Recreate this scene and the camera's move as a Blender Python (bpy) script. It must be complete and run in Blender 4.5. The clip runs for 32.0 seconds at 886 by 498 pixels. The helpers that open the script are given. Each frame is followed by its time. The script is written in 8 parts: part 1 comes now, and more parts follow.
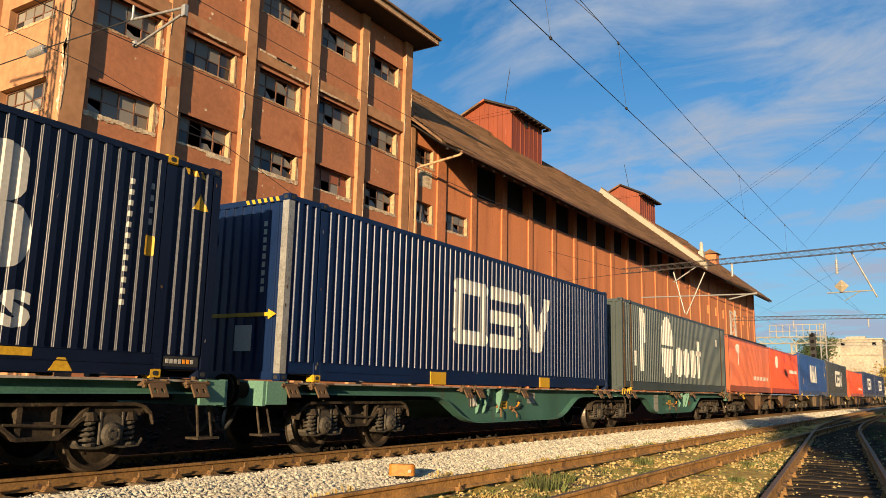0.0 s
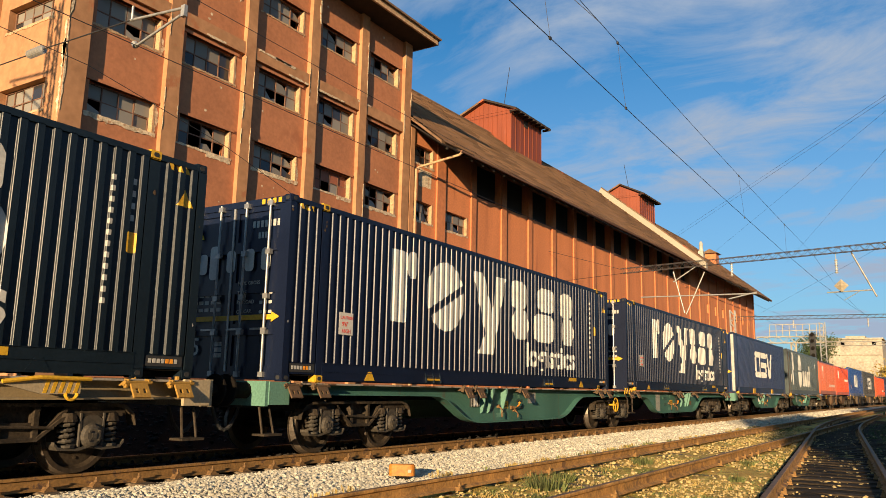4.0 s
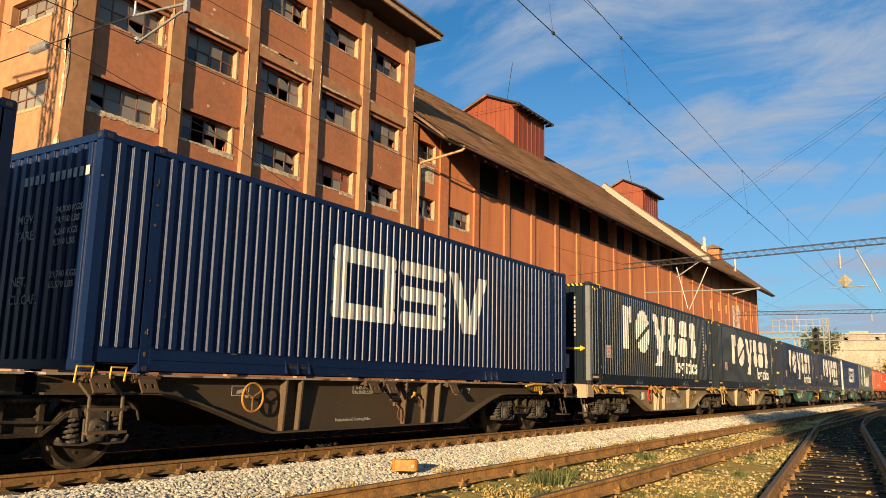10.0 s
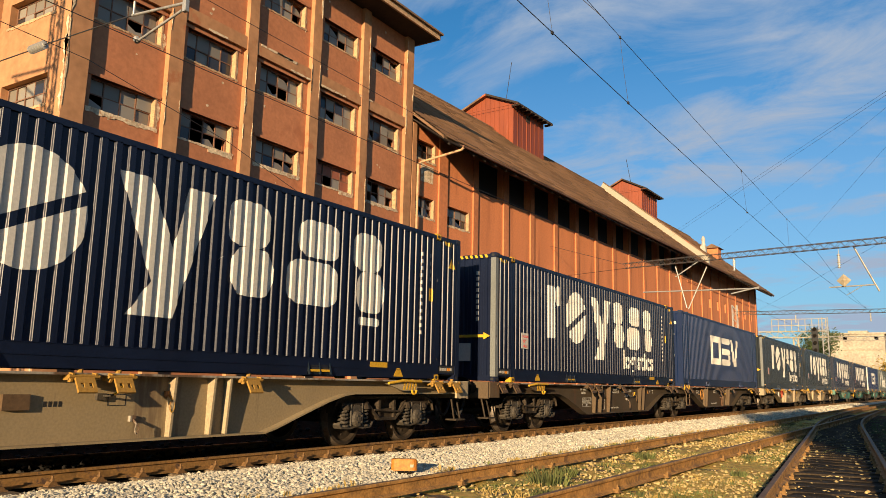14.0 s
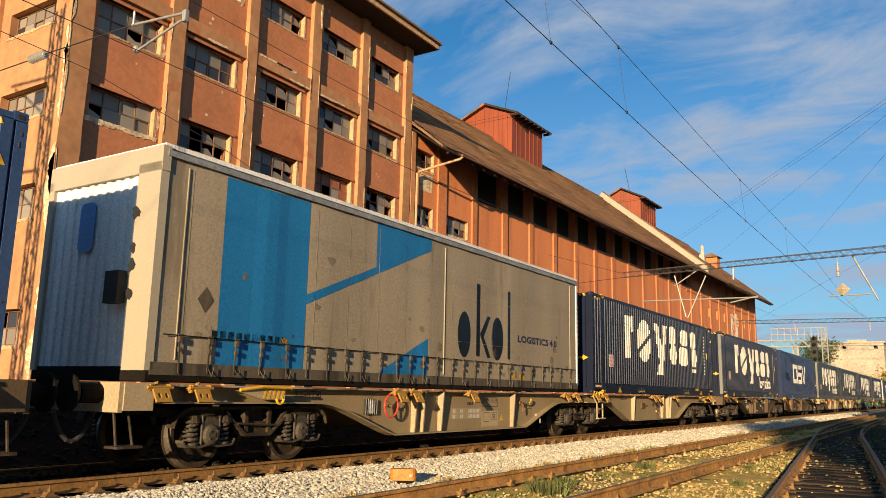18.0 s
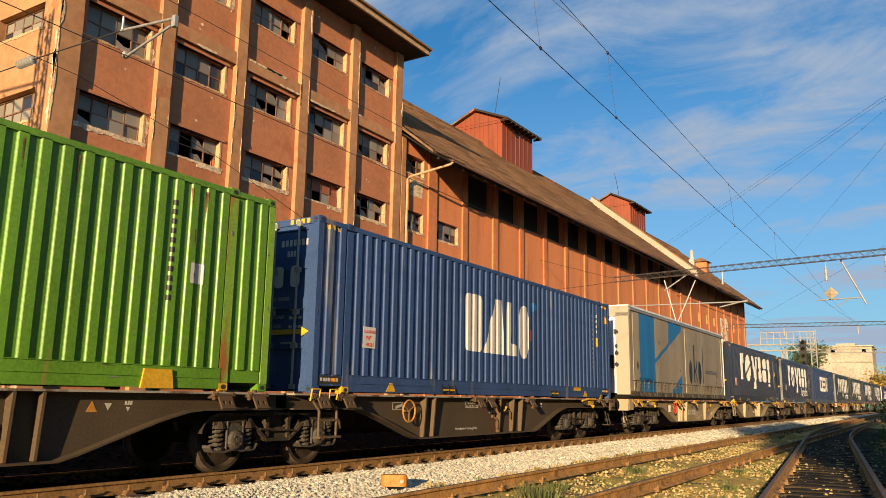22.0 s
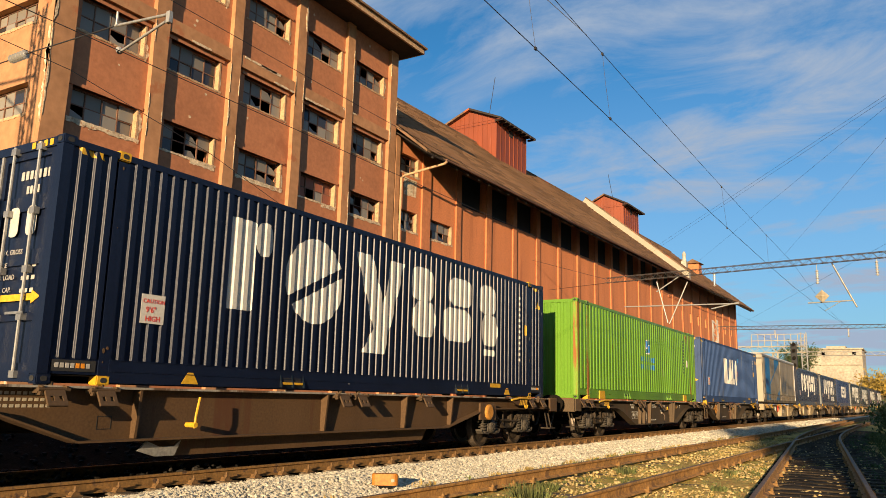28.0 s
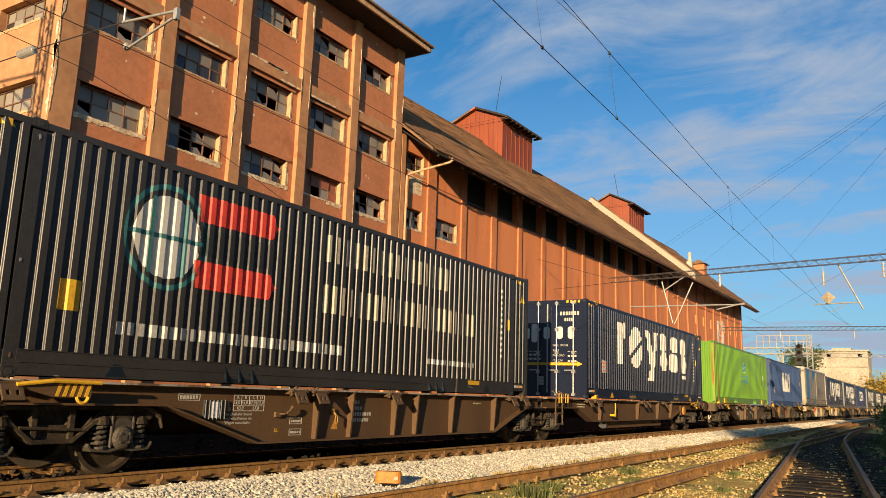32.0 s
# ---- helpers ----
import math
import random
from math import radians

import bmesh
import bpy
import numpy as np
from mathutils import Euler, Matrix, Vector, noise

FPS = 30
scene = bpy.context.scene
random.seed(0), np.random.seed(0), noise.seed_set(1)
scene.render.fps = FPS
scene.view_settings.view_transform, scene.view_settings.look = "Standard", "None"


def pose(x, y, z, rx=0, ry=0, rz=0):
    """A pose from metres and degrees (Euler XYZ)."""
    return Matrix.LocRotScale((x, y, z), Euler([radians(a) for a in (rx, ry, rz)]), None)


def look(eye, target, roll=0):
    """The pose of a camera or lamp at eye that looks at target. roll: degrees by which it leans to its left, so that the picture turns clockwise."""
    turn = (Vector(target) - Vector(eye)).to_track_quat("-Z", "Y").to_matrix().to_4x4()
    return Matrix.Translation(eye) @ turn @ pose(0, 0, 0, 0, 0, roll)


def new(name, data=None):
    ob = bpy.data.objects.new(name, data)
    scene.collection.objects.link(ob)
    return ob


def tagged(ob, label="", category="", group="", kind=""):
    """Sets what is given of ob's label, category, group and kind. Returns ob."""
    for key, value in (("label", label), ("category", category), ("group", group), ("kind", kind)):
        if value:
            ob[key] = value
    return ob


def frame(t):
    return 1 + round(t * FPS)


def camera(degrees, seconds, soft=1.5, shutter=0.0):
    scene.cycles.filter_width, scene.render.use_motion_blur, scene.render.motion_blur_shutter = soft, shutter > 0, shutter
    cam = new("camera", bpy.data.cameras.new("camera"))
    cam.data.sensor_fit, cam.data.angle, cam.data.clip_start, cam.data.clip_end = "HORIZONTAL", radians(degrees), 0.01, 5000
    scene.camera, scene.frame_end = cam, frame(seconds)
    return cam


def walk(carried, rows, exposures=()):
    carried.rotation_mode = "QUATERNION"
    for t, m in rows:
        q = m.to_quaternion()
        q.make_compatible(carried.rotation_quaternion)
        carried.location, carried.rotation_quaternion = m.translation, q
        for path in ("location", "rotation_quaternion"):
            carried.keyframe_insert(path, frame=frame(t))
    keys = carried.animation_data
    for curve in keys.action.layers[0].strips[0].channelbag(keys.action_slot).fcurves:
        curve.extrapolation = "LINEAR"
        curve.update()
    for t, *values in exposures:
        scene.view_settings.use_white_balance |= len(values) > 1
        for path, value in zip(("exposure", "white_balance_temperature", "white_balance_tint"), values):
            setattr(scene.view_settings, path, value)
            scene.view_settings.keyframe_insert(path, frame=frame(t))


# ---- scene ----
# The track runs along +X, away from the viewer; +Y points to the building; z = 0 is the top of the rails.
EYE = (0.0, 0.0, 1.104)

def aim(yaw, pitch, roll):
    return pose(*EYE, 90 + pitch, 0, yaw - 90) @ pose(0, 0, 0, 0, 0, roll)


cam = camera(59.44, 32.0, soft=0.4)
walk(cam, [
    (0, aim(32.427, 10.112, 1.322)), (0.5, aim(32.403, 10.138, 1.284)), (1, aim(32.439, 10.138, 1.261)),
    (1.5, aim(32.492, 10.151, 1.206)), (2, aim(32.519, 10.171, 1.112)), (2.5, aim(32.502, 10.176, 1.125)),
    (3, aim(32.456, 10.156, 1.200)), (3.5, aim(32.399, 10.121, 1.261)), (5.5, aim(32.465, 10.098, 1.195)),
    (6, aim(32.500, 10.065, 1.265)), (6.5, aim(32.525, 10.033, 1.205)), (7, aim(32.524, 10.003, 1.187)),
    (7.5, aim(32.517, 9.994, 1.232)), (8, aim(32.548, 9.984, 1.191)), (8.5, aim(32.612, 9.956, 1.111)),
    (9, aim(32.653, 9.907, 1.117)), (9.5, aim(32.645, 9.839, 1.186)), (10, aim(32.619, 9.773, 1.240)),
    (10.5, aim(32.619, 9.734, 1.277)), (11, aim(32.645, 9.711, 1.261)), (11.5, aim(32.671, 9.717, 1.279)),
    (12, aim(32.684, 9.712, 1.304)), (12.5, aim(32.688, 9.705, 1.318)), (13, aim(32.682, 9.712, 1.309)),
    (13.5, aim(32.632, 9.721, 1.256)), (14, aim(32.555, 9.747, 1.228)), (14.5, aim(32.505, 9.903, 1.245)),
    (16.5, aim(32.434, 10.380, 1.250)), (17, aim(32.464, 10.408, 1.184)), (17.5, aim(32.498, 10.406, 1.186)),
    (18, aim(32.495, 10.416, 1.196)), (18.5, aim(32.441, 10.475, 1.208)), (19, aim(32.370, 10.551, 1.217)),
    (19.5, aim(32.354, 10.594, 1.157)), (20, aim(32.354, 10.601, 1.049)), (20.5, aim(32.335, 10.589, 0.986)),
    (21, aim(32.250, 10.601, 0.961)), (21.5, aim(32.016, 10.691, 0.955)), (22, aim(31.790, 10.818, 0.922)),
    (22.5, aim(31.790, 10.898, 0.893)), (23, aim(31.853, 10.824, 0.962)), (23.5, aim(31.827, 10.624, 1.120)),
    (24, aim(31.755, 10.488, 1.214)), (24.5, aim(31.720, 10.488, 1.271)), (25, aim(31.699, 10.532, 1.351)),
    (25.5, aim(31.689, 10.561, 1.424)), (27.5, aim(31.296, 10.753, 1.408)), (28, aim(31.275, 10.779, 1.376)),
    (28.5, aim(31.309, 10.815, 1.470)), (29, aim(31.344, 10.854, 1.514)), (29.5, aim(31.378, 10.883, 1.596)),
    (30, aim(31.370, 10.894, 1.700)), (30.5, aim(31.348, 10.835, 1.786)), (31, aim(31.364, 10.737, 1.822)),
    (31.5, aim(31.465, 10.674, 1.854)), (32, aim(31.655, 10.650, 1.892)),
])

# ---- world and sun ----
SUN_AZ, SUN_EL = radians(15.5), radians(9.2)   # the light travels along +X and a little to +Y
SUN_WAY = Vector((math.cos(SUN_AZ) * math.cos(SUN_EL), math.sin(SUN_AZ) * math.cos(SUN_EL), -math.sin(SUN_EL)))
scene.view_settings.exposure = 1.08


def make_world():
    w = bpy.data.worlds.new("sky")
    scene.world = w
    w.use_nodes = True
    nt = w.node_tree
    nt.nodes.clear()
    N = nt.nodes.new
    out, bg = N("ShaderNodeOutputWorld"), N("ShaderNodeBackground")
    sky = N("ShaderNodeTexSky")
    sky.sky_type, sky.sun_disc = "NISHITA", False
    sky.sun_elevation = radians(14)
    sky.sun_rotation = math.atan2(-SUN_WAY.x, -SUN_WAY.y)
    sky.air_density, sky.dust_density, sky.ozone_density = 1.0, 0.4, 3.0
    tc, mp, div = N("ShaderNodeTexCoord"), N("ShaderNodeMapping"), N("ShaderNodeVectorMath")
    sep, add, comb = N("ShaderNodeSeparateXYZ"), N("ShaderNodeMath"), N("ShaderNodeCombineXYZ")
    link = nt.links.new
    link(tc.outputs["Generated"], sep.inputs[0])
    add.operation = "ADD"
    add.inputs[1].default_value = 0.16
    mx = N("ShaderNodeMath")
    mx.operation = "MAXIMUM"
    mx.inputs[1].default_value = 0.0
    link(sep.outputs[2], mx.inputs[0])
    link(mx.outputs[0], add.inputs[0])
    dx, dy = N("ShaderNodeMath"), N("ShaderNodeMath")
    for d, k in ((dx, 0), (dy, 1)):
        d.operation = "DIVIDE"
        link(sep.outputs[k], d.inputs[0])
        link(add.outputs[0], d.inputs[1])
        link(d.outputs[0], comb.inputs[k])
    mp.inputs["Rotation"].default_value = (0, 0, radians(-38))
    mp.inputs["Scale"].default_value = (1.7, 0.95, 1)
    mp.inputs["Location"].default_value = (3.55, 1.05, 0)
    link(comb.outputs[0], mp.inputs[0])
    n1, n2 = N("ShaderNodeTexNoise"), N("ShaderNodeTexNoise")
    for n, s, d, r in ((n1, 2.3, 12, 0.64), (n2, 1.0, 3, 0.5)):
        n.inputs["Scale"].default_value = s
        n.inputs["Detail"].default_value = d
        n.inputs["Roughness"].default_value = r
        link(mp.outputs[0], n.inputs["Vector"])
    n1.inputs["Distortion"].default_value = 0.5
    mul = N("ShaderNodeMath")
    mul.operation = "MULTIPLY"
    link(n1.outputs[0], mul.inputs[0])
    link(n2.outputs[0], mul.inputs[1])
    ramp = N("ShaderNodeValToRGB")
    ramp.color_ramp.elements[0].position, ramp.color_ramp.elements[0].color = 0.222, (0, 0, 0, 1)
    ramp.color_ramp.elements[1].position, ramp.color_ramp.elements[1].color = 0.39, (0.95, 0.95, 0.95, 1)
    link(mul.outputs[0], ramp.inputs[0])
    haze = N("ShaderNodeMapRange")
    haze.inputs["From Min"].default_value, haze.inputs["From Max"].default_value = 0.0, 0.42
    haze.inputs["To Min"].default_value, haze.inputs["To Max"].default_value = 0.66, 0.0
    link(sep.outputs[2], haze.inputs[0])
    mxx = N("ShaderNodeMath")
    mxx.operation, mxx.use_clamp = "ADD", True
    link(ramp.outputs[0], mxx.inputs[0])
    link(haze.outputs[0], mxx.inputs[1])
    mix = N("ShaderNodeMix")
    mix.data_type = "RGBA"
    link(mxx.outputs[0], mix.inputs["Factor"])
    tint = N("ShaderNodeMix")
    tint.data_type, tint.blend_type = "RGBA", "MULTIPLY"
    tint.inputs["Factor"].default_value = 1.0
    tint.inputs[7].default_value = (0.50, 1.30, 1.64, 1)
    link(sky.outputs[0], tint.inputs[6])
    link(tint.outputs[2], mix.inputs[6])
    mix.inputs[7].default_value = (4.3, 5.3, 6.9, 1)
    link(mix.outputs[2], bg.inputs[0])
    bg.inputs[1].default_value = 0.041
    link(bg.outputs[0], out.inputs[0])


make_world()
sun = new("sun", bpy.data.lights.new("sun", "SUN"))
sun.data.energy, sun.data.angle, sun.data.color = 5.0, radians(0.55), (1.0, 0.733, 0.437)
sun.matrix_world = look((-60, -20, 30), Vector((-60, -20, 30)) + SUN_WAY)

# ---- materials ----


def mat(name, col, rough=0.6, metal=0.0, var=0.15, scale=3.0, bump=0.0, bscale=40.0, spots=None, spot_at=0.62, spot_scale=1.5, obj_var=0.0, fine=30.0, spec=0.5, streak=False):
    """A painted, weathered surface: two scales of tone, optional spots of a second colour (rust, dirt, peeling), and fine relief."""
    m = bpy.data.materials.new(name)
    m.use_nodes = True
    nt = m.node_tree
    b = nt.nodes["Principled BSDF"]
    b.inputs["Roughness"].default_value, b.inputs["Metallic"].default_value = rough, metal
    b.inputs["Specular IOR Level"].default_value = spec
    N, link = nt.nodes.new, nt.links.new
    tc = N("ShaderNodeTexCoord")
    src = tc.outputs["Object"]
    if streak:
        mp = N("ShaderNodeMapping")
        mp.inputs["Scale"].default_value = (1, 1, 0.12)
        link(src, mp.inputs[0])
        streaked = mp.outputs[0]
    n1, n2 = N("ShaderNodeTexNoise"), N("ShaderNodeTexNoise")
    n1.inputs["Scale"].default_value, n2.inputs["Scale"].default_value = scale, fine
    n1.inputs["Detail"].default_value, n2.inputs["Detail"].default_value = 5, 4
    link(streaked if streak else src, n1.inputs["Vector"])
    link(src, n2.inputs["Vector"])
    avg = N("ShaderNodeMath")
    avg.operation = "ADD"
    link(n1.outputs[0], avg.inputs[0])
    link(n2.outputs[0], avg.inputs[1])
    mr = N("ShaderNodeMapRange")
    mr.inputs["From Min"].default_value, mr.inputs["From Max"].default_value = 0.7, 1.3
    mr.inputs["To Min"].default_value, mr.inputs["To Max"].default_value = 1 - var * 1.6, 1 + var * 1.2
    link(avg.outputs[0], mr.inputs[0])
    last = mr.outputs[0]
    if obj_var:
        oi, mo = N("ShaderNodeObjectInfo"), N("ShaderNodeMapRange")
        mo.inputs["To Min"].default_value, mo.inputs["To Max"].default_value = 1 - obj_var, 1 + obj_var
        link(oi.outputs["Random"], mo.inputs[0])
        mm = N("ShaderNodeMath")
        mm.operation = "MULTIPLY"
        link(last, mm.inputs[0])
        link(mo.outputs[0], mm.inputs[1])
        last = mm.outputs[0]
    sc = N("ShaderNodeVectorMath")
    sc.operation = "SCALE"
    sc.inputs[0].default_value = col[:3]
    link(last, sc.inputs["Scale"])
    cur = sc.outputs[0]
    if spots:
        n3, rp = N("ShaderNodeTexNoise"), N("ShaderNodeValToRGB")
        n3.inputs["Scale"].default_value, n3.inputs["Detail"].default_value, n3.inputs["Roughness"].default_value = spot_scale, 8, 0.65
        link(streaked if streak else src, n3.inputs["Vector"])
        rp.color_ramp.elements[0].position, rp.color_ramp.elements[1].position = spot_at, spot_at + 0.07
        link(n3.outputs[0], rp.inputs[0])
        mx = N("ShaderNodeMix")
        mx.data_type = "RGBA"
        link(rp.outputs[0], mx.inputs["Factor"])
        link(cur, mx.inputs[6])
        mx.inputs[7].default_value = (*spots, 1)
        cur = mx.outputs[2]
    link(cur, b.inputs["Base Color"])
    if bump:
        n4, bp = N("ShaderNodeTexNoise"), N("ShaderNodeBump")
        n4.inputs["Scale"].default_value, n4.inputs["Detail"].default_value = bscale, 6
        link(src, n4.inputs["Vector"])
        bp.inputs["Strength"].default_value, bp.inputs["Distance"].default_value = bump, 0.02
        link(n4.outputs[0], bp.inputs["Height"])
        link(bp.outputs[0], b.inputs["Normal"])
    return m


M = {}
RUST = (0.16, 0.07, 0.03)
DUST = (0.30, 0.25, 0.19)


def paint(key, col, spots=RUST, at=0.70, rough=0.36, var=0.18):
    M[key] = mat(key, col, rough, 0.0, var, 0.9, 0.08, 30, spots, at, 2.2, streak=True, spec=0.30)


paint("navy", (0.005, 0.009, 0.025), DUST, 0.74)
paint("navy_dark", (0.007, 0.0125, 0.018), DUST, 0.74)
paint("slate_blue", (0.005, 0.016, 0.058), RUST, 0.72)
paint("royal", (0.012, 0.045, 0.17), RUST, 0.72)
paint("balo_blue", (0.030, 0.062, 0.155), (0.13, 0.135, 0.15), 0.60, 0.55)
paint("green", (0.108, 0.235, 0.022), (0.24, 0.17, 0.05), 0.66)
paint("green_post", (0.17, 0.30, 0.035), (0.26, 0.10, 0.025), 0.47, 0.7)
paint("dusty", (0.28, 0.25, 0.20), (0.10, 0.06, 0.035), 0.50, 0.8)
paint("scratch", (0.15, 0.155, 0.16), (0.08, 0.07, 0.06), 0.56, 0.6)
paint("post_grey", (0.15, 0.16, 0.155), (0.09, 0.09, 0.085), 0.56, 0.5)
paint("notice_paper", (0.30, 0.29, 0.24), (0.17, 0.16, 0.12), 0.56, 0.7)
paint("spigot_dark", (0.075, 0.045, 0.022), (0.12, 0.06, 0.028), 0.58, 0.75)
paint("spigot_rust", (0.100, 0.060, 0.030), (0.09, 0.045, 0.020), 0.54, 0.75)
paint("spigot", (0.30, 0.165, 0.03), (0.16, 0.07, 0.025), 0.56, 0.7)
paint("print_grey", (0.38, 0.36, 0.32), (0.2, 0.19, 0.17), 0.62)
paint("grey_box", (0.055, 0.070, 0.068), (0.16, 0.12, 0.08), 0.64)
paint("charcoal", (0.028, 0.027, 0.026), DUST, 0.66)
paint("red_box", (0.58, 0.062, 0.014), (0.30, 0.10, 0.05), 0.7)
paint("pale_red", (0.42, 0.095, 0.038), (0.33, 0.16, 0.11), 0.62)
paint("teal", (0.050, 0.130, 0.098), (0.085, 0.075, 0.05), 0.60, 0.6)
paint("teal_light", (0.10, 0.21, 0.155), (0.14, 0.11, 0.08), 0.66, 0.6)
paint("beige", (0.25, 0.19, 0.105), (0.15, 0.105, 0.06), 0.60, 0.65, 0.12)
paint("beige_light", (0.33, 0.26, 0.16), (0.17, 0.115, 0.065), 0.62, 0.7)
paint("brown", (0.060, 0.042, 0.023), (0.07, 0.038, 0.02), 0.56, 0.75)
paint("brown_light", (0.092, 0.062, 0.034), (0.10, 0.05, 0.024), 0.56, 0.75)
paint("umber", (0.086, 0.048, 0.021), (0.075, 0.032, 0.014), 0.58, 0.72)
paint("logo_white", (0.48, 0.46, 0.41), (0.36, 0.33, 0.27), 0.70, 0.5, 0.1)
paint("logo_red", (0.60, 0.05, 0.03), (0.35, 0.1, 0.08), 0.72, 0.5)
paint("logo_green", (0.03, 0.12, 0.12), DUST, 0.75, 0.5)
paint("logo_blue", (0.03, 0.17, 0.42), (0.1, 0.3, 0.2), 0.7, 0.5)
paint("logo_black", (0.02, 0.02, 0.02), DUST, 0.75, 0.5)
paint("tarp", (0.275, 0.23, 0.163), (0.20, 0.163, 0.112), 0.58, 0.55)
paint("tarp_blue", (0.012, 0.135, 0.33), (0.2, 0.25, 0.25), 0.70, 0.5)
paint("cream", (0.32, 0.285, 0.215), (0.34, 0.28, 0.2), 0.66, 0.5, 0.07)
paint("logo_cream", (0.38, 0.33, 0.24), (0.2, 0.17, 0.13), 0.62, 0.5)
paint("white_panel", (0.66, 0.66, 0.65), (0.2, 0.18, 0.15), 0.66, 0.5)
paint("yellow", (0.55, 0.31, 0.02), (0.25, 0.16, 0.06), 0.66, 0.5)
paint("orange_worn", (0.42, 0.19, 0.035), (0.2, 0.09, 0.03), 0.58, 0.6)
paint("orange_mark", (0.75, 0.27, 0.02), (0.3, 0.14, 0.05), 0.66, 0.5)
M["wheel"] = mat("wheel", (0.036, 0.026, 0.017), 0.7, 0.0, 0.3, 6, 0.1, 60, spec=0.2)
M["tread"] = mat("tread", (0.16, 0.13, 0.10), 0.45, 0.6, 0.2, 8)
M["bogie"] = mat("bogie", (0.042, 0.031, 0.020), 0.75, 0.0, 0.4, 5, 0.25, 60, (0.085, 0.062, 0.038), 0.62, 6, spec=0.2)
M["spring"] = mat("spring", (0.050, 0.040, 0.027), 0.75, 0.0, 0.3, 8, 0.15, 80)
# near-black: shade beneath wagons and floors is put into this colour
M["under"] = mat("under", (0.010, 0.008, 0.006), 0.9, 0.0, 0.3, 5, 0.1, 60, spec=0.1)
M["steel"] = mat("steel", (0.30, 0.30, 0.29), 0.45, 0.6, 0.15, 8)
M["galv"] = mat("galv", (0.36, 0.35, 0.32), 0.55, 0.6, 0.2, 5)
M["rubber"] = mat("rubber", (0.018, 0.018, 0.018), 0.8)
M["rust_iron"] = mat("rust_iron", (0.17, 0.090, 0.030), 0.82, 0.1, 0.3, 7, 0.3, 60, (0.10, 0.05, 0.03), 0.55, 8)
M["rail_side"] = mat("rail_side", (0.235, 0.125, 0.036), 0.8, 0.1, 0.3, 5, 0.2, 60, (0.08, 0.045, 0.03), 0.56, 5)
M["rail_old"] = mat("rail_old", (0.36, 0.185, 0.050), 0.85, 0.05, 0.35, 5, 0.3, 60, (0.16, 0.08, 0.03), 0.57, 4)
M["rail_dull"] = mat("rail_dull", (0.15, 0.085, 0.04), 0.7, 0.1, 0.25, 6)
M["rail_top"] = mat("rail_top", (0.26, 0.15, 0.07), 0.42, 0.6, 0.25, 6)
# oil-soaked earth and old timber, both darkened further for the turnout's shade
M["oily_shaded"] = mat("oily_shaded", (0.034, 0.025, 0.015), 0.95, 0, 0.4, 2.0, 0.8, 30, (0.10, 0.072, 0.045), 0.62, 3, spec=0.08)
M["timber_shaded"] = mat("timber_shaded", (0.044, 0.032, 0.020), 0.85, 0, 0.4, 4, 0.6, 40, (0.10, 0.075, 0.05), 0.58, 5, obj_var=0.3, spec=0.1)
M["timber"] = mat("timber", (0.13, 0.095, 0.062), 0.9, 0, 0.4, 4, 0.6, 40, (0.20, 0.16, 0.11), 0.56, 5, obj_var=0.25, spec=0.15)
M["stone"] = mat("stone", (0.40, 0.36, 0.28), 0.85, 0, 0.25, 6, 0.3, 60)
M["old_ballast"] = mat("old_ballast", (0.16, 0.13, 0.095), 0.9, 0, 0.3, 6, 0.3, 60)
M["ochre"] = mat("ochre", (0.44, 0.16, 0.018), 0.6, 0, 0.2, 8, 0.2, 60, (0.30, 0.13, 0.04), 0.62, 8)
M["concrete"] = mat("concrete", (0.38, 0.35, 0.30), 0.85, 0, 0.2, 4, 0.3, 50, (0.24, 0.22, 0.19), 0.58, 2)
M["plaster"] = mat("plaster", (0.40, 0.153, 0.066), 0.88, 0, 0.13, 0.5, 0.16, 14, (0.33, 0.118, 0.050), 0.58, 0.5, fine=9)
# paler copy of plaster; sunlight on end wall and pilasters is put into it
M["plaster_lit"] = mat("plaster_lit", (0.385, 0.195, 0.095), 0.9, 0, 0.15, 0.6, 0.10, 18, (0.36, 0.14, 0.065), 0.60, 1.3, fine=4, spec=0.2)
M["plaster_pil"] = mat("plaster_pil", (0.46, 0.158, 0.060), 0.88, 0, 0.16, 0.7, 0.15, 18, (0.36, 0.12, 0.055), 0.60, 1.2, fine=6)
M["plaster_long"] = mat("plaster_long", (0.54, 0.185, 0.068), 0.88, 0, 0.14, 0.9, 0.12, 18, (0.40, 0.130, 0.050), 0.57, 1.0, fine=14, streak=True)
M["bare"] = mat("bare", (0.58, 0.45, 0.29), 0.9, 0, 0.3, 5, 0.5, 22, (0.40, 0.20, 0.10), 0.54, 6, fine=14)
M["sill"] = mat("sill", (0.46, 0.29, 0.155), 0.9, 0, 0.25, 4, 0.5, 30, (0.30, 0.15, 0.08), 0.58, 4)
M["tile"] = mat("tile", (0.175, 0.100, 0.052), 0.9, 0, 0.42, 1.2, 0.5, 40, (0.34, 0.085, 0.03), 0.585, 0.8, obj_var=0.12)
M["sheet_red"] = mat("sheet_red", (0.205, 0.041, 0.010), 0.6, 0.0, 0.16, 2, 0.1, 30, (0.24, 0.07, 0.035), 0.66, 3, streak=True)
M["dark_wood"] = mat("dark_wood", (0.028, 0.018, 0.012), 0.9, 0, 0.3, 5, 0.3, 30)
M["beam_iron"] = mat("beam_iron", (0.065, 0.055, 0.05), 0.7, 0.2, 0.3, 5, 0.2, 60)
M["iron_frame"] = mat("iron_frame", (0.17, 0.085, 0.05), 0.8, 0.1, 0.3, 8, 0.2, 60)
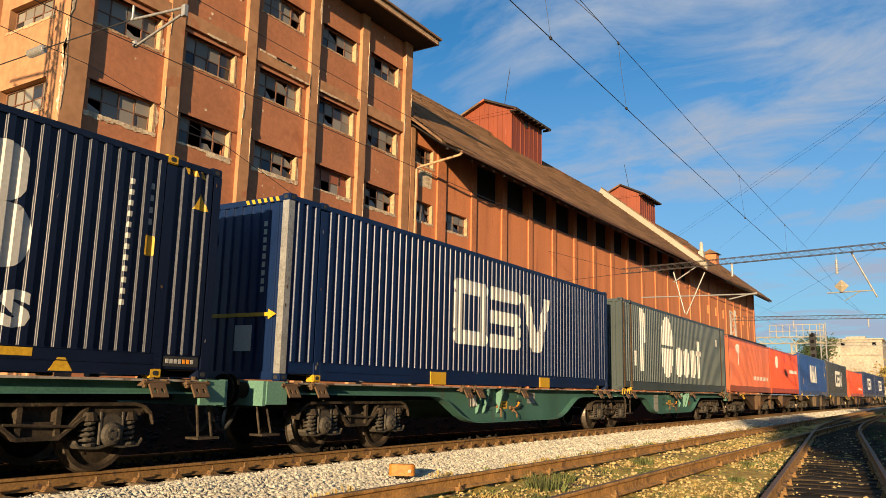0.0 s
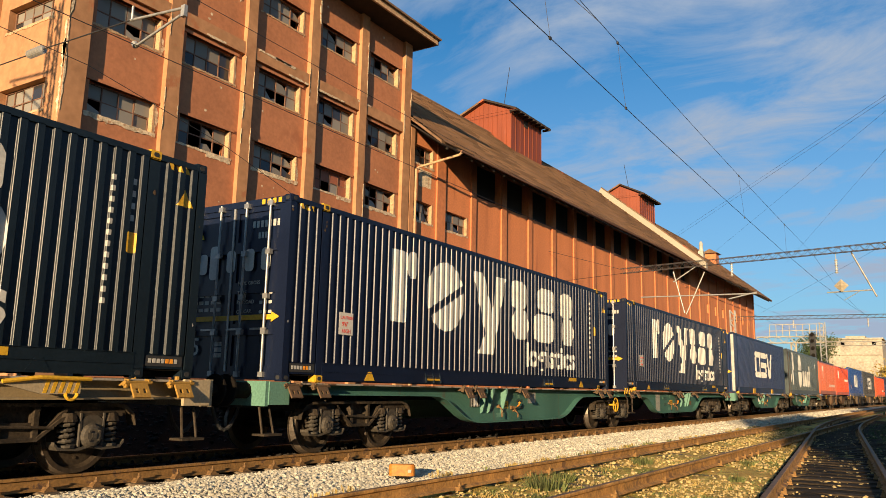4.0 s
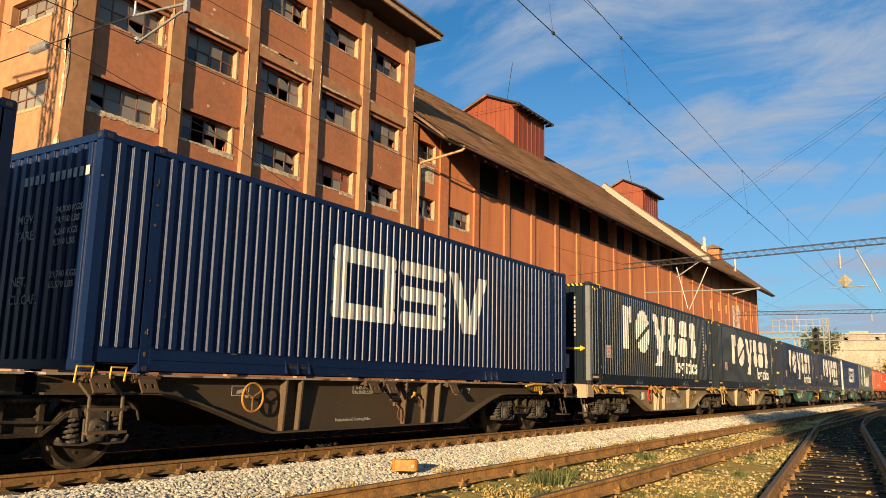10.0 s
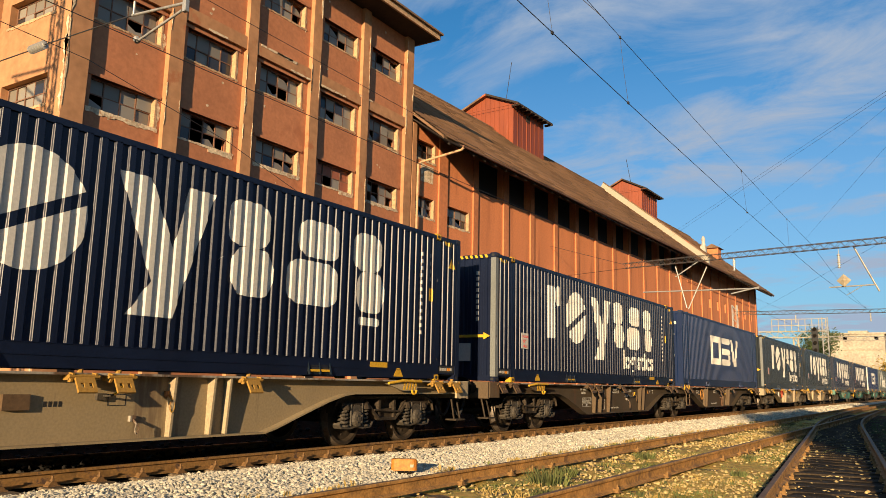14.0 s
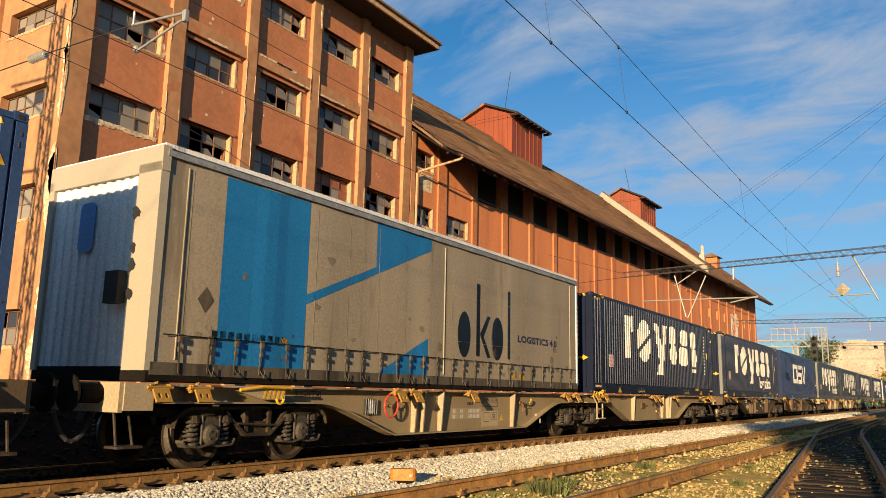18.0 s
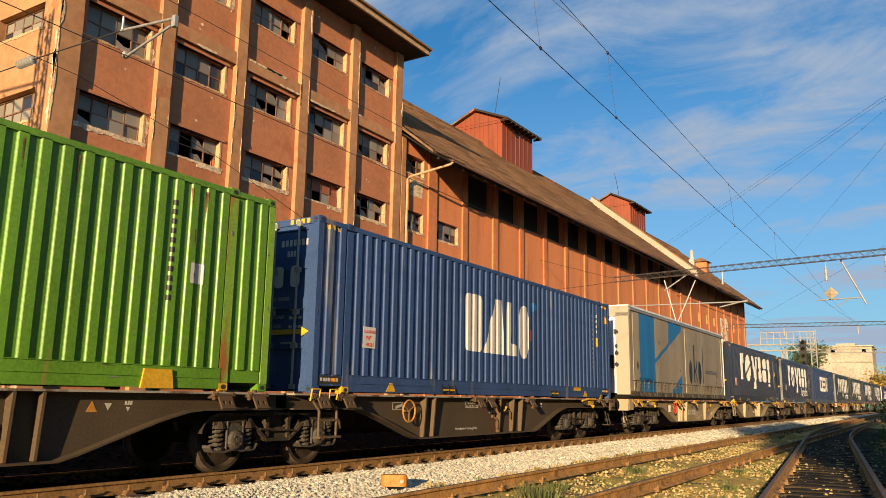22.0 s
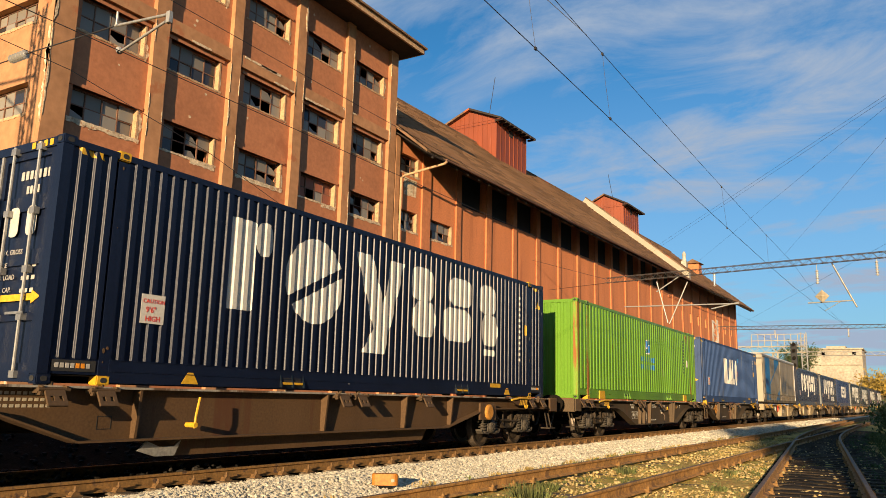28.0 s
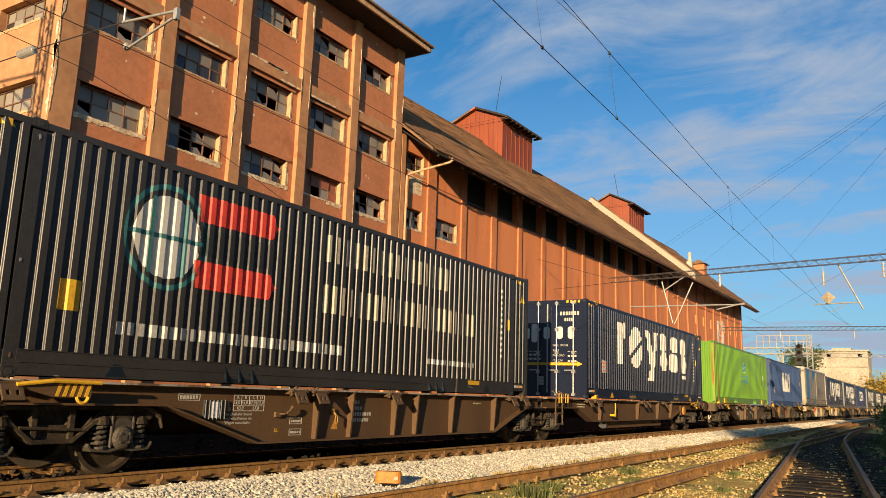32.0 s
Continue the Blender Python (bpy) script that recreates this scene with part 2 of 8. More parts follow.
# near-black: the dark of unlit rooms is put into this colour
M["interior_shade"] = mat("interior_shade", (0.022, 0.018, 0.015), 0.95, 0, 0.3, 1)
M["wire"] = mat("wire", (0.035, 0.032, 0.03), 0.6, 0.3)
M["insulator"] = mat("insulator", (0.36, 0.34, 0.30), 0.25, 0, 0.1, 8)
M["ruin"] = mat("ruin", (0.33, 0.285, 0.215), 0.9, 0, 0.25, 0.25, 0.3, 6, (0.34, 0.17, 0.09), 0.62, 0.3, fine=2)
M["bark"] = mat("bark", (0.10, 0.07, 0.045), 0.95, 0, 0.3, 5, 0.6, 20)
M["leaf"] = mat("leaf", (0.055, 0.085, 0.022), 0.75, 0, 0.4, 0.6, obj_var=0.15)
M["leaf_yellow"] = mat("leaf_yellow", (0.30, 0.20, 0.03), 0.75, 0, 0.35, 0.6)
M["grass"] = mat("grass", (0.10, 0.115, 0.03), 0.85, 0, 0.45, 2.0, fine=9)
M["dry_grass"] = mat("dry_grass", (0.30, 0.21, 0.062), 0.85, 0, 0.35, 2.0, fine=9)


def glass_mat(name, col, rough):
    m = bpy.data.materials.new(name)
    m.use_nodes = True
    b = m.node_tree.nodes["Principled BSDF"]
    b.inputs["Base Color"].default_value = (*col, 1)
    b.inputs["Roughness"].default_value = rough
    b.inputs["Specular IOR Level"].default_value = 0.45
    n, r = m.node_tree.nodes.new("ShaderNodeTexNoise"), m.node_tree.nodes.new("ShaderNodeMapRange")
    n.inputs["Scale"].default_value, n.inputs["Detail"].default_value = 3, 6
    r.inputs["To Min"].default_value, r.inputs["To Max"].default_value = rough * 0.5, rough * 1.8
    m.node_tree.links.new(n.outputs[0], r.inputs[0])
    m.node_tree.links.new(r.outputs[0], b.inputs["Roughness"])
    return m


M["pane_dirty"] = glass_mat("pane_dirty", (0.22, 0.20, 0.165), 0.45)
M["pane_grey"] = glass_mat("pane_grey", (0.17, 0.15, 0.12), 0.4)
M["pane_dark"] = glass_mat("pane_dark", (0.03, 0.03, 0.032), 0.12)
M["pane_rust"] = glass_mat("pane_rust", (0.26, 0.085, 0.045), 0.6)


def ground_mat():
    m = bpy.data.materials.new("ground")
    m.use_nodes = True
    nt = m.node_tree
    b = nt.nodes["Principled BSDF"]
    b.inputs["Roughness"].default_value, b.inputs["Specular IOR Level"].default_value = 0.95, 0.15
    N, link = nt.nodes.new, nt.links.new
    tc = N("ShaderNodeTexCoord")
    n1, n2, v = N("ShaderNodeTexNoise"), N("ShaderNodeTexNoise"), N("ShaderNodeTexVoronoi")
    for n, s in ((n1, 0.55), (n2, 7.0)):
        n.inputs["Scale"].default_value, n.inputs["Detail"].default_value = s, 8
        link(tc.outputs["Object"], n.inputs["Vector"])
    v.inputs["Scale"].default_value = 17
    link(tc.outputs["Object"], v.inputs["Vector"])
    r1, r2 = N("ShaderNodeValToRGB"), N("ShaderNodeValToRGB")
    e = r1.color_ramp.elements
    e[0].position, e[0].color = 0.33, (0.35, 0.235, 0.060, 1)
    e[1].position, e[1].color = 0.60, (0.59, 0.41, 0.115, 1)
    g = r2.color_ramp.elements
    g[0].position, g[0].color = 0.52, (0, 0, 0, 1)
    g[1].position, g[1].color = 0.66, (1, 1, 1, 1)
    link(n2.outputs[0], r1.inputs[0])
    link(n1.outputs[0], r2.inputs[0])
    mx = N("ShaderNodeMix")
    mx.data_type = "RGBA"
    link(r2.outputs[0], mx.inputs["Factor"])
    link(r1.outputs[0], mx.inputs[6])
    mx.inputs[7].default_value = (0.36, 0.29, 0.060, 1)
    m2 = N("ShaderNodeMix")
    m2.data_type, m2.blend_type = "RGBA", "MULTIPLY"
    m2.inputs["Factor"].default_value = 0.24
    link(mx.outputs[2], m2.inputs[6])
    link(v.outputs["Color"], m2.inputs[7])
    link(m2.outputs[2], b.inputs["Base Color"])
    bp = N("ShaderNodeBump")
    bp.inputs["Strength"].default_value, bp.inputs["Distance"].default_value = 0.6, 0.06
    n3 = N("ShaderNodeTexNoise")
    n3.inputs["Scale"].default_value, n3.inputs["Detail"].default_value, n3.inputs["Roughness"].default_value = 9, 10, 0.7
    link(tc.outputs["Object"], n3.inputs["Vector"])
    link(n3.outputs[0], bp.inputs["Height"])
    link(bp.outputs[0], b.inputs["Normal"])
    return m


M["ground"] = ground_mat()

# ---- small mesh helpers ----


def bx(bm, x0, x1, y0, y1, z0, z1):
    """A box by its corners."""
    vs = [bm.verts.new(p) for p in ((x0, y0, z0), (x1, y0, z0), (x1, y1, z0), (x0, y1, z0), (x0, y0, z1), (x1, y0, z1), (x1, y1, z1), (x0, y1, z1))]
    for f in ((3, 2, 1, 0), (4, 5, 6, 7), (0, 1, 5, 4), (1, 2, 6, 5), (2, 3, 7, 6), (3, 0, 4, 7)):
        bm.faces.new([vs[i] for i in f])
    return vs


def cyl(bm, a, b, r, seg=10, r2=None):
    """A capped rod from a to b."""
    a, b = Vector(a), Vector(b)
    q = (b - a).to_track_quat("Z", "Y")
    rings = []
    for p, rr in ((a, r), (b, r if r2 is None else r2)):
        rings.append([bm.verts.new(p + q @ Vector((rr * math.cos(2 * math.pi * i / seg), rr * math.sin(2 * math.pi * i / seg), 0))) for i in range(seg)])
    for i in range(seg):
        j = (i + 1) % seg
        bm.faces.new((rings[0][i], rings[0][j], rings[1][j], rings[1][i]))
    bm.faces.new(rings[0][::-1])
    bm.faces.new(rings[1])


def tube(bm, pts, r, seg=6, closed=False):
    """A rod swept along points as one connected skin."""
    pts = [Vector(p) for p in pts]
    n = len(pts)
    rings = []
    for i, p in enumerate(pts):
        a, c = (pts[i - 1], pts[(i + 1) % n]) if closed else (pts[max(i - 1, 0)], pts[min(i + 1, n - 1)])
        q = (c - a).normalized().to_track_quat("Z", "Y")
        rings.append([bm.verts.new(p + q @ Vector((r * math.cos(2 * math.pi * k / seg), r * math.sin(2 * math.pi * k / seg), 0))) for k in range(seg)])
    for i in range(n if closed else n - 1):
        a, c = rings[i], rings[(i + 1) % n]
        # start where the rings lie nearest, so that the skin does not twist
        s = min(range(seg), key=lambda k: (a[0].co - c[k].co).length)
        for k in range(seg):
            bm.faces.new((a[k], a[(k + 1) % seg], c[(k + 1 + s) % seg], c[(k + s) % seg]))
    if not closed:
        bm.faces.new(rings[0][::-1])
        bm.faces.new(rings[-1])


def lathe(bm, prof, seg=24, axis="Y", at=(0, 0, 0)):
    """Turns a closed profile of (along, radius) about an axis."""
    at = Vector(at)
    cols = []
    for i in range(seg):
        c, s = math.cos(2 * math.pi * i / seg), math.sin(2 * math.pi * i / seg)
        col = []
        for d, r in prof:
            p = {"Y": (r * c, d, r * s), "Z": (r * c, r * s, d), "X": (d, r * c, r * s)}[axis]
            col.append(bm.verts.new(at + Vector(p)))
        cols.append(col)
    n = len(prof)
    for i in range(seg):
        a, b = cols[i], cols[(i + 1) % seg]
        for k in range(n):
            m = (k + 1) % n
            try:
                bm.faces.new((a[k], a[m], b[m], b[k]))
            except ValueError:
                pass


def prism(bm, poly, d0, d1, axis="Y"):
    """Extrudes a polygon of (u, v): axis Y gives x,z; X gives y,z; Z gives x,y."""
    def P(u, v, d):
        return {"Y": (u, d, v), "X": (d, u, v), "Z": (u, v, d)}[axis]
    a = [bm.verts.new(P(u, v, d0)) for u, v in poly]
    b = [bm.verts.new(P(u, v, d1)) for u, v in poly]
    n = len(poly)
    bm.faces.new(a)
    bm.faces.new(b[::-1])
    for i in range(n):
        j = (i + 1) % n
        bm.faces.new((a[i], b[i], b[j], a[j]))


def mesh_of(bm, name, material, smooth=False):
    bmesh.ops.recalc_face_normals(bm, faces=bm.faces)
    me = bpy.data.meshes.new(name)
    bm.to_mesh(me)
    bm.free()
    me.materials.append(material)
    if smooth:
        me.polygons.foreach_set("use_smooth", [True] * len(me.polygons))
    return me


def part(name, bm, material, parent, label="", at=None, smooth=False):
    """One mesh under a thing or under a part; bm may be a mesh that others share."""
    me = mesh_of(bm, name, material, smooth) if isinstance(bm, bmesh.types.BMesh) else bm
    ob = new(name, me)
    ob.parent = parent
    if at is not None:
        ob.matrix_basis = at
    if label:
        ob["label"] = label
    return ob


def thing(name, m, label, category, group="", kind=""):
    ob = new(name)
    ob.empty_display_size = 0.2
    ob.matrix_world = m
    return tagged(ob, label, category, group, kind)


def solo(name, bm, material, label, category, m=None, group="", kind="", smooth=False):
    ob = new(name, mesh_of(bm, name, material, smooth) if isinstance(bm, bmesh.types.BMesh) else bm)
    if m is not None:
        ob.matrix_world = m
    return tagged(ob, label, category, group, kind)


def text_mesh(words, size, material, depth=0.001, bold=0.008):
    """Words in the built-in font as a mesh; they read along x and stand in the x, z plane facing -y."""
    cu = bpy.data.curves.new("words", "FONT")
    cu.body, cu.size, cu.extrude, cu.resolution_u = words, size, depth, 2
    cu.offset = bold * size
    tmp = bpy.data.objects.new("words", cu)
    me = bpy.data.meshes.new_from_object(tmp)
    bpy.data.objects.remove(tmp)
    me.transform(Matrix.Rotation(radians(90), 4, "X"))
    me.materials.clear()
    me.materials.append(material)
    return me


def B():
    return bmesh.new()


def one(*a):
    bm = B()
    bx(bm, *a)
    return bm


MOVES = []      # what moves: (object, place along the train)
SPINS = []      # the wheels: (wheel, pose on its bogie, place along the train)
CURVE = 1.7e-4  # the line bends very gently away from the building
LINE = 9.564    # the axis of the train's track at x = 0


def bend(x):
    return -CURVE * x * x / 2 if x > 0 else 0.0

# ---- ground and tracks ----


def make_ground():
    bm = B()
    xs = [-300, -60, -20, -10, -4, 0, 1, 2] + [2.2 + 0.2 * i for i in range(130)] + [28.5 + i * 0.75 for i in range(43)] + [63, 66, 75, 90, 120, 180, 300, 700, 2500]
    ys = [-1500, -300, -60, -25, -12, -6, -4, -3, -2] + [-1 + 0.16 * i for i in range(47)] + [6.6, 7.0, 7.6, 8.2, 8.6, 9.5, 10.5, 11, 11.5, 12, 13, 14, 16, 18, 30, 60, 300, 1500]
    def height(x, y):
        z = -0.16
        yy = y - bend(x) if x < 150 else y
        if 5.4 < yy <= 6.2:
            z = -0.16 - 0.2 * (yy - 5.4) / 0.8
        elif 6.2 < yy < 18.0:
            z = -0.36
        if -8 < y < 16 and -5 < x < 70:
            z += 0.025 * noise.noise((x * 0.9, y * 0.9, 0)) + 0.035 * noise.noise((x * 2.6, y * 2.6, 5)) + 0.02 * noise.noise((x * 6, y * 6, 8))
        return z
    g = [[bm.verts.new((x, y, height(x, y))) for y in ys] for x in xs]
    for i in range(len(xs) - 1):
        for j in range(len(ys) - 1):
            bm.faces.new((g[i][j], g[i + 1][j], g[i + 1][j + 1], g[i][j + 1]))
    solo("ground", bm, M["ground"], "dry sandy soil with sparse grass between tracks", "ground", kind="structure", smooth=True)


make_ground()
# added out of view to cut low sky light on train and buildings
for _x0, _x1, _h in ((-12, 18, 5.4), (18, 92, 9.8)):
    solo("wall_yard", one(_x0, _x1, -10.0, -9.6, -0.4, _h), M["concrete"], "unseen plain wall added to block low sky light", "wall", kind="structure")


def rail_mesh(path, name, top):
    """A rail with foot, web and head swept along a path of (x, y, z)."""
    prof = [(-0.072, -0.158), (-0.072, -0.146), (-0.012, -0.125), (-0.010, -0.045), (-0.036, -0.032), (-0.036, -0.008), (-0.028, 0.0),
            (0.028, 0.0), (0.036, -0.008), (0.036, -0.032), (0.010, -0.045), (0.012, -0.125), (0.072, -0.146), (0.072, -0.158)]
    bm = B()
    prev = None
    for i, p in enumerate(path):
        a, b = Vector(path[max(0, i - 1)]), Vector(path[min(len(path) - 1, i + 1)])
        d = (b - a).normalized()
        s = Vector((-d.y, d.x, 0))
        ring = [bm.verts.new(Vector(p) + s * u + Vector((0, 0, v))) for u, v in prof]
        if prev:
            n = len(prof)
            for k in range(n):
                f = bm.faces.new((prev[k], prev[(k + 1) % n], ring[(k + 1) % n], ring[k]))
                f.material_index = 1 if k == 6 else 0
        prev = ring
    me = mesh_of(bm, name, M["rail_side"] if top == M["rail_top"] else M["rail_old"])
    me.materials.append(top)
    return me


def sleeper_mesh(key="timber", far=1.28, near=1.28):
    bm = B()
    bx(bm, -0.125, 0.125, -near, far, -0.16, -0.005)
    bmesh.ops.bevel(bm, geom=bm.edges[:], offset=0.012, segments=1, affect="EDGES")
    return mesh_of(bm, "sleeper", M[key])


def clip_mesh(k=1.0, key="rust_iron"):
    """A rusty rail fastening: plate, clamp and bolt."""
    bm = B()
    bx(bm, -0.085, 0.085, -0.19, 0.19, -0.012, 0.010)
    for s in (-1, 1):
        prism(bm, [(-0.065, 0.010), (0.065, 0.010), (0.035, 0.055), (-0.035, 0.055)], s * 0.12 - 0.05, s * 0.12 + 0.05)
        cyl(bm, (0, s * 0.135, 0.0), (0, s * 0.135, 0.125), 0.017, 6)
        cyl(bm, (0, s * 0.135, 0.06), (0, s * 0.135, 0.09), 0.034, 6)
    bmesh.ops.scale(bm, vec=(k, k, k), verts=bm.verts)
    return mesh_of(bm, "fastening", M[key])


SLEEPER, DARK_SLEEPER, CLIP = sleeper_mesh(), sleeper_mesh("timber_shaded", 0.84, 1.2), clip_mesh(0.88)
DULL_CLIP = clip_mesh(0.66, "rail_side")


def make_track(name, centre, x0, x1, z, label, pitch=0.6, sunk=0.0, shown=(0, 60), half=0.753):
    """centre(x) gives the y of the track's axis."""
    tr_ = thing(name, pose(0, 0, 0), label, "railway track", kind="structure")
    xs = np.arange(x0, x1 + 0.1, 2.0)
    for s in (-1, 1):
        path = []
        for x in xs:
            k = (centre(x + 0.5) - centre(x - 0.5))
            path.append((x - s * half * k, centre(x) + s * half, z))
        part("rail", rail_mesh(path, "rail", M["rail_top"] if name == "main_track" else M["rail_dull"]), M["rail_side"], tr_)
    x = x0
    n = 0
    while x < min(x1, shown[1]):
        x += pitch
        k = math.degrees(math.atan(centre(x + 0.5) - centre(x - 0.5)))
        m = pose(x, centre(x), z - 0.158 - sunk, 0, 0, k + random.uniform(-0.6, 0.6))
        if x > shown[0]:
            part("sleeper", DARK_SLEEPER if name == "turnout_track" else SLEEPER, None, tr_, at=m)
            for s in (-1, 1):
                if x < 42 and (name == "main_track" or random.random() < 0.4):
                    part("fastening", CLIP if name == "main_track" else DULL_CLIP, None, tr_, at=pose(x, centre(x) + s * half, z - 0.158, 0, 0, k) )
    return tr_


def siding(x):
    return 4.22 - 0.0012 * max(0.0, x - 10)


def turnout(x):
    """The diverging leg on which the viewer stands; it runs into the siding."""
    return 1.1 + 0.097 * (x - 10) if x < 28 else 2.846 + 0.9 * (1 - math.exp(-(x - 28) * 0.108))


make_track("main_track", lambda x: LINE + bend(x), -30, 260, 0.0, "brown rusty main line rails on ballast with timber sleepers", sunk=0.0, shown=(2, 62))
make_track("siding_track", siding, -30, 200, 0.05, "old rusty siding rails with half-buried sleepers", 0.65, 0.052, (1, 50), 0.86)
make_track("turnout_track", turnout, -12, 120, 0.046, "rusty turnout rails with dark timber sleepers in shade", 0.6, 0.0, (-12, 46), 0.64)


# ---- ballast ----


def stones(name, spots_, material, label):
    """Many small broken stones in one mesh. spots_: rows of x, y, z, size."""
    bm = B()
    bmesh.ops.create_icosphere(bm, subdivisions=1, radius=1.0)
    base = np.array([v.co[:] for v in bm.verts])
    tris = np.array([[v.index for v in f.verts] for f in bm.faces])
    bm.free()
    rg = np.random.RandomState(5)
    n = len(spots_)
    nv = len(base)
    V = np.empty((n, nv, 3))
    for i in range(n):
        q = base * rg.uniform(0.62, 1.25, (nv, 1)) * np.array((rg.uniform(0.8, 1.5), rg.uniform(0.7, 1.2), rg.uniform(0.5, 0.95)))
        a = rg.uniform(0, 6.28)
        c, s_ = math.cos(a), math.sin(a)
        q = np.stack((q[:, 0] * c - q[:, 1] * s_, q[:, 0] * s_ + q[:, 1] * c, q[:, 2]), 1)
        V[i] = q * spots_[i, 3] + spots_[i, :3]
    F = (tris[None] + (np.arange(n) * nv)[:, None, None]).reshape(-1, 3)
    me = bpy.data.meshes.new(name)
    me.from_pydata(V.reshape(-1, 3).tolist(), [], F.tolist())
    me.materials.append(material)
    return tagged(new(name, me), label, "gravel", kind="stuff")


def stone_mat(name, col, spread):
    m = bpy.data.materials.new(name)
    m.use_nodes = True
    nt = m.node_tree
    b = nt.nodes["Principled BSDF"]
    b.inputs["Roughness"].default_value, b.inputs["Specular IOR Level"].default_value = 0.9, 0.2
    g, mr, sc = nt.nodes.new("ShaderNodeNewGeometry"), nt.nodes.new("ShaderNodeMapRange"), nt.nodes.new("ShaderNodeMix")
    n = nt.nodes.new("ShaderNodeTexNoise")
    n.inputs["Scale"].default_value = 40
    ad = nt.nodes.new("ShaderNodeMath")
    ad.operation = "MULTIPLY_ADD"
    ad.inputs[1].default_value = 0.35
    nt.links.new(n.outputs[0], ad.inputs[0])
    nt.links.new(g.outputs["Random Per Island"], ad.inputs[2])
    nt.links.new(ad.outputs[0], mr.inputs[0])
    mr.inputs["From Max"].default_value = 1.3
    sc.data_type = "RGBA"
    nt.links.new(mr.outputs[0], sc.inputs["Factor"])
    sc.inputs[6].default_value = (*[c * (1 - spread) for c in col], 1)
    sc.inputs[7].default_value = (*[min(0.85, c * (1 + spread)) for c in col], 1)
    nt.links.new(sc.outputs[2], b.inputs["Base Color"])
    return m


# near-black earth: the shade below the train is put into this colour
M["bed_shade"] = mat("bed_shade", (0.011, 0.009, 0.007), 0.95, 0, 0.4, 4, 0.6, 30, spec=0.05)
M["tile_strip"] = stone_mat("tile_strip", (0.225, 0.122, 0.060), 0.42)
M["white_stone"] = stone_mat("white_stone", (0.43, 0.39, 0.30), 0.40)
M["dull_stone"] = stone_mat("dull_stone", (0.38, 0.285, 0.125), 0.42)
# dark old ballast, made blacker still for the train's shade
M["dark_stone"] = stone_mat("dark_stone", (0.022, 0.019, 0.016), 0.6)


def near_edge(x):
    """Where the fresh gravel ends towards the siding."""
    return 5.95 + 0.9 * (1 - math.exp(-max(0.0, x - 4) / 16)) + 0.12 * noise.noise((x * 0.7, 3, 0))


def bed_z(x, y):
    yy = y - bend(x)
    e = near_edge(x)
    t = (yy - e) / (8.55 - e)
    return -0.27 + 0.13 * min(1, max(0, t) / 0.7) ** 0.8 - 0.06 * max(0.0, min(1.2, (t - 0.7) / 0.3)) + 0.025 * noise.noise((x * 1.1, y * 1.1, 2))


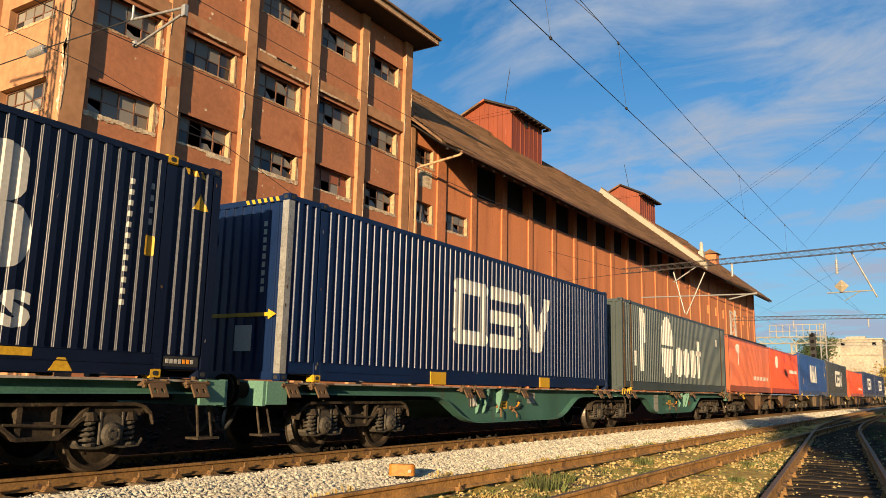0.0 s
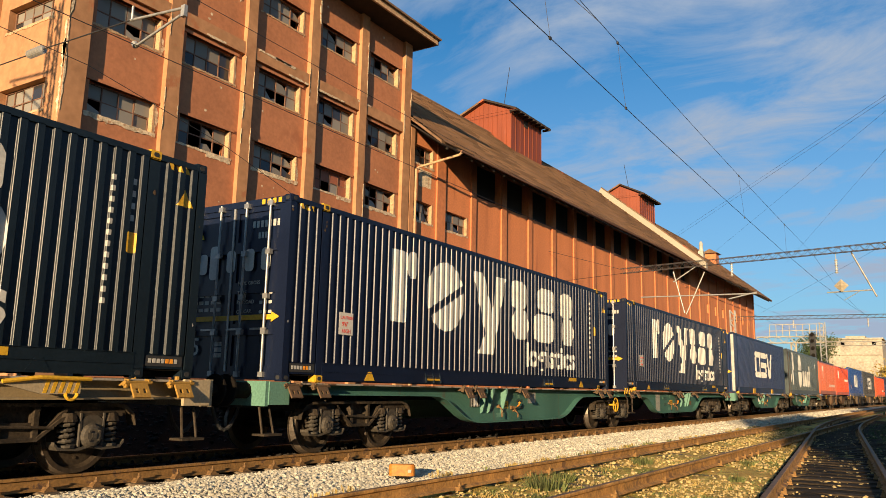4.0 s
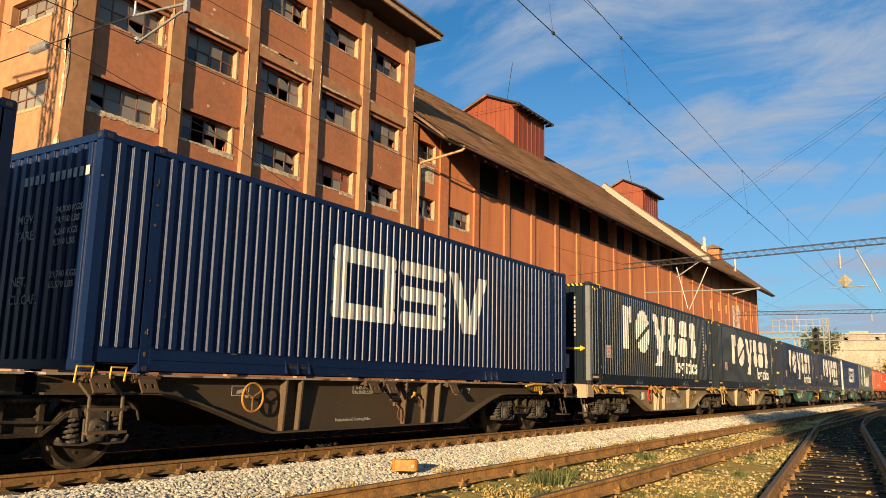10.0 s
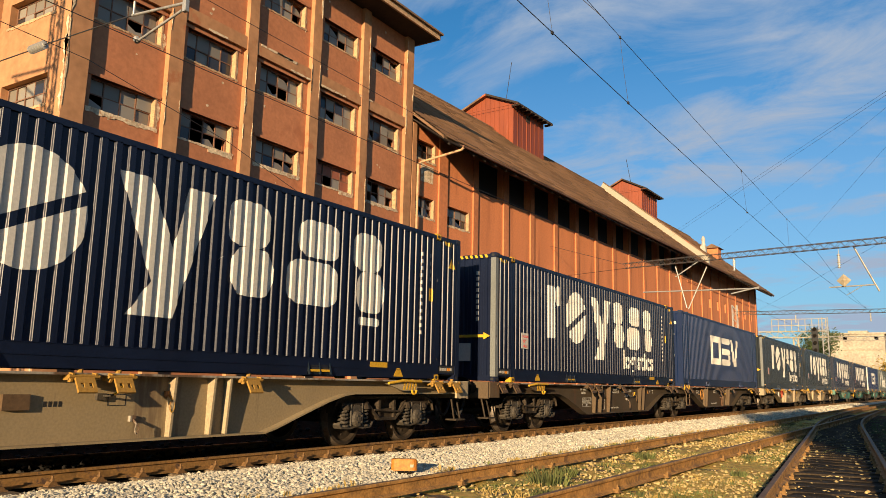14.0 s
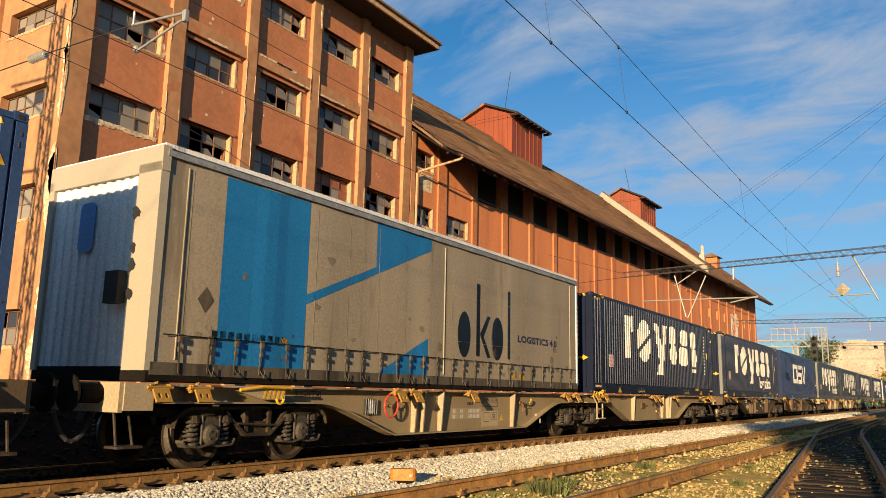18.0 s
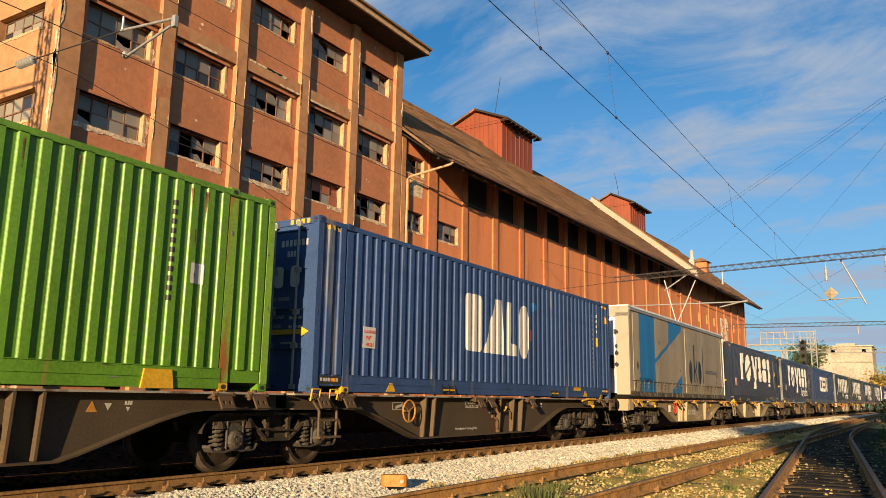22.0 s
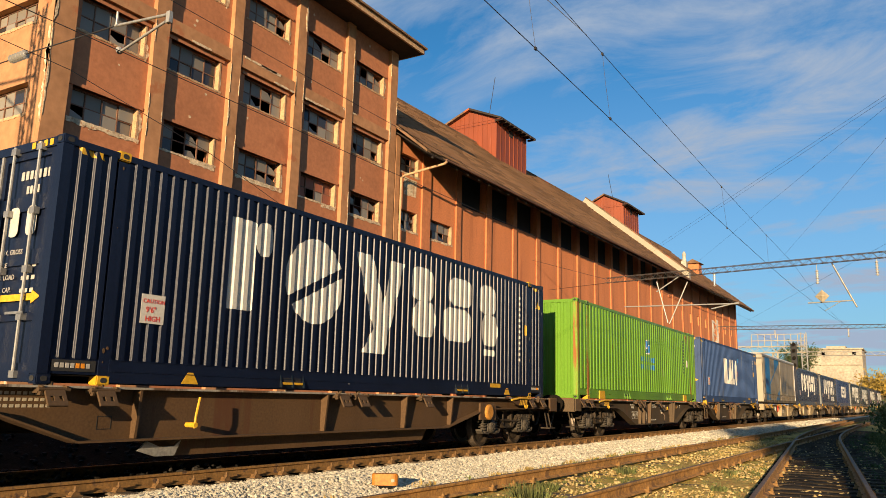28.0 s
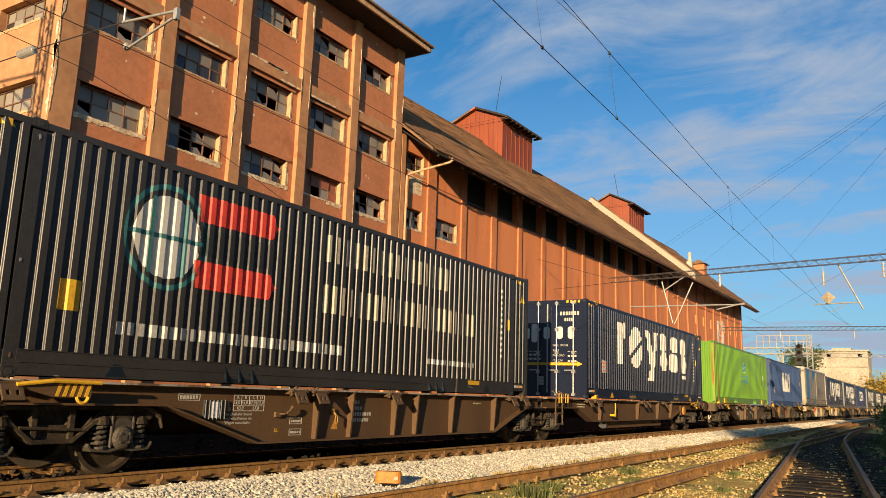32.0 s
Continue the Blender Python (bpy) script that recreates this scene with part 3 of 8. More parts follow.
def make_ballast():
    bm = B()
    xs = [-25, -10, -4] + [i * 1.0 for i in range(0, 60)] + [62, 66, 72, 80, 95, 120, 160]
    prev = None
    for x in xs:
        e = near_edge(x) + 0.08
        row = [bm.verts.new((x, e + (8.66 - e) * k / 6 + bend(x), bed_z(x, e + (8.66 - e) * k / 6 + bend(x)) + (0.0 if k else -0.05))) for k in range(7)]
        if prev:
            for k in range(6):
                bm.faces.new((prev[k], row[k], row[k + 1], prev[k + 1]))
        prev = row
    solo("ballast_bed", bm, M["stone"], "bed of pale limestone ballast beside the rail", "ballast", kind="structure", smooth=True)
    # bed blackened for the train's shade; its far rise is an added bank
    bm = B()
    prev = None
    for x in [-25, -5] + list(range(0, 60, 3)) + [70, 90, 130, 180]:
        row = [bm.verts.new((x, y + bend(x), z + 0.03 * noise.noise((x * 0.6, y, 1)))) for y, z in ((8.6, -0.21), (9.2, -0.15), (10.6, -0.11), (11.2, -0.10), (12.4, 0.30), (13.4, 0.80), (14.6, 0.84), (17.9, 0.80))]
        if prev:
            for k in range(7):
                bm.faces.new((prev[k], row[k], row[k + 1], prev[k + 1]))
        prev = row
    solo("sooty_bed", bm, M["bed_shade"], "earth and ballast below the train, blackened for its shade", "ballast", kind="structure", smooth=True)
    # oil-soaked bed of the turnout, with tree shade put into its colour
    bm = B()
    prev = None
    for x in [-16 + i for i in range(0, 16)] + [i * 0.8 for i in range(0, 60)]:
        c = turnout(x)
        row = [bm.verts.new((x, c + d + 0.1 * noise.noise((x * 0.9, d, 3)), -0.165 + (0.03 if 0 < k < 6 else -0.05) + 0.03 * noise.noise((x * 1.7, d * 2, 1)))) for k, d in enumerate((-2.2, -1.4, -0.6, 0.0, 0.3, 0.46, 0.66))]
        if prev:
            for k in range(6):
                bm.faces.new((prev[k], row[k], row[k + 1], prev[k + 1]))
        prev = row
    solo("oily_bed", bm, M["oily_shaded"], "oil-soaked earth and ballast between the turnout rails, darkened further for shade", "ballast", kind="structure", smooth=True)
    rg = np.random.RandomState(2)
    out = []
    for x0, x1, per, size in ((2.5, 9, 880, 0.025), (9, 16, 640, 0.029), (16, 28, 280, 0.038), (28, 48, 90, 0.055), (48, 90, 28, 0.08)):
        n = int((x1 - x0) * 2.3 * per)
        for x, r in zip(rg.uniform(x0, x1, n), rg.uniform(0, 1, n)):
            e = near_edge(x)
            y = e - 0.28 + (8.88 - e) * r ** 0.92 + bend(x)
            if y < e + 0.1 and rg.uniform() < 0.6:
                continue
            out.append((x, y, bed_z(x, y) + 0.012, size * rg.uniform(0.55, 1.35)))
    stones("fresh_gravel", np.array(out), M["white_stone"], "fresh pale limestone gravel heaped beside the rail")
    out = []
    for x0, x1, per, size in ((1.5, 12, 150, 0.017), (12, 30, 70, 0.024)):
        n = int((x1 - x0) * 6.5 * per)
        for x, y in zip(rg.uniform(x0, x1, n), rg.uniform(-0.6, 5.9, n)):
            if y < turnout(x) + 0.7 and rg.uniform() < 0.35:
                continue
            if noise.noise((x * 0.5, y * 0.5, 9)) > rg.uniform(-0.6, 0.35):
                out.append((x, y, -0.155 + rg.uniform(-0.01, 0.03), size * rg.uniform(0.4, 1.5)))
    stones("old_stones", np.array(out), M["dull_stone"], "scattered old yellowish stones in the soil of the sidings")
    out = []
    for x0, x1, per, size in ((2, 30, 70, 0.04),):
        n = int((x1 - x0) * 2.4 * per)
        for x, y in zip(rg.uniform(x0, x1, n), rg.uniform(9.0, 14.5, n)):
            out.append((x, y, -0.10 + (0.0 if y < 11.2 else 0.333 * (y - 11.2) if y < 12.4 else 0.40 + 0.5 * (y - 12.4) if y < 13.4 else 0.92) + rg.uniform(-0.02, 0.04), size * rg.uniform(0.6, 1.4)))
    stones("dark_ballast", np.array(out), M["dark_stone"], "dark old ballast, darkened further for shade, between and beyond the rails")


make_ballast()

# ---- the old mill building ----
FRONT = 18.0        # faces of the pilasters
PANEL = 18.16
ROWS_Z = [(2.07, 2.94), (5.17, 6.07), (7.96, 8.83), (10.40, 11.35), (13.35, 14.2)]
COLS_X = [(11.22, 13.22), (14.12, 16.02), (17.08, 19.03), (20.05, 21.98), (22.93, 24.8)]
PILS = [(10.38, 11.03), (13.40, 13.93), (16.32, 16.76), (19.33, 19.80), (22.18, 22.63), (25.10, 25.62)]


def wall_with_holes(bm, x0, x1, z0, z1, y0, y1, holes):
    """A thick wall along x with rectangular openings right through it."""
    xs = sorted({x0, x1, *[h[0] for h in holes], *[h[1] for h in holes]})
    zs = sorted({z0, z1, *[h[2] for h in holes], *[h[3] for h in holes]})
    solid = {}
    for i in range(len(xs) - 1):
        for j in range(len(zs) - 1):
            cx, cz = (xs[i] + xs[i + 1]) / 2, (zs[j] + zs[j + 1]) / 2
            solid[i, j] = not any(a < cx < b and c < cz < d for a, b, c, d in holes)
    vs = {}

    def V(i, j, y):
        if (i, j, y) not in vs:
            vs[i, j, y] = bm.verts.new((xs[i], y, zs[j]))
        return vs[i, j, y]
    for (i, j), s in solid.items():
        if not s:
            continue
        bm.faces.new((V(i, j, y0), V(i + 1, j, y0), V(i + 1, j + 1, y0), V(i, j + 1, y0)))
        bm.faces.new((V(i, j, y1), V(i, j + 1, y1), V(i + 1, j + 1, y1), V(i + 1, j, y1)))
        for di, dj, a, b in ((-1, 0, (i, j), (i, j + 1)), (1, 0, (i + 1, j), (i + 1, j + 1)), (0, -1, (i, j), (i + 1, j)), (0, 1, (i, j + 1), (i + 1, j + 1))):
            if not solid.get((i + di, j + dj), False):
                bm.faces.new((V(*a, y0), V(*b, y0), V(*b, y1), V(*a, y1)))


def window(parent, w, h, m, rng, cols=4, rows=2, kinds=None):
    """A steel-framed window of small panes, some dirty, some gone; the origin is its lower left corner, outside to -y."""
    bm = B()
    t = 0.045
    wall_with_holes(bm, 0, w, 0, h, -0.03, 0.03, [(t, w - t, t, h - t)])
    win = part("window", bm, M["iron_frame"], parent, at=m)
    for i in range(1, cols):
        part("glazing_bar", one(w * i / cols - 0.018, w * i / cols + 0.018, -0.022, 0.022, t, h - t), M["iron_frame"], win)
    for j in range(1, rows):
        part("glazing_bar", one(t, w - t, -0.019, 0.019, h * j / rows - 0.016, h * j / rows + 0.016), M["iron_frame"], win)
    names = ["pane_dirty", "pane_grey", "pane_dark", "pane_rust", ""]
    for i in range(cols):
        for j in range(rows):
            k = rng.choices(names, (4, 4, 2, 0, 2) if kinds is None else kinds)[0]
            if not k:
                continue
            bm = B()
            a, b, c, d = w * i / cols + 0.02, w * (i + 1) / cols - 0.02, h * j / rows + 0.018, h * (j + 1) / rows - 0.018
            if rng.random() < 0.16:
                prism(bm, [(a, c), (b, c), (b, c + (d - c) * rng.uniform(0.2, 0.5)), (a + (b - a) * 0.55, c + (d - c) * rng.uniform(0.3, 0.75)), (a, c + (d - c) * rng.uniform(0.6, 0.95))], -0.004, 0.0028)
            else:
                bx(bm, a, b, -0.004, 0.004, c, d)
            p = part("pane", bm, M[k], win)
            p.rotation_euler = (radians(rng.uniform(-1.5, 1.5)), 0, radians(rng.uniform(-1.0, 1.0)))
    return win


def ragged(bm, x0, x1, z0, z1, y, depth, rng, step=0.055):
    """A patch with a torn outline, standing slightly proud or in."""
    n = max(3, int((x1 - x0) / (step * rng.uniform(0.7, 1.6))))
    drop, walk_ = [], 0.0
    for i in range(n + 1):
        walk_ = max(-0.11, min(0.04, walk_ * 0.55 + rng.uniform(-0.07, 0.05)))
        drop.append(walk_ if 0 < i < n else 0.0)
    top = [(x0 + (x1 - x0) * i / n + rng.uniform(-0.02, 0.02), z1 + rng.uniform(-0.012, 0.012)) for i in range(n + 1)]
    low = [(x0 + (x1 - x0) * i / n + rng.uniform(-0.02, 0.02), z0 + drop[i] * min(1.0, (z1 - z0) * 4)) for i in range(n + 1)]
    prism(bm, low + top[::-1], y - depth * 0.5 - 0.004, y + 0.02)


def peel(bm, x, way, z0, z1, w, y, rng):
    """A strip of fallen plaster along an upright edge, uneven on its other side."""
    n = max(4, int((z1 - z0) / 0.07))
    edge, d = [], 0.3
    for i in range(n + 1):
        d = min(1.0, max(0.08, d + rng.uniform(-0.35, 0.35)))
        edge.append((x + way * w * d * math.sin(math.pi * (i + 0.4) / (n + 0.8)) ** 0.5, z0 + (z1 - z0) * i / n))
    prism(bm, [(x, z0), (x, z1)] + edge[::-1], y - 0.006, y + 0.02)


def make_mill():
    rng = random.Random(4)
    b = thing("mill_building", pose(0, 0, 0), "tall derelict mill of weathered terracotta plaster with broken windows", "building")
    holes = [(x0, x1, z0, z1) for x0, x1 in COLS_X for z0, z1 in ROWS_Z]
    bm = B()
    wall_with_holes(bm, 10.5, 25.55, -0.4, 15.9, PANEL, PANEL + 0.4, holes)
    part("front_wall", bm, M["plaster"], b)
    # end wall towards the light, seen past the corner
    eh = [(y0, y1, z0, z1) for y0, y1 in ((18.95, 21.15), (22.6, 24.8), (26.2, 28.4)) for z0, z1 in ((2.0, 2.9), (5.2, 6.1), (7.95, 8.8), (10.5, 11.2), (13.4, 14.2))]
    bm = B()
    wall_with_holes(bm, 18.3, 30.0, -0.4, 15.9, 0, 0.4, eh)
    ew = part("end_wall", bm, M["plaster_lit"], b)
    ew.matrix_basis = Matrix(((0, 1, 0, 10.5), (1, 0, 0, 0), (0, 0, 1, 0), (0, 0, 0, 1)))
    part("end_wall", one(25.15, 25.55, 18.56, 30, -0.4, 15.9), M["plaster"], b)
    part("rear_wall", one(10.5, 25.55, 30, 30.4, -0.4, 15.9), M["plaster"], b)
    # slabs and partition in near-black, standing for the rooms' shade
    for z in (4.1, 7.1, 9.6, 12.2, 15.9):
        part("floor_slab", one(10.9, 25.15, 18.56, 30, z - 0.15, z), M["interior_shade"], b)
    part("partition", one(10.9, 25.15, 22.0, 22.1, -0.4, 15.75), M["interior_shade"], b)
    for i, (x0, x1) in enumerate(PILS):
        bm = B()
        n = 26
        # a pilaster whose arrises are chipped
        rings = []
        for k in range(n + 1):
            z = -0.4 + 16.0 * k / n
            j = lambda s: rng.uniform(0, 0.028) * s
            rings.append([bm.verts.new(p) for p in ((x0 + j(1), FRONT + j(0.4), z), (x1 - j(1), FRONT + j(0.4), z), (x1, PANEL + 0.05, z), (x0, PANEL + 0.05, z))])
        for a, c in zip(rings, rings[1:]):
            for q in range(4):
                bm.faces.new((a[q], a[(q + 1) % 4], c[(q + 1) % 4], c[q]))
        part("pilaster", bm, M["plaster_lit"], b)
        for k in range(7):
            z = rng.uniform(1, 15)
            w = rng.uniform(0.04, 0.11)
            s = rng.choice((0, 1))
            bm = B()
            peel(bm, x0 + 0.022 if s == 0 else x1 - 0.022, 1 if s == 0 else -1, z, z + rng.uniform(0.3, 1.4), w, FRONT, rng)
            part("bare_patch", bm, M["bare"], b)
    # plaster fallen from the corner, on the front and round on the end
    for k in range(9):
        z, h = 1.5 + k * 1.55 + rng.uniform(-0.4, 0.4), rng.uniform(0.5, 1.5)
        bm = B()
        peel(bm, 10.402, 1, z, z + h * 1.3, rng.uniform(0.03, 0.09), FRONT, rng)
        part("bare_patch", bm, M["bare"], b)
        bm = B()
        peel(bm, 18.02, 1, z - 0.2, z + h * 1.4, rng.uniform(0.10, 0.30), 0, rng)
        p = part("bare_patch", bm, M["bare"], b)
        p.matrix_basis = Matrix(((0, 1, 0, 10.376), (1, 0, 0, 0), (0, 0, 1, 0), (0, 0, 0, 1)))
    # small chips where the plaster has flaked
    for k in range(70):
        x, z, r0 = rng.uniform(11.1, 25.0), rng.uniform(3.0, 15.2), rng.uniform(0.012, 0.06)
        on_pil = any(a - 0.1 < x < c + 0.1 for a, c in PILS)
        if on_pil or any(a - 0.1 < x < c + 0.1 and d - 0.15 < z < e + 0.15 for a, c in COLS_X for d, e in ROWS_Z) or 11.4 < z < 12.0:
            continue
        bm = B()
        prism(bm, [(x + r0 * rng.uniform(0.5, 1.3) * math.cos(q * 0.8), z + r0 * rng.uniform(0.5, 1.2) * math.sin(q * 0.8)) for q in range(8)], PANEL - 0.003, PANEL + 0.01)
        part("chip", bm, M["bare"], b)
    part("beam", one(11.03, 25.1, FRONT + 0.03, PANEL + 0.05, 11.50, 11.92), M["plaster_lit"], b)
    for c in range(6):
        xa = rng.uniform(11.2, 23.5)
        bm = B()
        ragged(bm, xa, xa + rng.uniform(0.6, 1.8), 11.50 if c % 2 else 11.84, 11.56 if c % 2 else 11.91, FRONT + 0.03, 0.012, rng)
        part("bare_patch", bm, M["bare"], b)
    for r, (z0, z1) in enumerate(ROWS_Z):
        for c, (x0, x1) in enumerate(COLS_X):
            kinds = (1, 0, 1, 6, 1) if (r, c) == (2, 3) else (5, 9, 4, 0, 2)
            window(b, x1 - x0, z1 - z0, pose(x0, PANEL + 0.20, z0), rng, 4, 2, kinds)
            # pale strip on the sun-facing reveal: worn plaster plus sunlight in its colour
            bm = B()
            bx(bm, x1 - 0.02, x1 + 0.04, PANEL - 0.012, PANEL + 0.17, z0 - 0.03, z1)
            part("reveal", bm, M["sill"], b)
            bm = B()
            ragged(bm, x0 - 0.12, x1 + 0.12, z0 - (0.11 if r < 3 and rng.random() < 0.6 else 0.05), z0 + 0.004, PANEL, 0.02, rng)
            part("sill", bm, M["sill"] if r > 2 else M["bare"], b)
            if rng.random() < (0.75 if r < 3 else 0.35):
                bm = B()
                wd = rng.uniform(0.4, 1.1)
                ragged(bm, x1 - wd, x1 + rng.uniform(0.06, 0.2), z0 - rng.uniform(0.10, 0.17), z0 - 0.05, PANEL, 0.012, rng, 0.07)
                part("bare_patch", bm, M["bare"], b)
            bm = B()
            peel(bm, x1 + 0.035, 1, z0 - 0.12, z0 + (z1 - z0) * rng.uniform(0.4, 1.0), rng.uniform(0.05, 0.16), PANEL, rng)
            part("bare_patch", bm, M["bare"], b)
            part("lintel", one(x0 - 0.14, x1 + 0.14, PANEL - 0.04, PANEL + 0.1, z1, z1 + 0.09), M["plaster"], b)
    for (y0, y1, z0, z1) in eh:
        m = Matrix(((0, 1, 0, 10.72), (1, 0, 0, y0), (0, 0, 1, z0), (0, 0, 0, 1)))
        window(b, y1 - y0, z1 - z0, m, rng, 5, 2, (7, 5, 2, 0, 1))
        bm = B()
        ragged(bm, y0 - 0.1, y1 + 0.1, z0 - 0.07, z0 + 0.004, 0, 0.02, rng)
        s = part("sill", bm, M["sill"], b)
        s.matrix_basis = Matrix(((0, 1, 0, 10.5), (1, 0, 0, 0), (0, 0, 1, 0), (0, 0, 0, 1)))
    for y0, y1 in ((18.16, 18.6), (21.6, 22.1), (25.2, 25.7)):
        part("pilaster", one(10.38, 10.55, y0, y1, -0.4, 15.6), M["plaster_lit"], b)
    # roof: boarded soffit, fascia and a low hip
    part("soffit", one(9.6, 26.05, 17.1, 31, 15.5, 15.62), M["dark_wood"], b)
    bm = B()
    for q in ((9.55, 26.1, 17.02, 17.1), ):
        bx(bm, q[0], q[1], q[2], q[3], 15.5, 15.74)
    bx(bm, 26.05, 26.11, 17.02, 31, 15.5, 15.74)
    bx(bm, 9.55, 9.6, 17.02, 31, 15.5, 15.74)
    part("fascia", bm, M["sill"], b)
    bm = B()
    lo = [bm.verts.new(p) for p in ((9.45, 16.92, 15.72), (26.2, 16.92, 15.72), (26.2, 31.2, 15.72), (9.45, 31.2, 15.72))]
    lo2 = [bm.verts.new(v.co + Vector((0, 0, 0.08))) for v in lo]
    hi = [bm.verts.new(p) for p in ((14, 24, 17.6), (21.6, 24, 17.6))]
    for f in ((lo2[0], lo2[1], hi[1], hi[0]), (lo2[1], lo2[2], hi[1]), (lo2[2], lo2[3], hi[0], hi[1]), (lo2[3], lo2[0], hi[0]), tuple(lo[::-1])):
        bm.faces.new(f)
    for k in range(4):
        bm.faces.new((lo[k], lo[(k + 1) % 4], lo2[(k + 1) % 4], lo2[k]))
    part("roof", bm, M["tile"], b)


make_mill()

# ---- the long store ----
STORE = pose(25.66, 18.0, 0, 0, 0, -1.7)     # x along the front, y inwards
LONG = 62.4
EAVE_Y, EAVE_Z, RIDGE_Z, RIDGE_Y = -1.6, 10.94, 18.1, 7.2
ROOF_S = (RIDGE_Z - EAVE_Z) / (RIDGE_Y - EAVE_Y)


def roof_at(y):
    return EAVE_Z + ROOF_S * (y - EAVE_Y)


def make_store():
    rng = random.Random(9)
    b = thing("grain_store", STORE, "long terracotta plastered grain store with a steep tiled roof", "building")
    holes = [(0.35, 1.75, 8.02, 8.86), (2.75, 4.6, 8.0, 8.85), (0.3, 1.75, 10.5, 11.3)]
    # openings made wide: their black also stands for the eave's shade
    slots = [(2.05 + 2.85 * i + 0.55, 2.05 + 2.85 * i + 2.80, 10.05, 11.75) for i in range(1, 13)]
    far_slots = [(39.2 + 2.55 * i, 39.65 + 2.55 * i, 8.05, 8.88) for i in range(9)]
    bm = B()
    wall_with_holes(bm, 0, LONG, -0.4, 12.0, 0.08, 0.5, holes + slots + far_slots)
    part("front_wall", bm, M["plaster_long"], b)
    part("back_wall", one(0, LONG, 15.0, 15.4, -0.4, 12.0), M["plaster_long"], b)
    # near-black sheets that stand for the shade inside the store
    part("inner_wall", one(0.1, LONG - 0.5, 3.0, 3.1, -0.4, 12.0), M["interior_shade"], b)
    part("loft_floor", one(0.1, LONG - 0.5, 0.5, 15.0, 11.6, 11.75), M["interior_shade"], b)
    for x0 in (0.0, LONG - 0.4):
        bm = B()
        prism(bm, [(0.5, -0.4), (15.0, -0.4), (15.0, 12.0), (RIDGE_Y, RIDGE_Z - 0.3), (0.5, 12.0)], x0, x0 + 0.4, "X")
        part("gable_wall", bm, M["plaster_long"], b)
    x = 2.05
    k = 0
    while x < LONG - 0.3:
        w = rng.choice((0.36, 0.42, 0.5)) if k else 0.66
        bm = B()
        bx(bm, x, x + w, 0.0, 0.2, -0.4, 11.9)
        part("pilaster", bm, M["plaster_pil"], b)
        x += 2.85
        k += 1
    part("pilaster", one(0.02, 0.3, 0.0, 0.2, -0.4, 11.9), M["plaster_lit"], b)
    part("string_course", one(38, LONG, 0.03, 0.2, 9.6, 9.72), M["plaster_pil"], b)
    for (x0, x1, z0, z1) in holes:
        window(b, x1 - x0, z1 - z0, pose(x0, 0.26, z0), rng, 4, 2, (4, 4, 3, 0, 1))
        # right reveal only: pale plaster with the sunlight in its colour
        part("reveal", one(x1 - 0.02, x1 + 0.04, 0.07, 0.24, z0 - 0.05, z1), M["sill"], b)
        bm = B()
        ragged(bm, x0 - 0.1, x1 + 0.1, z0 - 0.08, z0, 0.08, 0.02, rng)
        part("sill", bm, M["bare"], b)
    # near-black sheets fill the openings as painted shade, not real shutters
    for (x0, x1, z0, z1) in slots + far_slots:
        part("shutter", one(x0, x1, 0.40, 0.44, z0, z1), M["interior_shade"], b)
    bm = B()
    ragged(bm, 0.75, 1.65, 9.55, 10.3, 0.08, 0.006, rng, 0.2)
    part("bare_patch", bm, M["bare"], b)
    # roof in courses of tiles, with the ridge and soffit
    bm = B()
    prism(bm, [(EAVE_Y, EAVE_Z - 0.02), (EAVE_Y, EAVE_Z + 0.1), (RIDGE_Y, RIDGE_Z), (16.0, EAVE_Z + 0.1), (16.0, EAVE_Z - 0.02), (RIDGE_Y, RIDGE_Z - 0.2)], -0.05, LONG + 0.9, "X")
    part("roof", bm, M["tile"], b)
    n = 34
    for r in range(n):
        ya, yb = EAVE_Y - 0.08 + (RIDGE_Y - EAVE_Y + 0.08) * r / n, EAVE_Y - 0.08 + (RIDGE_Y - EAVE_Y + 0.08) * (r + 1.25) / n
        bm = B()
        xx = -0.05
        while xx < LONG + 0.9:
            wdt = rng.uniform(0.5, 1.5)
            xe = min(xx + wdt, LONG + 0.95)
            dz = rng.uniform(0.0, 0.028)
            dy = rng.uniform(-0.03, 0.03)
            za, zb = roof_at(ya + dy) + 0.155 + dz, roof_at(min(yb, RIDGE_Y)) + 0.115
            v = [bm.verts.new(p) for p in ((xx, ya + dy, za), (xe, ya + dy, za + rng.uniform(-0.012, 0.012)), (xe, min(yb, RIDGE_Y), zb), (xx, min(yb, RIDGE_Y), zb), (xx, ya + dy, za - 0.05), (xe, ya + dy, za - 0.05))]
            bm.faces.new((v[0], v[1], v[2], v[3]))
            bm.faces.new((v[4], v[5], v[1], v[0]))
            xx = xe
        part("tile_course", bm, M["tile_strip"], b)
    bm = B()
    cyl(bm, (-0.05, RIDGE_Y, RIDGE_Z + 0.1), (LONG + 0.95, RIDGE_Y, RIDGE_Z + 0.1), 0.13, 10)
    part("ridge_tiles", bm, M["tile"], b)
    bm = B()
    prism(bm, [(EAVE_Y + 0.02, EAVE_Z - 0.03), (0.06, roof_at(0.06) - 0.22), (0.06, roof_at(0.06) - 0.26), (EAVE_Y + 0.02, EAVE_Z - 0.07)], 0.0, LONG + 0.85, "X")
    part("soffit", bm, M["dark_wood"], b)
    xx = 0.4
    while xx < LONG:
        bm = B()
        prism(bm, [(EAVE_Y + 0.03, EAVE_Z - 0.07), (0.06, roof_at(0.06) - 0.26), (0.06, roof_at(0.06) - 0.40), (EAVE_Y + 0.03, EAVE_Z - 0.19)], xx, xx + 0.09, "X")
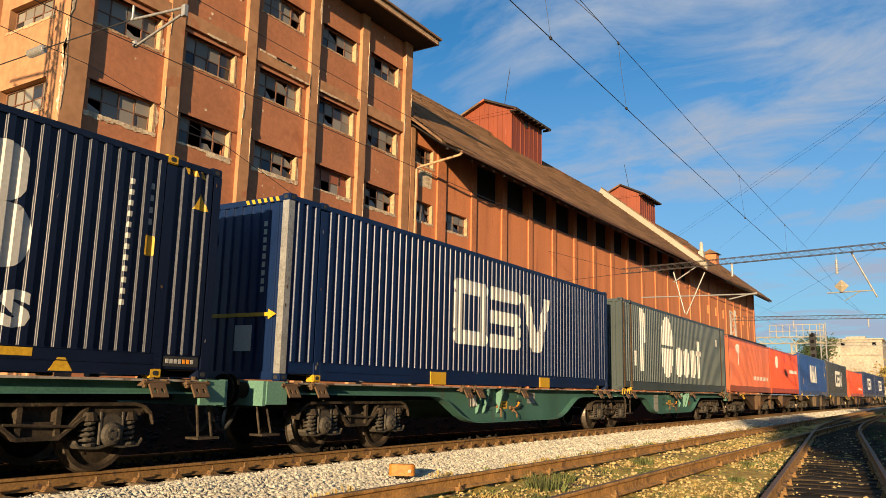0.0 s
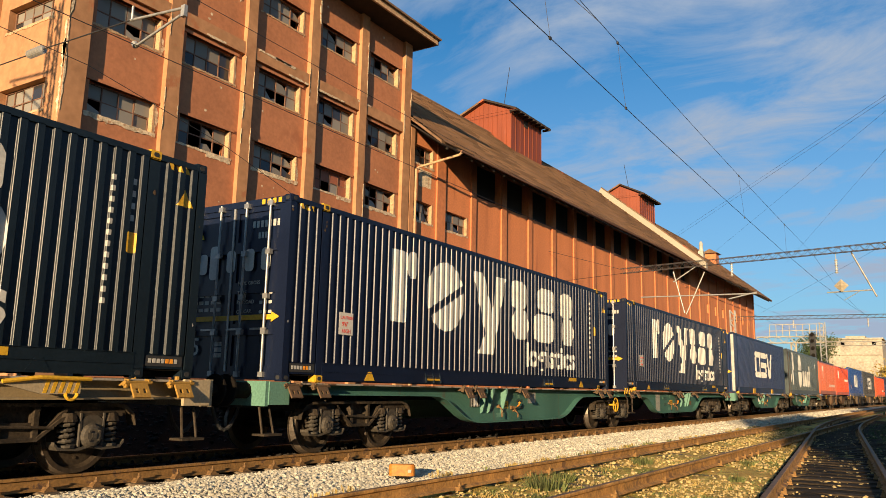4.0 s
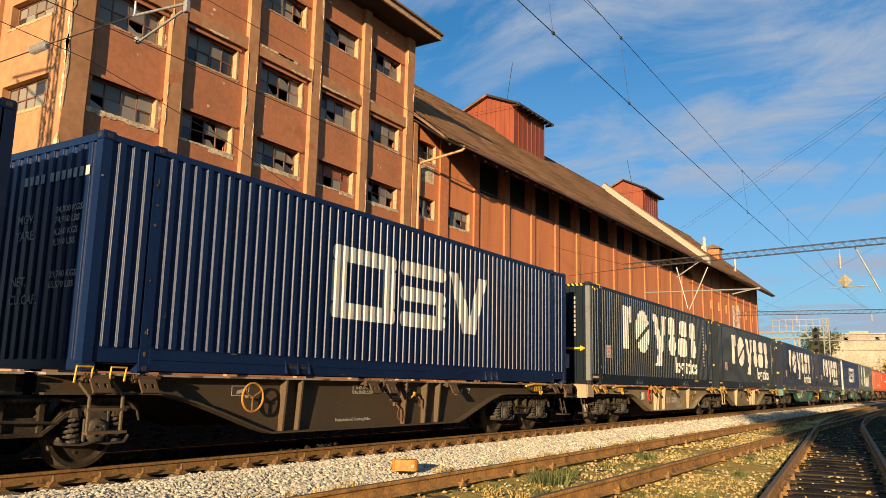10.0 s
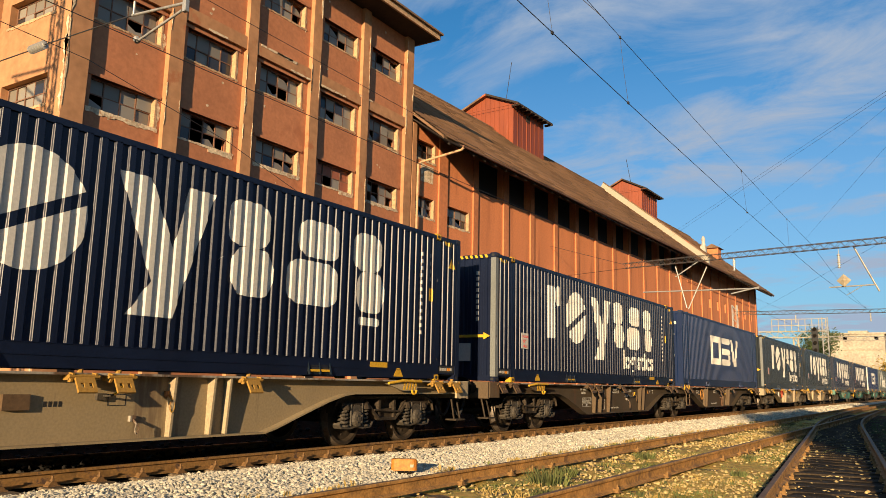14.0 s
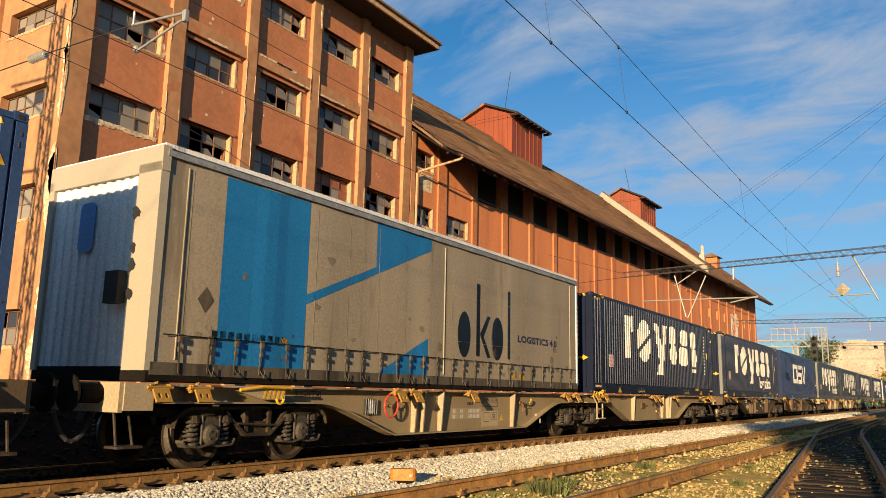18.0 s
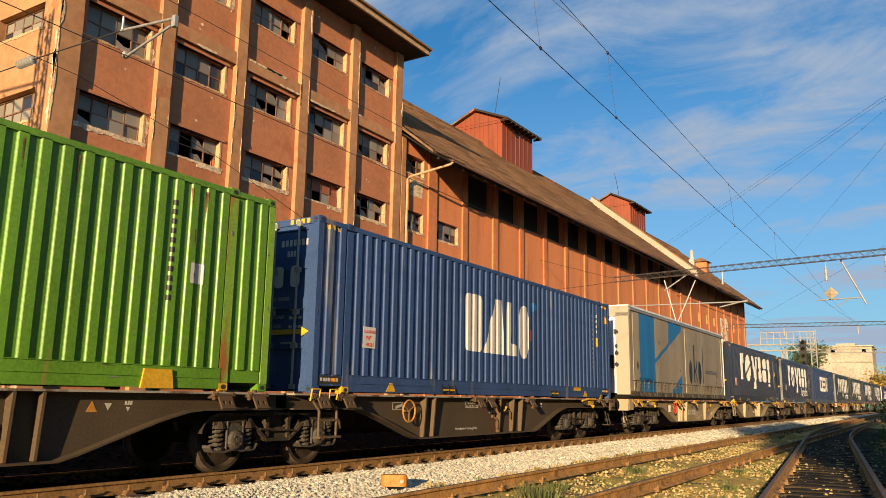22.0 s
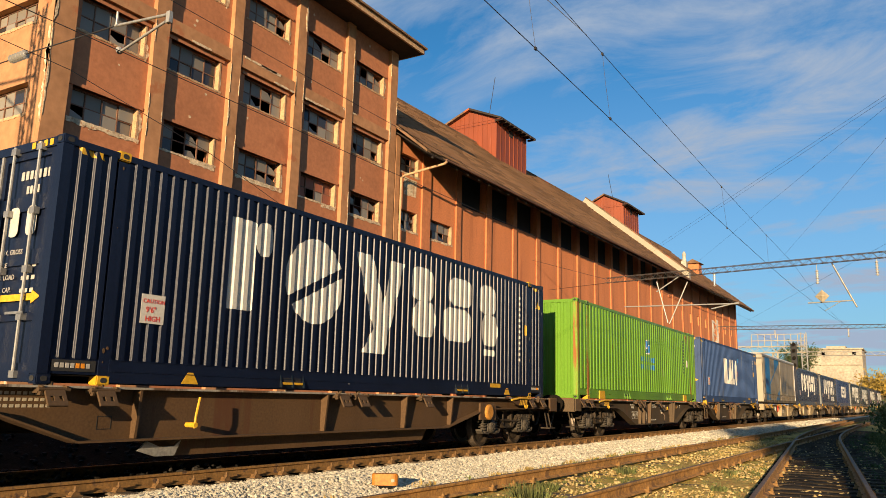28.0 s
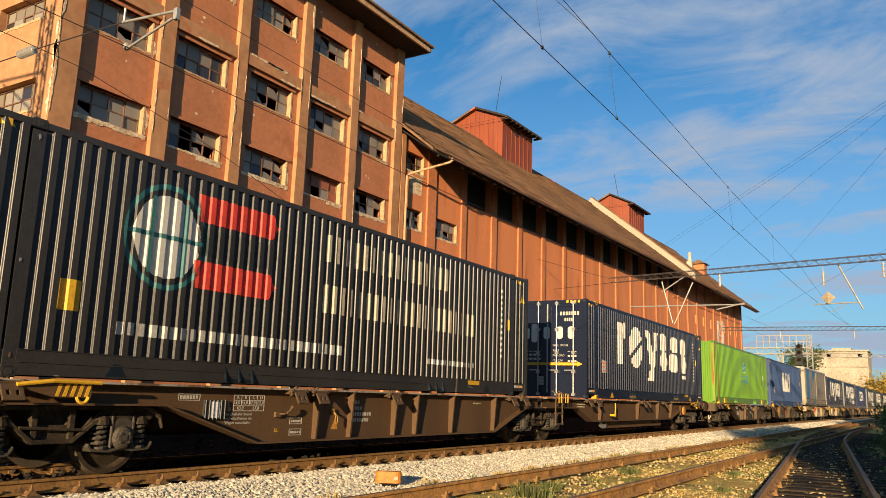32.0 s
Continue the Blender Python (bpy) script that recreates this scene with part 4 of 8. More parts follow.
        part("rafter_tail", bm, M["dark_wood"], b)
        xx += 0.95
    bm = B()
    cyl(bm, (1.3, EAVE_Y - 0.08, EAVE_Z - 0.02), (LONG * 0.7, EAVE_Y - 0.08, EAVE_Z - 0.05), 0.05, 8)
    part("gutter", bm, M["iron_frame"], b)
    # the gutter's downpipe bends back to the wall beside the mill
    bm = B()
    pts = [(1.45, EAVE_Y - 0.05, 10.92), (1.28, EAVE_Y, 10.76), (0.5, -0.12, 10.25), (0.32, -0.08, 10.1), (0.25, -0.1, 1.0)]
    for p, q in zip(pts, pts[1:]):
        cyl(bm, p, q, 0.05, 10)
    part("downpipe", bm, M["sill"], b, "pale rusted downpipe with a bent swan neck")
    # stub chimney and a roofed vent near the far end
    st_ = part("chimney", one(53.3, 53.8, 2.7, 3.2, roof_at(2.6) - 0.4, roof_at(3.3) + 0.35), M["concrete"], b)
    bm = B()
    lathe(bm, [(0.0, 0.0), (0.0, 0.22), (0.35, 0.17), (0.7, 0.2), (0.95, 0.1), (1.0, 0.0)], 12, "Z", (53.55, 2.95, roof_at(3.3) + 0.35))
    part("pot", bm, M["concrete"], st_)
    ve = part("roof_vent", one(55.4, 56.5, 2.0, 3.1, roof_at(2.0) - 0.3, roof_at(3.1) + 0.5), M["plaster_pil"], b)
    bm = B()
    prism(bm, [(1.75, roof_at(3.1) + 0.5), (2.55, roof_at(3.1) + 0.95), (3.35, roof_at(3.1) + 0.5)], 55.1, 56.8, "X")
    part("vent_roof", bm, M["tile"], ve)
    # raised fire wall across the roof
    bm = B()
    xw = 38.0
    prism(bm, [(EAVE_Y - 0.1, EAVE_Z), (EAVE_Y - 0.1, EAVE_Z + 0.58), (RIDGE_Y, RIDGE_Z + 0.75), (RIDGE_Y + 0.3, RIDGE_Z + 0.3), (RIDGE_Y, RIDGE_Z)], xw, xw + 0.4, "X")
    part("fire_wall", bm, M["cream"], b, "cream plastered fire wall above the tiles")
    bm = B()
    prism(bm, [(EAVE_Y - 0.15, EAVE_Z + 0.58), (EAVE_Y - 0.15, EAVE_Z + 0.66), (RIDGE_Y, RIDGE_Z + 0.83), (RIDGE_Y, RIDGE_Z + 0.75)], xw - 0.06, xw + 0.46, "X")
    part("coping", bm, M["tile"], b)
    for x0, x1, y0, y1, zw, zp in ((18.7, 23.1, 5.6, 9.6, 19.75, 20.6), (44.4, 48.6, 6.0, 9.6, 19.7, 20.6)):
        bm = B()
        prism(bm, [(y0, roof_at(y0) - 0.3), (y1, roof_at(y0) - 0.3), (y1, zw), ((y0 + y1) / 2, zp), (y0, zw)], x0, x1, "X")
        d = part("roof_turret", bm, M["sheet_red"], b, "red sheet-metal turret on the ridge")
        for i in range(12):
            yy = y0 + (y1 - y0) * i / 11
            top = zw + (zp - zw) * (1 - abs(2 * i / 11 - 1))
            part("seam", one(x0 - 0.03, x0, yy - 0.02, yy + 0.02, roof_at(y0) - 0.2, top - 0.02), M["sheet_red"], d)
        for i in range(8):
            xx = x0 + (x1 - x0) * i / 7
            part("seam", one(xx - 0.02, xx + 0.02, y0 - 0.03, y0, roof_at(y0) - 0.2, zw), M["sheet_red"], d)
        # flat near-black panel drawn as the shade of an opening
        part("opening", one(x0 + 1.8, x0 + 2.3, y0 - 0.04, y0 - 0.01, zw - 0.75, zw - 0.3), M["interior_shade"], d)
        for s in (-1, 1):
            ye, ym = (y0 - 0.55, (y0 + y1) / 2) if s < 0 else (y1 + 0.55, (y0 + y1) / 2)
            ze = zw - (zp - zw) / ((y1 - y0) / 2) * 0.55
            bm = B()
            prism(bm, [(ye, ze), (ym, zp + 0.0), (ym, zp + 0.14), (ye, ze + 0.14)], x0 - 0.35, x1 + 0.5, "X")
            part("turret_roof", bm, M["dark_wood"] if s < 0 else M["tile"], d)
            part("barge_board", one(x0 - 0.40, x0 - 0.36, min(ye, ym), max(ye, ym), ze, ze + 0.02), M["sheet_red"], d)
        for i in range(9):
            xx = x0 - 0.2 + (x1 - x0 + 0.5) * i / 8
            part("rafter_tail", one(xx - 0.06, xx + 0.06, y0 - 0.6, y0, zw - 0.30, zw - 0.16), M["dark_wood"], d)
        bm = B()
        cyl(bm, (x0 + 1.7, y0 + 1.6, zp - 0.2), (x0 + (2.6 if x0 < 30 else 0.4), y0 + 1.6, zp + (3.4 if x0 < 30 else 2.2)), 0.022, 6)
        part("lightning_rod", bm, M["wire"], d)


make_store()

# ---- the train ----
CL, CW = 13.716, 2.5
PITCH = 0.198
FLAT_O, SLOPE, FLAT_I, DEEP = 0.082, 0.018, 0.080, 0.028


def corr(x0, x1, pitch=PITCH):
    """Break points (x, depth) of a corrugated sheet between two posts."""
    n = max(1, round((x1 - x0) / pitch))
    k = (x1 - x0) / n
    pts = []
    for i in range(n):
        a = x0 + i * k
        r = k / PITCH
        up, down = a + FLAT_I * r, a + (FLAT_I + SLOPE + FLAT_O) * r
        # each fold is rounded by two shallower facets
        pts += [(a, DEEP), (up, DEEP), (up + 0.3 * SLOPE * r, DEEP * 0.78), (up + 0.7 * SLOPE * r, DEEP * 0.22), (up + SLOPE * r, 0.0)]
        pts += [(down, 0.0), (down + 0.3 * SLOPE * r, DEEP * 0.22), (down + 0.7 * SLOPE * r, DEEP * 0.78)]
    pts.append((x1, DEEP))
    return pts


def clip_strip(poly, a, b):
    """Cuts a polygon of (x, z) to the strip a <= x <= b."""
    for lim, sgn in ((a, 1), (b, -1)):
        out = []
        for i in range(len(poly)):
            p, q = poly[i - 1], poly[i]
            ip, iq = (p[0] - lim) * sgn >= 0, (q[0] - lim) * sgn >= 0
            if ip != iq:
                t = (lim - p[0]) / (q[0] - p[0])
                out.append((lim, p[1] + t * (q[1] - p[1])))
            if iq:
                out.append(q)
        poly = out
        if len(poly) < 3:
            return []
    return poly


def on_side(bm, poly, pts, y, lift=0.004):
    """Lays a painted polygon on the folds of the near side wall."""
    for (xa, da), (xb, db) in zip(pts, pts[1:]):
        c = clip_strip(poly, xa, xb)
        if len(c) < 3 or xb - xa < 1e-6:
            continue
        try:
            bm.faces.new([bm.verts.new((x, y - lift + da + (db - da) * (x - xa) / (xb - xa), z)) for x, z in c])
        except ValueError:
            pass


def ell(cx, cz, rx, rz, a0=0, a1=360, n=20):
    return [(cx + rx * math.cos(radians(a0 + (a1 - a0) * i / n)), cz + rz * math.sin(radians(a0 + (a1 - a0) * i / n))) for i in range(n if a1 - a0 == 360 else n + 1)]


def rr(x0, x1, z0, z1, r=0.06):
    """A rectangle with rounded corners."""
    out = []
    for cx, cz, a in ((x1 - r, z1 - r, 0), (x0 + r, z1 - r, 90), (x0 + r, z0 + r, 180), (x1 - r, z0 + r, 270)):
        out += ell(cx, cz, r, r, a, a + 90, 4)
    return out


def casting_mesh():
    bm = B()
    bx(bm, 0, 0.178, 0, 0.162, 0, 0.118)
    bmesh.ops.bevel(bm, geom=bm.edges[:], offset=0.012, segments=2, affect="EDGES")
    return mesh_of(bm, "corner_casting", M["navy"])


def hole_mesh():
    bm = B()
    # flat black plate: the hole's shade is put into its colour
    prism(bm, rr(-0.04, 0.04, -0.03, 0.03, 0.028), -0.003, 0.003)
    return mesh_of(bm, "casting_hole", M["rubber"])


HOLE = hole_mesh()
HALF = CW / 2


def corrugated(bm, pts, z0, z1, y, sgn=1):
    a = [bm.verts.new((x, y + sgn * d, z0)) for x, d in pts]
    c = [bm.verts.new((x, y + sgn * d, z1)) for x, d in pts]
    for i in range(len(pts) - 1):
        bm.faces.new((a[i], a[i + 1], c[i + 1], c[i]))


def corrugated_end(bm, pts, z0, z1, x, sgn=1):
    a = [bm.verts.new((x + sgn * d, y, z0)) for y, d in pts]
    c = [bm.verts.new((x + sgn * d, y, z1)) for y, d in pts]
    for i in range(len(pts) - 1):
        bm.faces.new((a[i], a[i + 1], c[i + 1], c[i]))


def recolour(me, material):
    m2 = me.copy()
    m2.materials.clear()
    m2.materials.append(material)
    return m2


CAST = casting_mesh()
DECK = 1.14     # underside of the containers


def container(u, body, label, length=CL, height=2.896, rails=None, door_left=False, cast_top="yellow", cast_low="yellow", post=None, inset=0.76, group="containers on the train", deck=DECK, pitch=PITCH):
    """A 45-foot pallet-wide container. Origin at its left lower end on the track axis, the near side at -y."""
    ob = thing("container", pose(u, 0, deck), label, "shipping container", group)
    MOVES.append((ob, u, deck))
    mb = M[body]
    mr = M[rails or body]
    L, H = length, height
    p0, p1 = inset, L - inset
    pts = []
    for s in (-1, 1):
        y = s * HALF
        segs = [(0.14, p0 - 0.02), (p0 + 0.16, p1 - 0.16), (p1 + 0.02, L - 0.14)]
        for k, (a, c) in enumerate(segs):
            if c - a < 0.2:
                continue
            q = corr(a, c, pitch)
            bm = B()
            corrugated(bm, q, 0.30, H - 0.10, y, -s)
            part("side_wall", bm, mb, ob)
            if s < 0:
                pts += q
        part("top_rail", one(0.16, L - 0.16, min(y, y - s * 0.07), max(y, y - s * 0.07), H - 0.11, H - 0.03), mr, ob)
        bm = B()
        ya, yb = (y - 0.002, y + 0.05) if s < 0 else (y - 0.05, y + 0.002)
        bx(bm, p0 + 0.14, p1 - 0.14, ya, yb, 0.03, 0.17)
        bx(bm, p0 + 0.14, p1 - 0.14, (y - 0.002) if s < 0 else y - 0.10, (y + 0.10) if s < 0 else y + 0.002, 0.17, 0.31)
        for z in (0.166, 0.300) if s < 0 else ():
            part("rail_lip", one(p0 + 0.16, p1 - 0.16, y - 0.012, y - 0.002, z, z + 0.010), mr, ob)
        bx(bm, 0.15, p0 + 0.02, (y + 0.02) if s < 0 else y - 0.10, (y + 0.10) if s < 0 else y - 0.02, 0.12, 0.31)
        bx(bm, p1 - 0.02, L - 0.15, (y + 0.02) if s < 0 else y - 0.10, (y + 0.10) if s < 0 else y - 0.02, 0.12, 0.31)
        part("bottom_rail", bm, mr, ob)
        for x in (0.0, L - 0.13):
            part("corner_post", one(x, x + 0.13, min(y, y - s * 0.13), max(y, y - s * 0.13), 0.115, H - 0.115), M[post] if post and x == 0 and s < 0 else mr, ob)
        if inset:
            for x in (p0, p1 - 0.16):
                bm = B()
                bx(bm, x, x + 0.16, min(y - s * 0.002, y - s * 0.07), max(y - s * 0.002, y - s * 0.07), 0.115, H - 0.14)
                part("side_post", bm, mr, ob)
    bm = B()
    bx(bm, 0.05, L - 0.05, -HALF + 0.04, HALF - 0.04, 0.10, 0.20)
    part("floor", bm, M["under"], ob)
    bm = B()
    bx(bm, 0.05, L - 0.05, -HALF + 0.05, HALF - 0.05, H - 0.07, H - 0.035)
    for i in range(int(L / 0.35)):
        bx(bm, 0.2 + i * 0.35, 0.38 + i * 0.35, -HALF + 0.15, HALF - 0.15, H - 0.035, H - 0.018)
    part("roof", bm, mb, ob)
    low = {"yellow": M["yellow"], "": mr}
    for s in (-1, 1):
        y = -HALF if s < 0 else HALF - 0.162
        for xx, ends in ((0.0, True), (L - 0.178, True), (p0 - 0.01, False), (p1 - 0.168, False)):
            if not ends and not inset:
                continue
            for zz, pick in ((0.0, low.get(cast_low, mr)), (H - 0.118, low.get(cast_top, mr))):
                mt = mr if ends else pick
                o = part("corner_casting", recolour(CAST, mt), None, ob, at=pose(xx, y - 0.004 * (s < 0), zz))
                if s < 0:
                    part("casting_hole", HOLE, None, o, at=pose(0.089, -0.002, 0.06))
                    if xx == 0.0:
                        part("casting_hole", HOLE, None, o, at=pose(-0.002, 0.08, 0.06, 0, 0, 90))
    # ends
    for x, s in ((0.0, 1), (L, -1)):
        if door_left and s > 0:
            for k in range(2):
                ya, yb = (-HALF + 0.14, -0.01) if k == 0 else (0.01, HALF - 0.14)
                n = 4
                zb, zt = 0.14, H - 0.13
                door = part("door", one(0.05, 0.09, ya, yb, zb, zt), mb, ob)
                for i in range(n + 1):
                    zc = zb + (zt - zb) * i / n
                    part("door_rail", one(0.02, 0.06, ya + 0.10, yb - 0.10, max(zb, zc - 0.09), min(zt, zc + 0.09)), mb, door)
                part("door_stile", one(0.02, 0.06, ya, ya + 0.10, zb, zt), mb, door)
                part("door_stile", one(0.02, 0.06, yb - 0.10, yb, zb, zt), mb, door)
                for f in (0.24, 0.72):
                    yr = ya + (yb - ya) * f
                    bm = B()
                    cyl(bm, (-0.03, yr, 0.06), (-0.03, yr, H - 0.06), 0.02, 8)
                    for z in (0.10, 0.75, 1.3, 2.0, H - 0.12):
                        bx(bm, -0.05, 0.02, yr - 0.05, yr + 0.05, z - 0.04, z + 0.04)
                    part("lock_rod", bm, M["steel"], door)
                    bm = B()
                    bx(bm, -0.05, -0.03, yr - 0.06, yr + 0.28, 0.78, 0.81)
                    part("door_handle", bm, M["steel"], door)
                part("gasket", one(0.0, 0.03, yb - 0.02, yb + 0.02, zb, zt), M["galv"], door)
            part("header", one(0.0, 0.12, -HALF + 0.13, HALF - 0.13, H - 0.13, H - 0.02), mr, ob)
            part("threshold", one(0.0, 0.12, -HALF + 0.13, HALF - 0.13, 0.02, 0.14), mr, ob)
        else:
            bm = B()
            corrugated_end(bm, corr(-HALF + 0.13, HALF - 0.13), 0.14, H - 0.12, x + s * 0.01, s)
            part("end_wall", bm, mb, ob)
            part("end_rail", one(min(x, x + s * 0.1), max(x, x + s * 0.1), -HALF + 0.13, HALF - 0.13, H - 0.12, H - 0.03), mr, ob)
            part("end_rail", one(min(x, x + s * 0.1), max(x, x + s * 0.1), -HALF + 0.13, HALF - 0.13, 0.02, 0.14), mr, ob)
    return ob, sorted(pts)


def mark(ob, pts, polys, material, name="marking", label=""):
    for p in polys:
        bm = B()
        on_side(bm, p, pts, -HALF)
        if len(bm.faces):
            bmesh.ops.remove_doubles(bm, verts=bm.verts, dist=1e-4)
            part(name, bm, M[material], ob, label)
        else:
            bm.free()


def fold_text(ob, pts, words, x0, x1, z0, z1, material, name="lettering"):
    """Words painted on the folds of the near side wall, fitted to a box."""
    me = text_mesh(words, 1.0, M[material], 0.0, 0.03)
    me.calc_loop_triangles()
    co = [v.co for v in me.vertices]
    lo, hi = Vector([min(c[k] for c in co) for k in range(3)]), Vector([max(c[k] for c in co) for k in range(3)])
    fx, fz = (x1 - x0) / (hi.x - lo.x), (z1 - z0) / (hi.z - lo.z)
    bm = B()
    for t in me.loop_triangles:
        on_side(bm, [(x0 + (co[i].x - lo.x) * fx, z0 + (co[i].z - lo.z) * fz) for i in t.vertices], pts, -HALF)
    bmesh.ops.remove_doubles(bm, verts=bm.verts, dist=1e-4)
    part(name, bm, M[material], ob)
    bpy.data.meshes.remove(me)


def tapes(x, z, w, h, n, gap=0.35):
    """A row or column of n small bars that stands for unreadable characters."""
    if h > w:
        return [rr(x, x + w, z - (i + 1) * h / n + h / n * gap / 2, z - i * h / n - h / n * gap / 2, 0.008) for i in range(n)]
    return [rr(x + i * w / n, x + (i + 1 - gap) * w / n, z - h, z, 0.008) for i in range(n)]


def half_disc(cx, cz, rx, rz, up, slot=0.05):
    p = ell(cx, cz, rx, rz, 0 if up else 180, 180 if up else 360, 14)
    return [(x, z + (slot if up else -slot) * 0.5) for x, z in p]


def logo_block(small=True):
    """A broad light wordmark of six elements, reduced to plain shapes."""
    out = [rr(2.69, 3.19, 1.13, 2.47, 0.03), rr(3.19, 3.56, 1.98, 2.50, 0.16)]
    # a disc in two unequal pieces with a slanting gap
    disc = ell(4.59, 1.77, 0.71, 0.70, 0, 360, 28)
    out += [[disc[(k + 2) % 28] for k in range(0, 15)], [disc[(k + 17) % 28] for k in range(0, 13)]]
    out.append([(5.65, 2.46), (6.12, 2.46), (6.52, 1.62), (6.72, 2.46), (7.17, 2.46), (6.58, 0.70), (5.90, 0.70), (6.22, 1.14)])
    for x0, x1 in ((7.40, 8.36), (10.20, 11.13)):
        out += [rr(x0 + 0.02, x1 - 0.12, 1.83, 2.50, 0.24), rr(x0 + 0.12, x1 - 0.02, 1.12, 1.83, 0.26)]
    out += [rr(8.62, 9.85, 1.12, 1.82, 0.28), rr(8.86, 9.86, 1.88, 2.48, 0.24)]
    out.append(rr(10.42, 10.98, 0.90, 1.04, 0.06))
    if small:
        out = out[:-1]
    return out


def stripes_top(ob, pts, x0, x1, H):
    mark(ob, pts, [[(x0 + i * 0.13, H - 0.19), (x0 + i * 0.13 + 0.065, H - 0.19), (x0 + i * 0.13 + 0.02, H - 0.11), (x0 + i * 0.13 - 0.045, H - 0.11)] for i in range(1, int((x1 - x0) / 0.13))], "yellow", "warning_stripe")


def fork_pockets(ob, places, lip="", key="navy_dark"):
    """Gusseted pockets in the bottom rail."""
    for x in places:
        bm = B()
        bx(bm, x, x + 0.53, -HALF - 0.012, -HALF + 0.02, 0.05, 0.09)
        for xg in (x, x + 0.255, x + 0.51):
            prism(bm, [(-HALF - 0.002, 0.05), (-HALF - 0.05, 0.05), (-HALF - 0.002, 0.24)], xg, xg + 0.02, "X")
        pk = part("fork_pocket", bm, M[key], ob)
        if lip:
            part("pocket_lip", one(x + 0.04, x + 0.49, -HALF - 0.03, -HALF - 0.014, 0.09, 0.125), M[lip], pk)
        # flat black plate drawn as the pocket's shaded mouth
        part("pocket_opening", one(x + 0.06, x + 0.47, -HALF - 0.005, -HALF - 0.003, 0.125, 0.19), M["rubber"], pk)


def wear(ob, pts, seed, n=16, L=CL, H=2.896, rust="spigot_dark"):
    """Scratches on the folds, and chipped rusty spots on the posts and rails."""
    rg = random.Random(seed)
    for k in range(n):
        x, z, l, a = rg.uniform(0.9, L - 0.9), rg.uniform(0.45, H - 0.3), rg.uniform(0.03, 0.11), rg.uniform(-1.2, 1.2)
        dx, dz, t = l * math.sin(a), l * math.cos(a), rg.uniform(0.003, 0.006)
        mark(ob, pts, [[(x, z), (x + t, z - t), (x + dx + t, z + dz), (x + dx, z + dz + t)]], "scratch", "scratch")
    for k in range(n):
        post = rg.random() < 0.7
        x = rg.choice((0.02, 0.80, L - 0.88, L - 0.11)) + rg.uniform(0, 0.06) if post else rg.uniform(1.0, L - 1.0)
        z = rg.uniform(0.14, H - 0.2) if post else rg.choice((0.29, 0.16, 0.05)) + rg.uniform(-0.02, 0.01)
        w, h = (rg.uniform(0.006, 0.022), rg.uniform(0.008, 0.04)) if post else (rg.uniform(0.02, 0.10), rg.uniform(0.004, 0.014))
        bm = B()
        prism(bm, [(x + w * rg.uniform(0.6, 1.2) * math.cos(q * 0.9), z + h * rg.uniform(0.6, 1.2) * math.sin(q * 0.9)) for q in range(7)], -HALF - 0.0055, -HALF - 0.001)
        part("rust_spot", bm, M[rust] if rg.random() < 0.6 else M["scratch"], ob)


def common_marks(ob, pts, H=2.896, L=CL, note=True, bright="yellow"):
    """Numbers, warning signs and notices that most of these boxes carry."""
    mark(ob, pts, tapes(L - 1.43, H - 0.42, 0.052, 1.65, 12, 0.5), "print_grey", "number_bar")
    mark(ob, pts, tapes(L - 1.12, H - 0.40, 0.052, 0.62, 4, 0.5), "print_grey", "number_bar")
    mark(ob, pts, [rr(L - 1.16, L - 1.02, H - 1.38, H - 1.12, 0.02)], "yellow", "notice")
    mark(ob, pts, [[(L - 0.46, H - 0.64), (L - 0.20, H - 0.64), (L - 0.33, H - 0.40)]], "yellow", "warning_sign")
    if note:
        sheet = part("notice", one(1.27, 1.63, -HALF - 0.006, -HALF - 0.002, 0.79, 1.16), M["logo_white"], ob)
    for z, words, size in () if not note else ((1.05, "CAUTION", 0.075), (0.93, "9'6\"", 0.105), (0.82, "HIGH", 0.095)):
        part("notice_text", text_mesh(words, size, M["logo_red"]), None, sheet, at=pose(1.29 if len(words) > 5 else 1.34, -HALF - 0.0085, z))
    stripes_top(ob, pts, 0.12, 0.75, H)
    stripes_top(ob, pts, L - 0.72, L - 0.12, H)
    for x in (2.0, L - 2.25):
        bm = B()
        prism(bm, [(x, 0.05), (x + 0.29, 0.05), (x + 0.19, 0.20), (x + 0.10, 0.20)], -HALF - 0.006, -HALF - 0.001)
        part("lashing_mark", bm, M[bright or "navy_dark"], ob)
    fork_pockets(ob, (3.88, L - 4.52), bright)
    for x in (0.17, L - 0.73):
        pl = part("maker_plate", one(x, x + 0.56, -HALF + 0.012, -HALF + 0.018, 0.15, 0.28), M["rubber"], ob)
        for k in range(7):
            part("print_bar", one(x + 0.04 + k * 0.066, x + 0.085 + k * 0.066, -HALF + 0.008, -HALF + 0.012, 0.19, 0.245), M["orange_mark"] if k in (4, 5) else M["print_grey"], pl)
    part("notice", one(L - 2.95, L - 2.45, -HALF - 0.006, -HALF - 0.003, 0.20, 0.29), M["yellow"], ob)


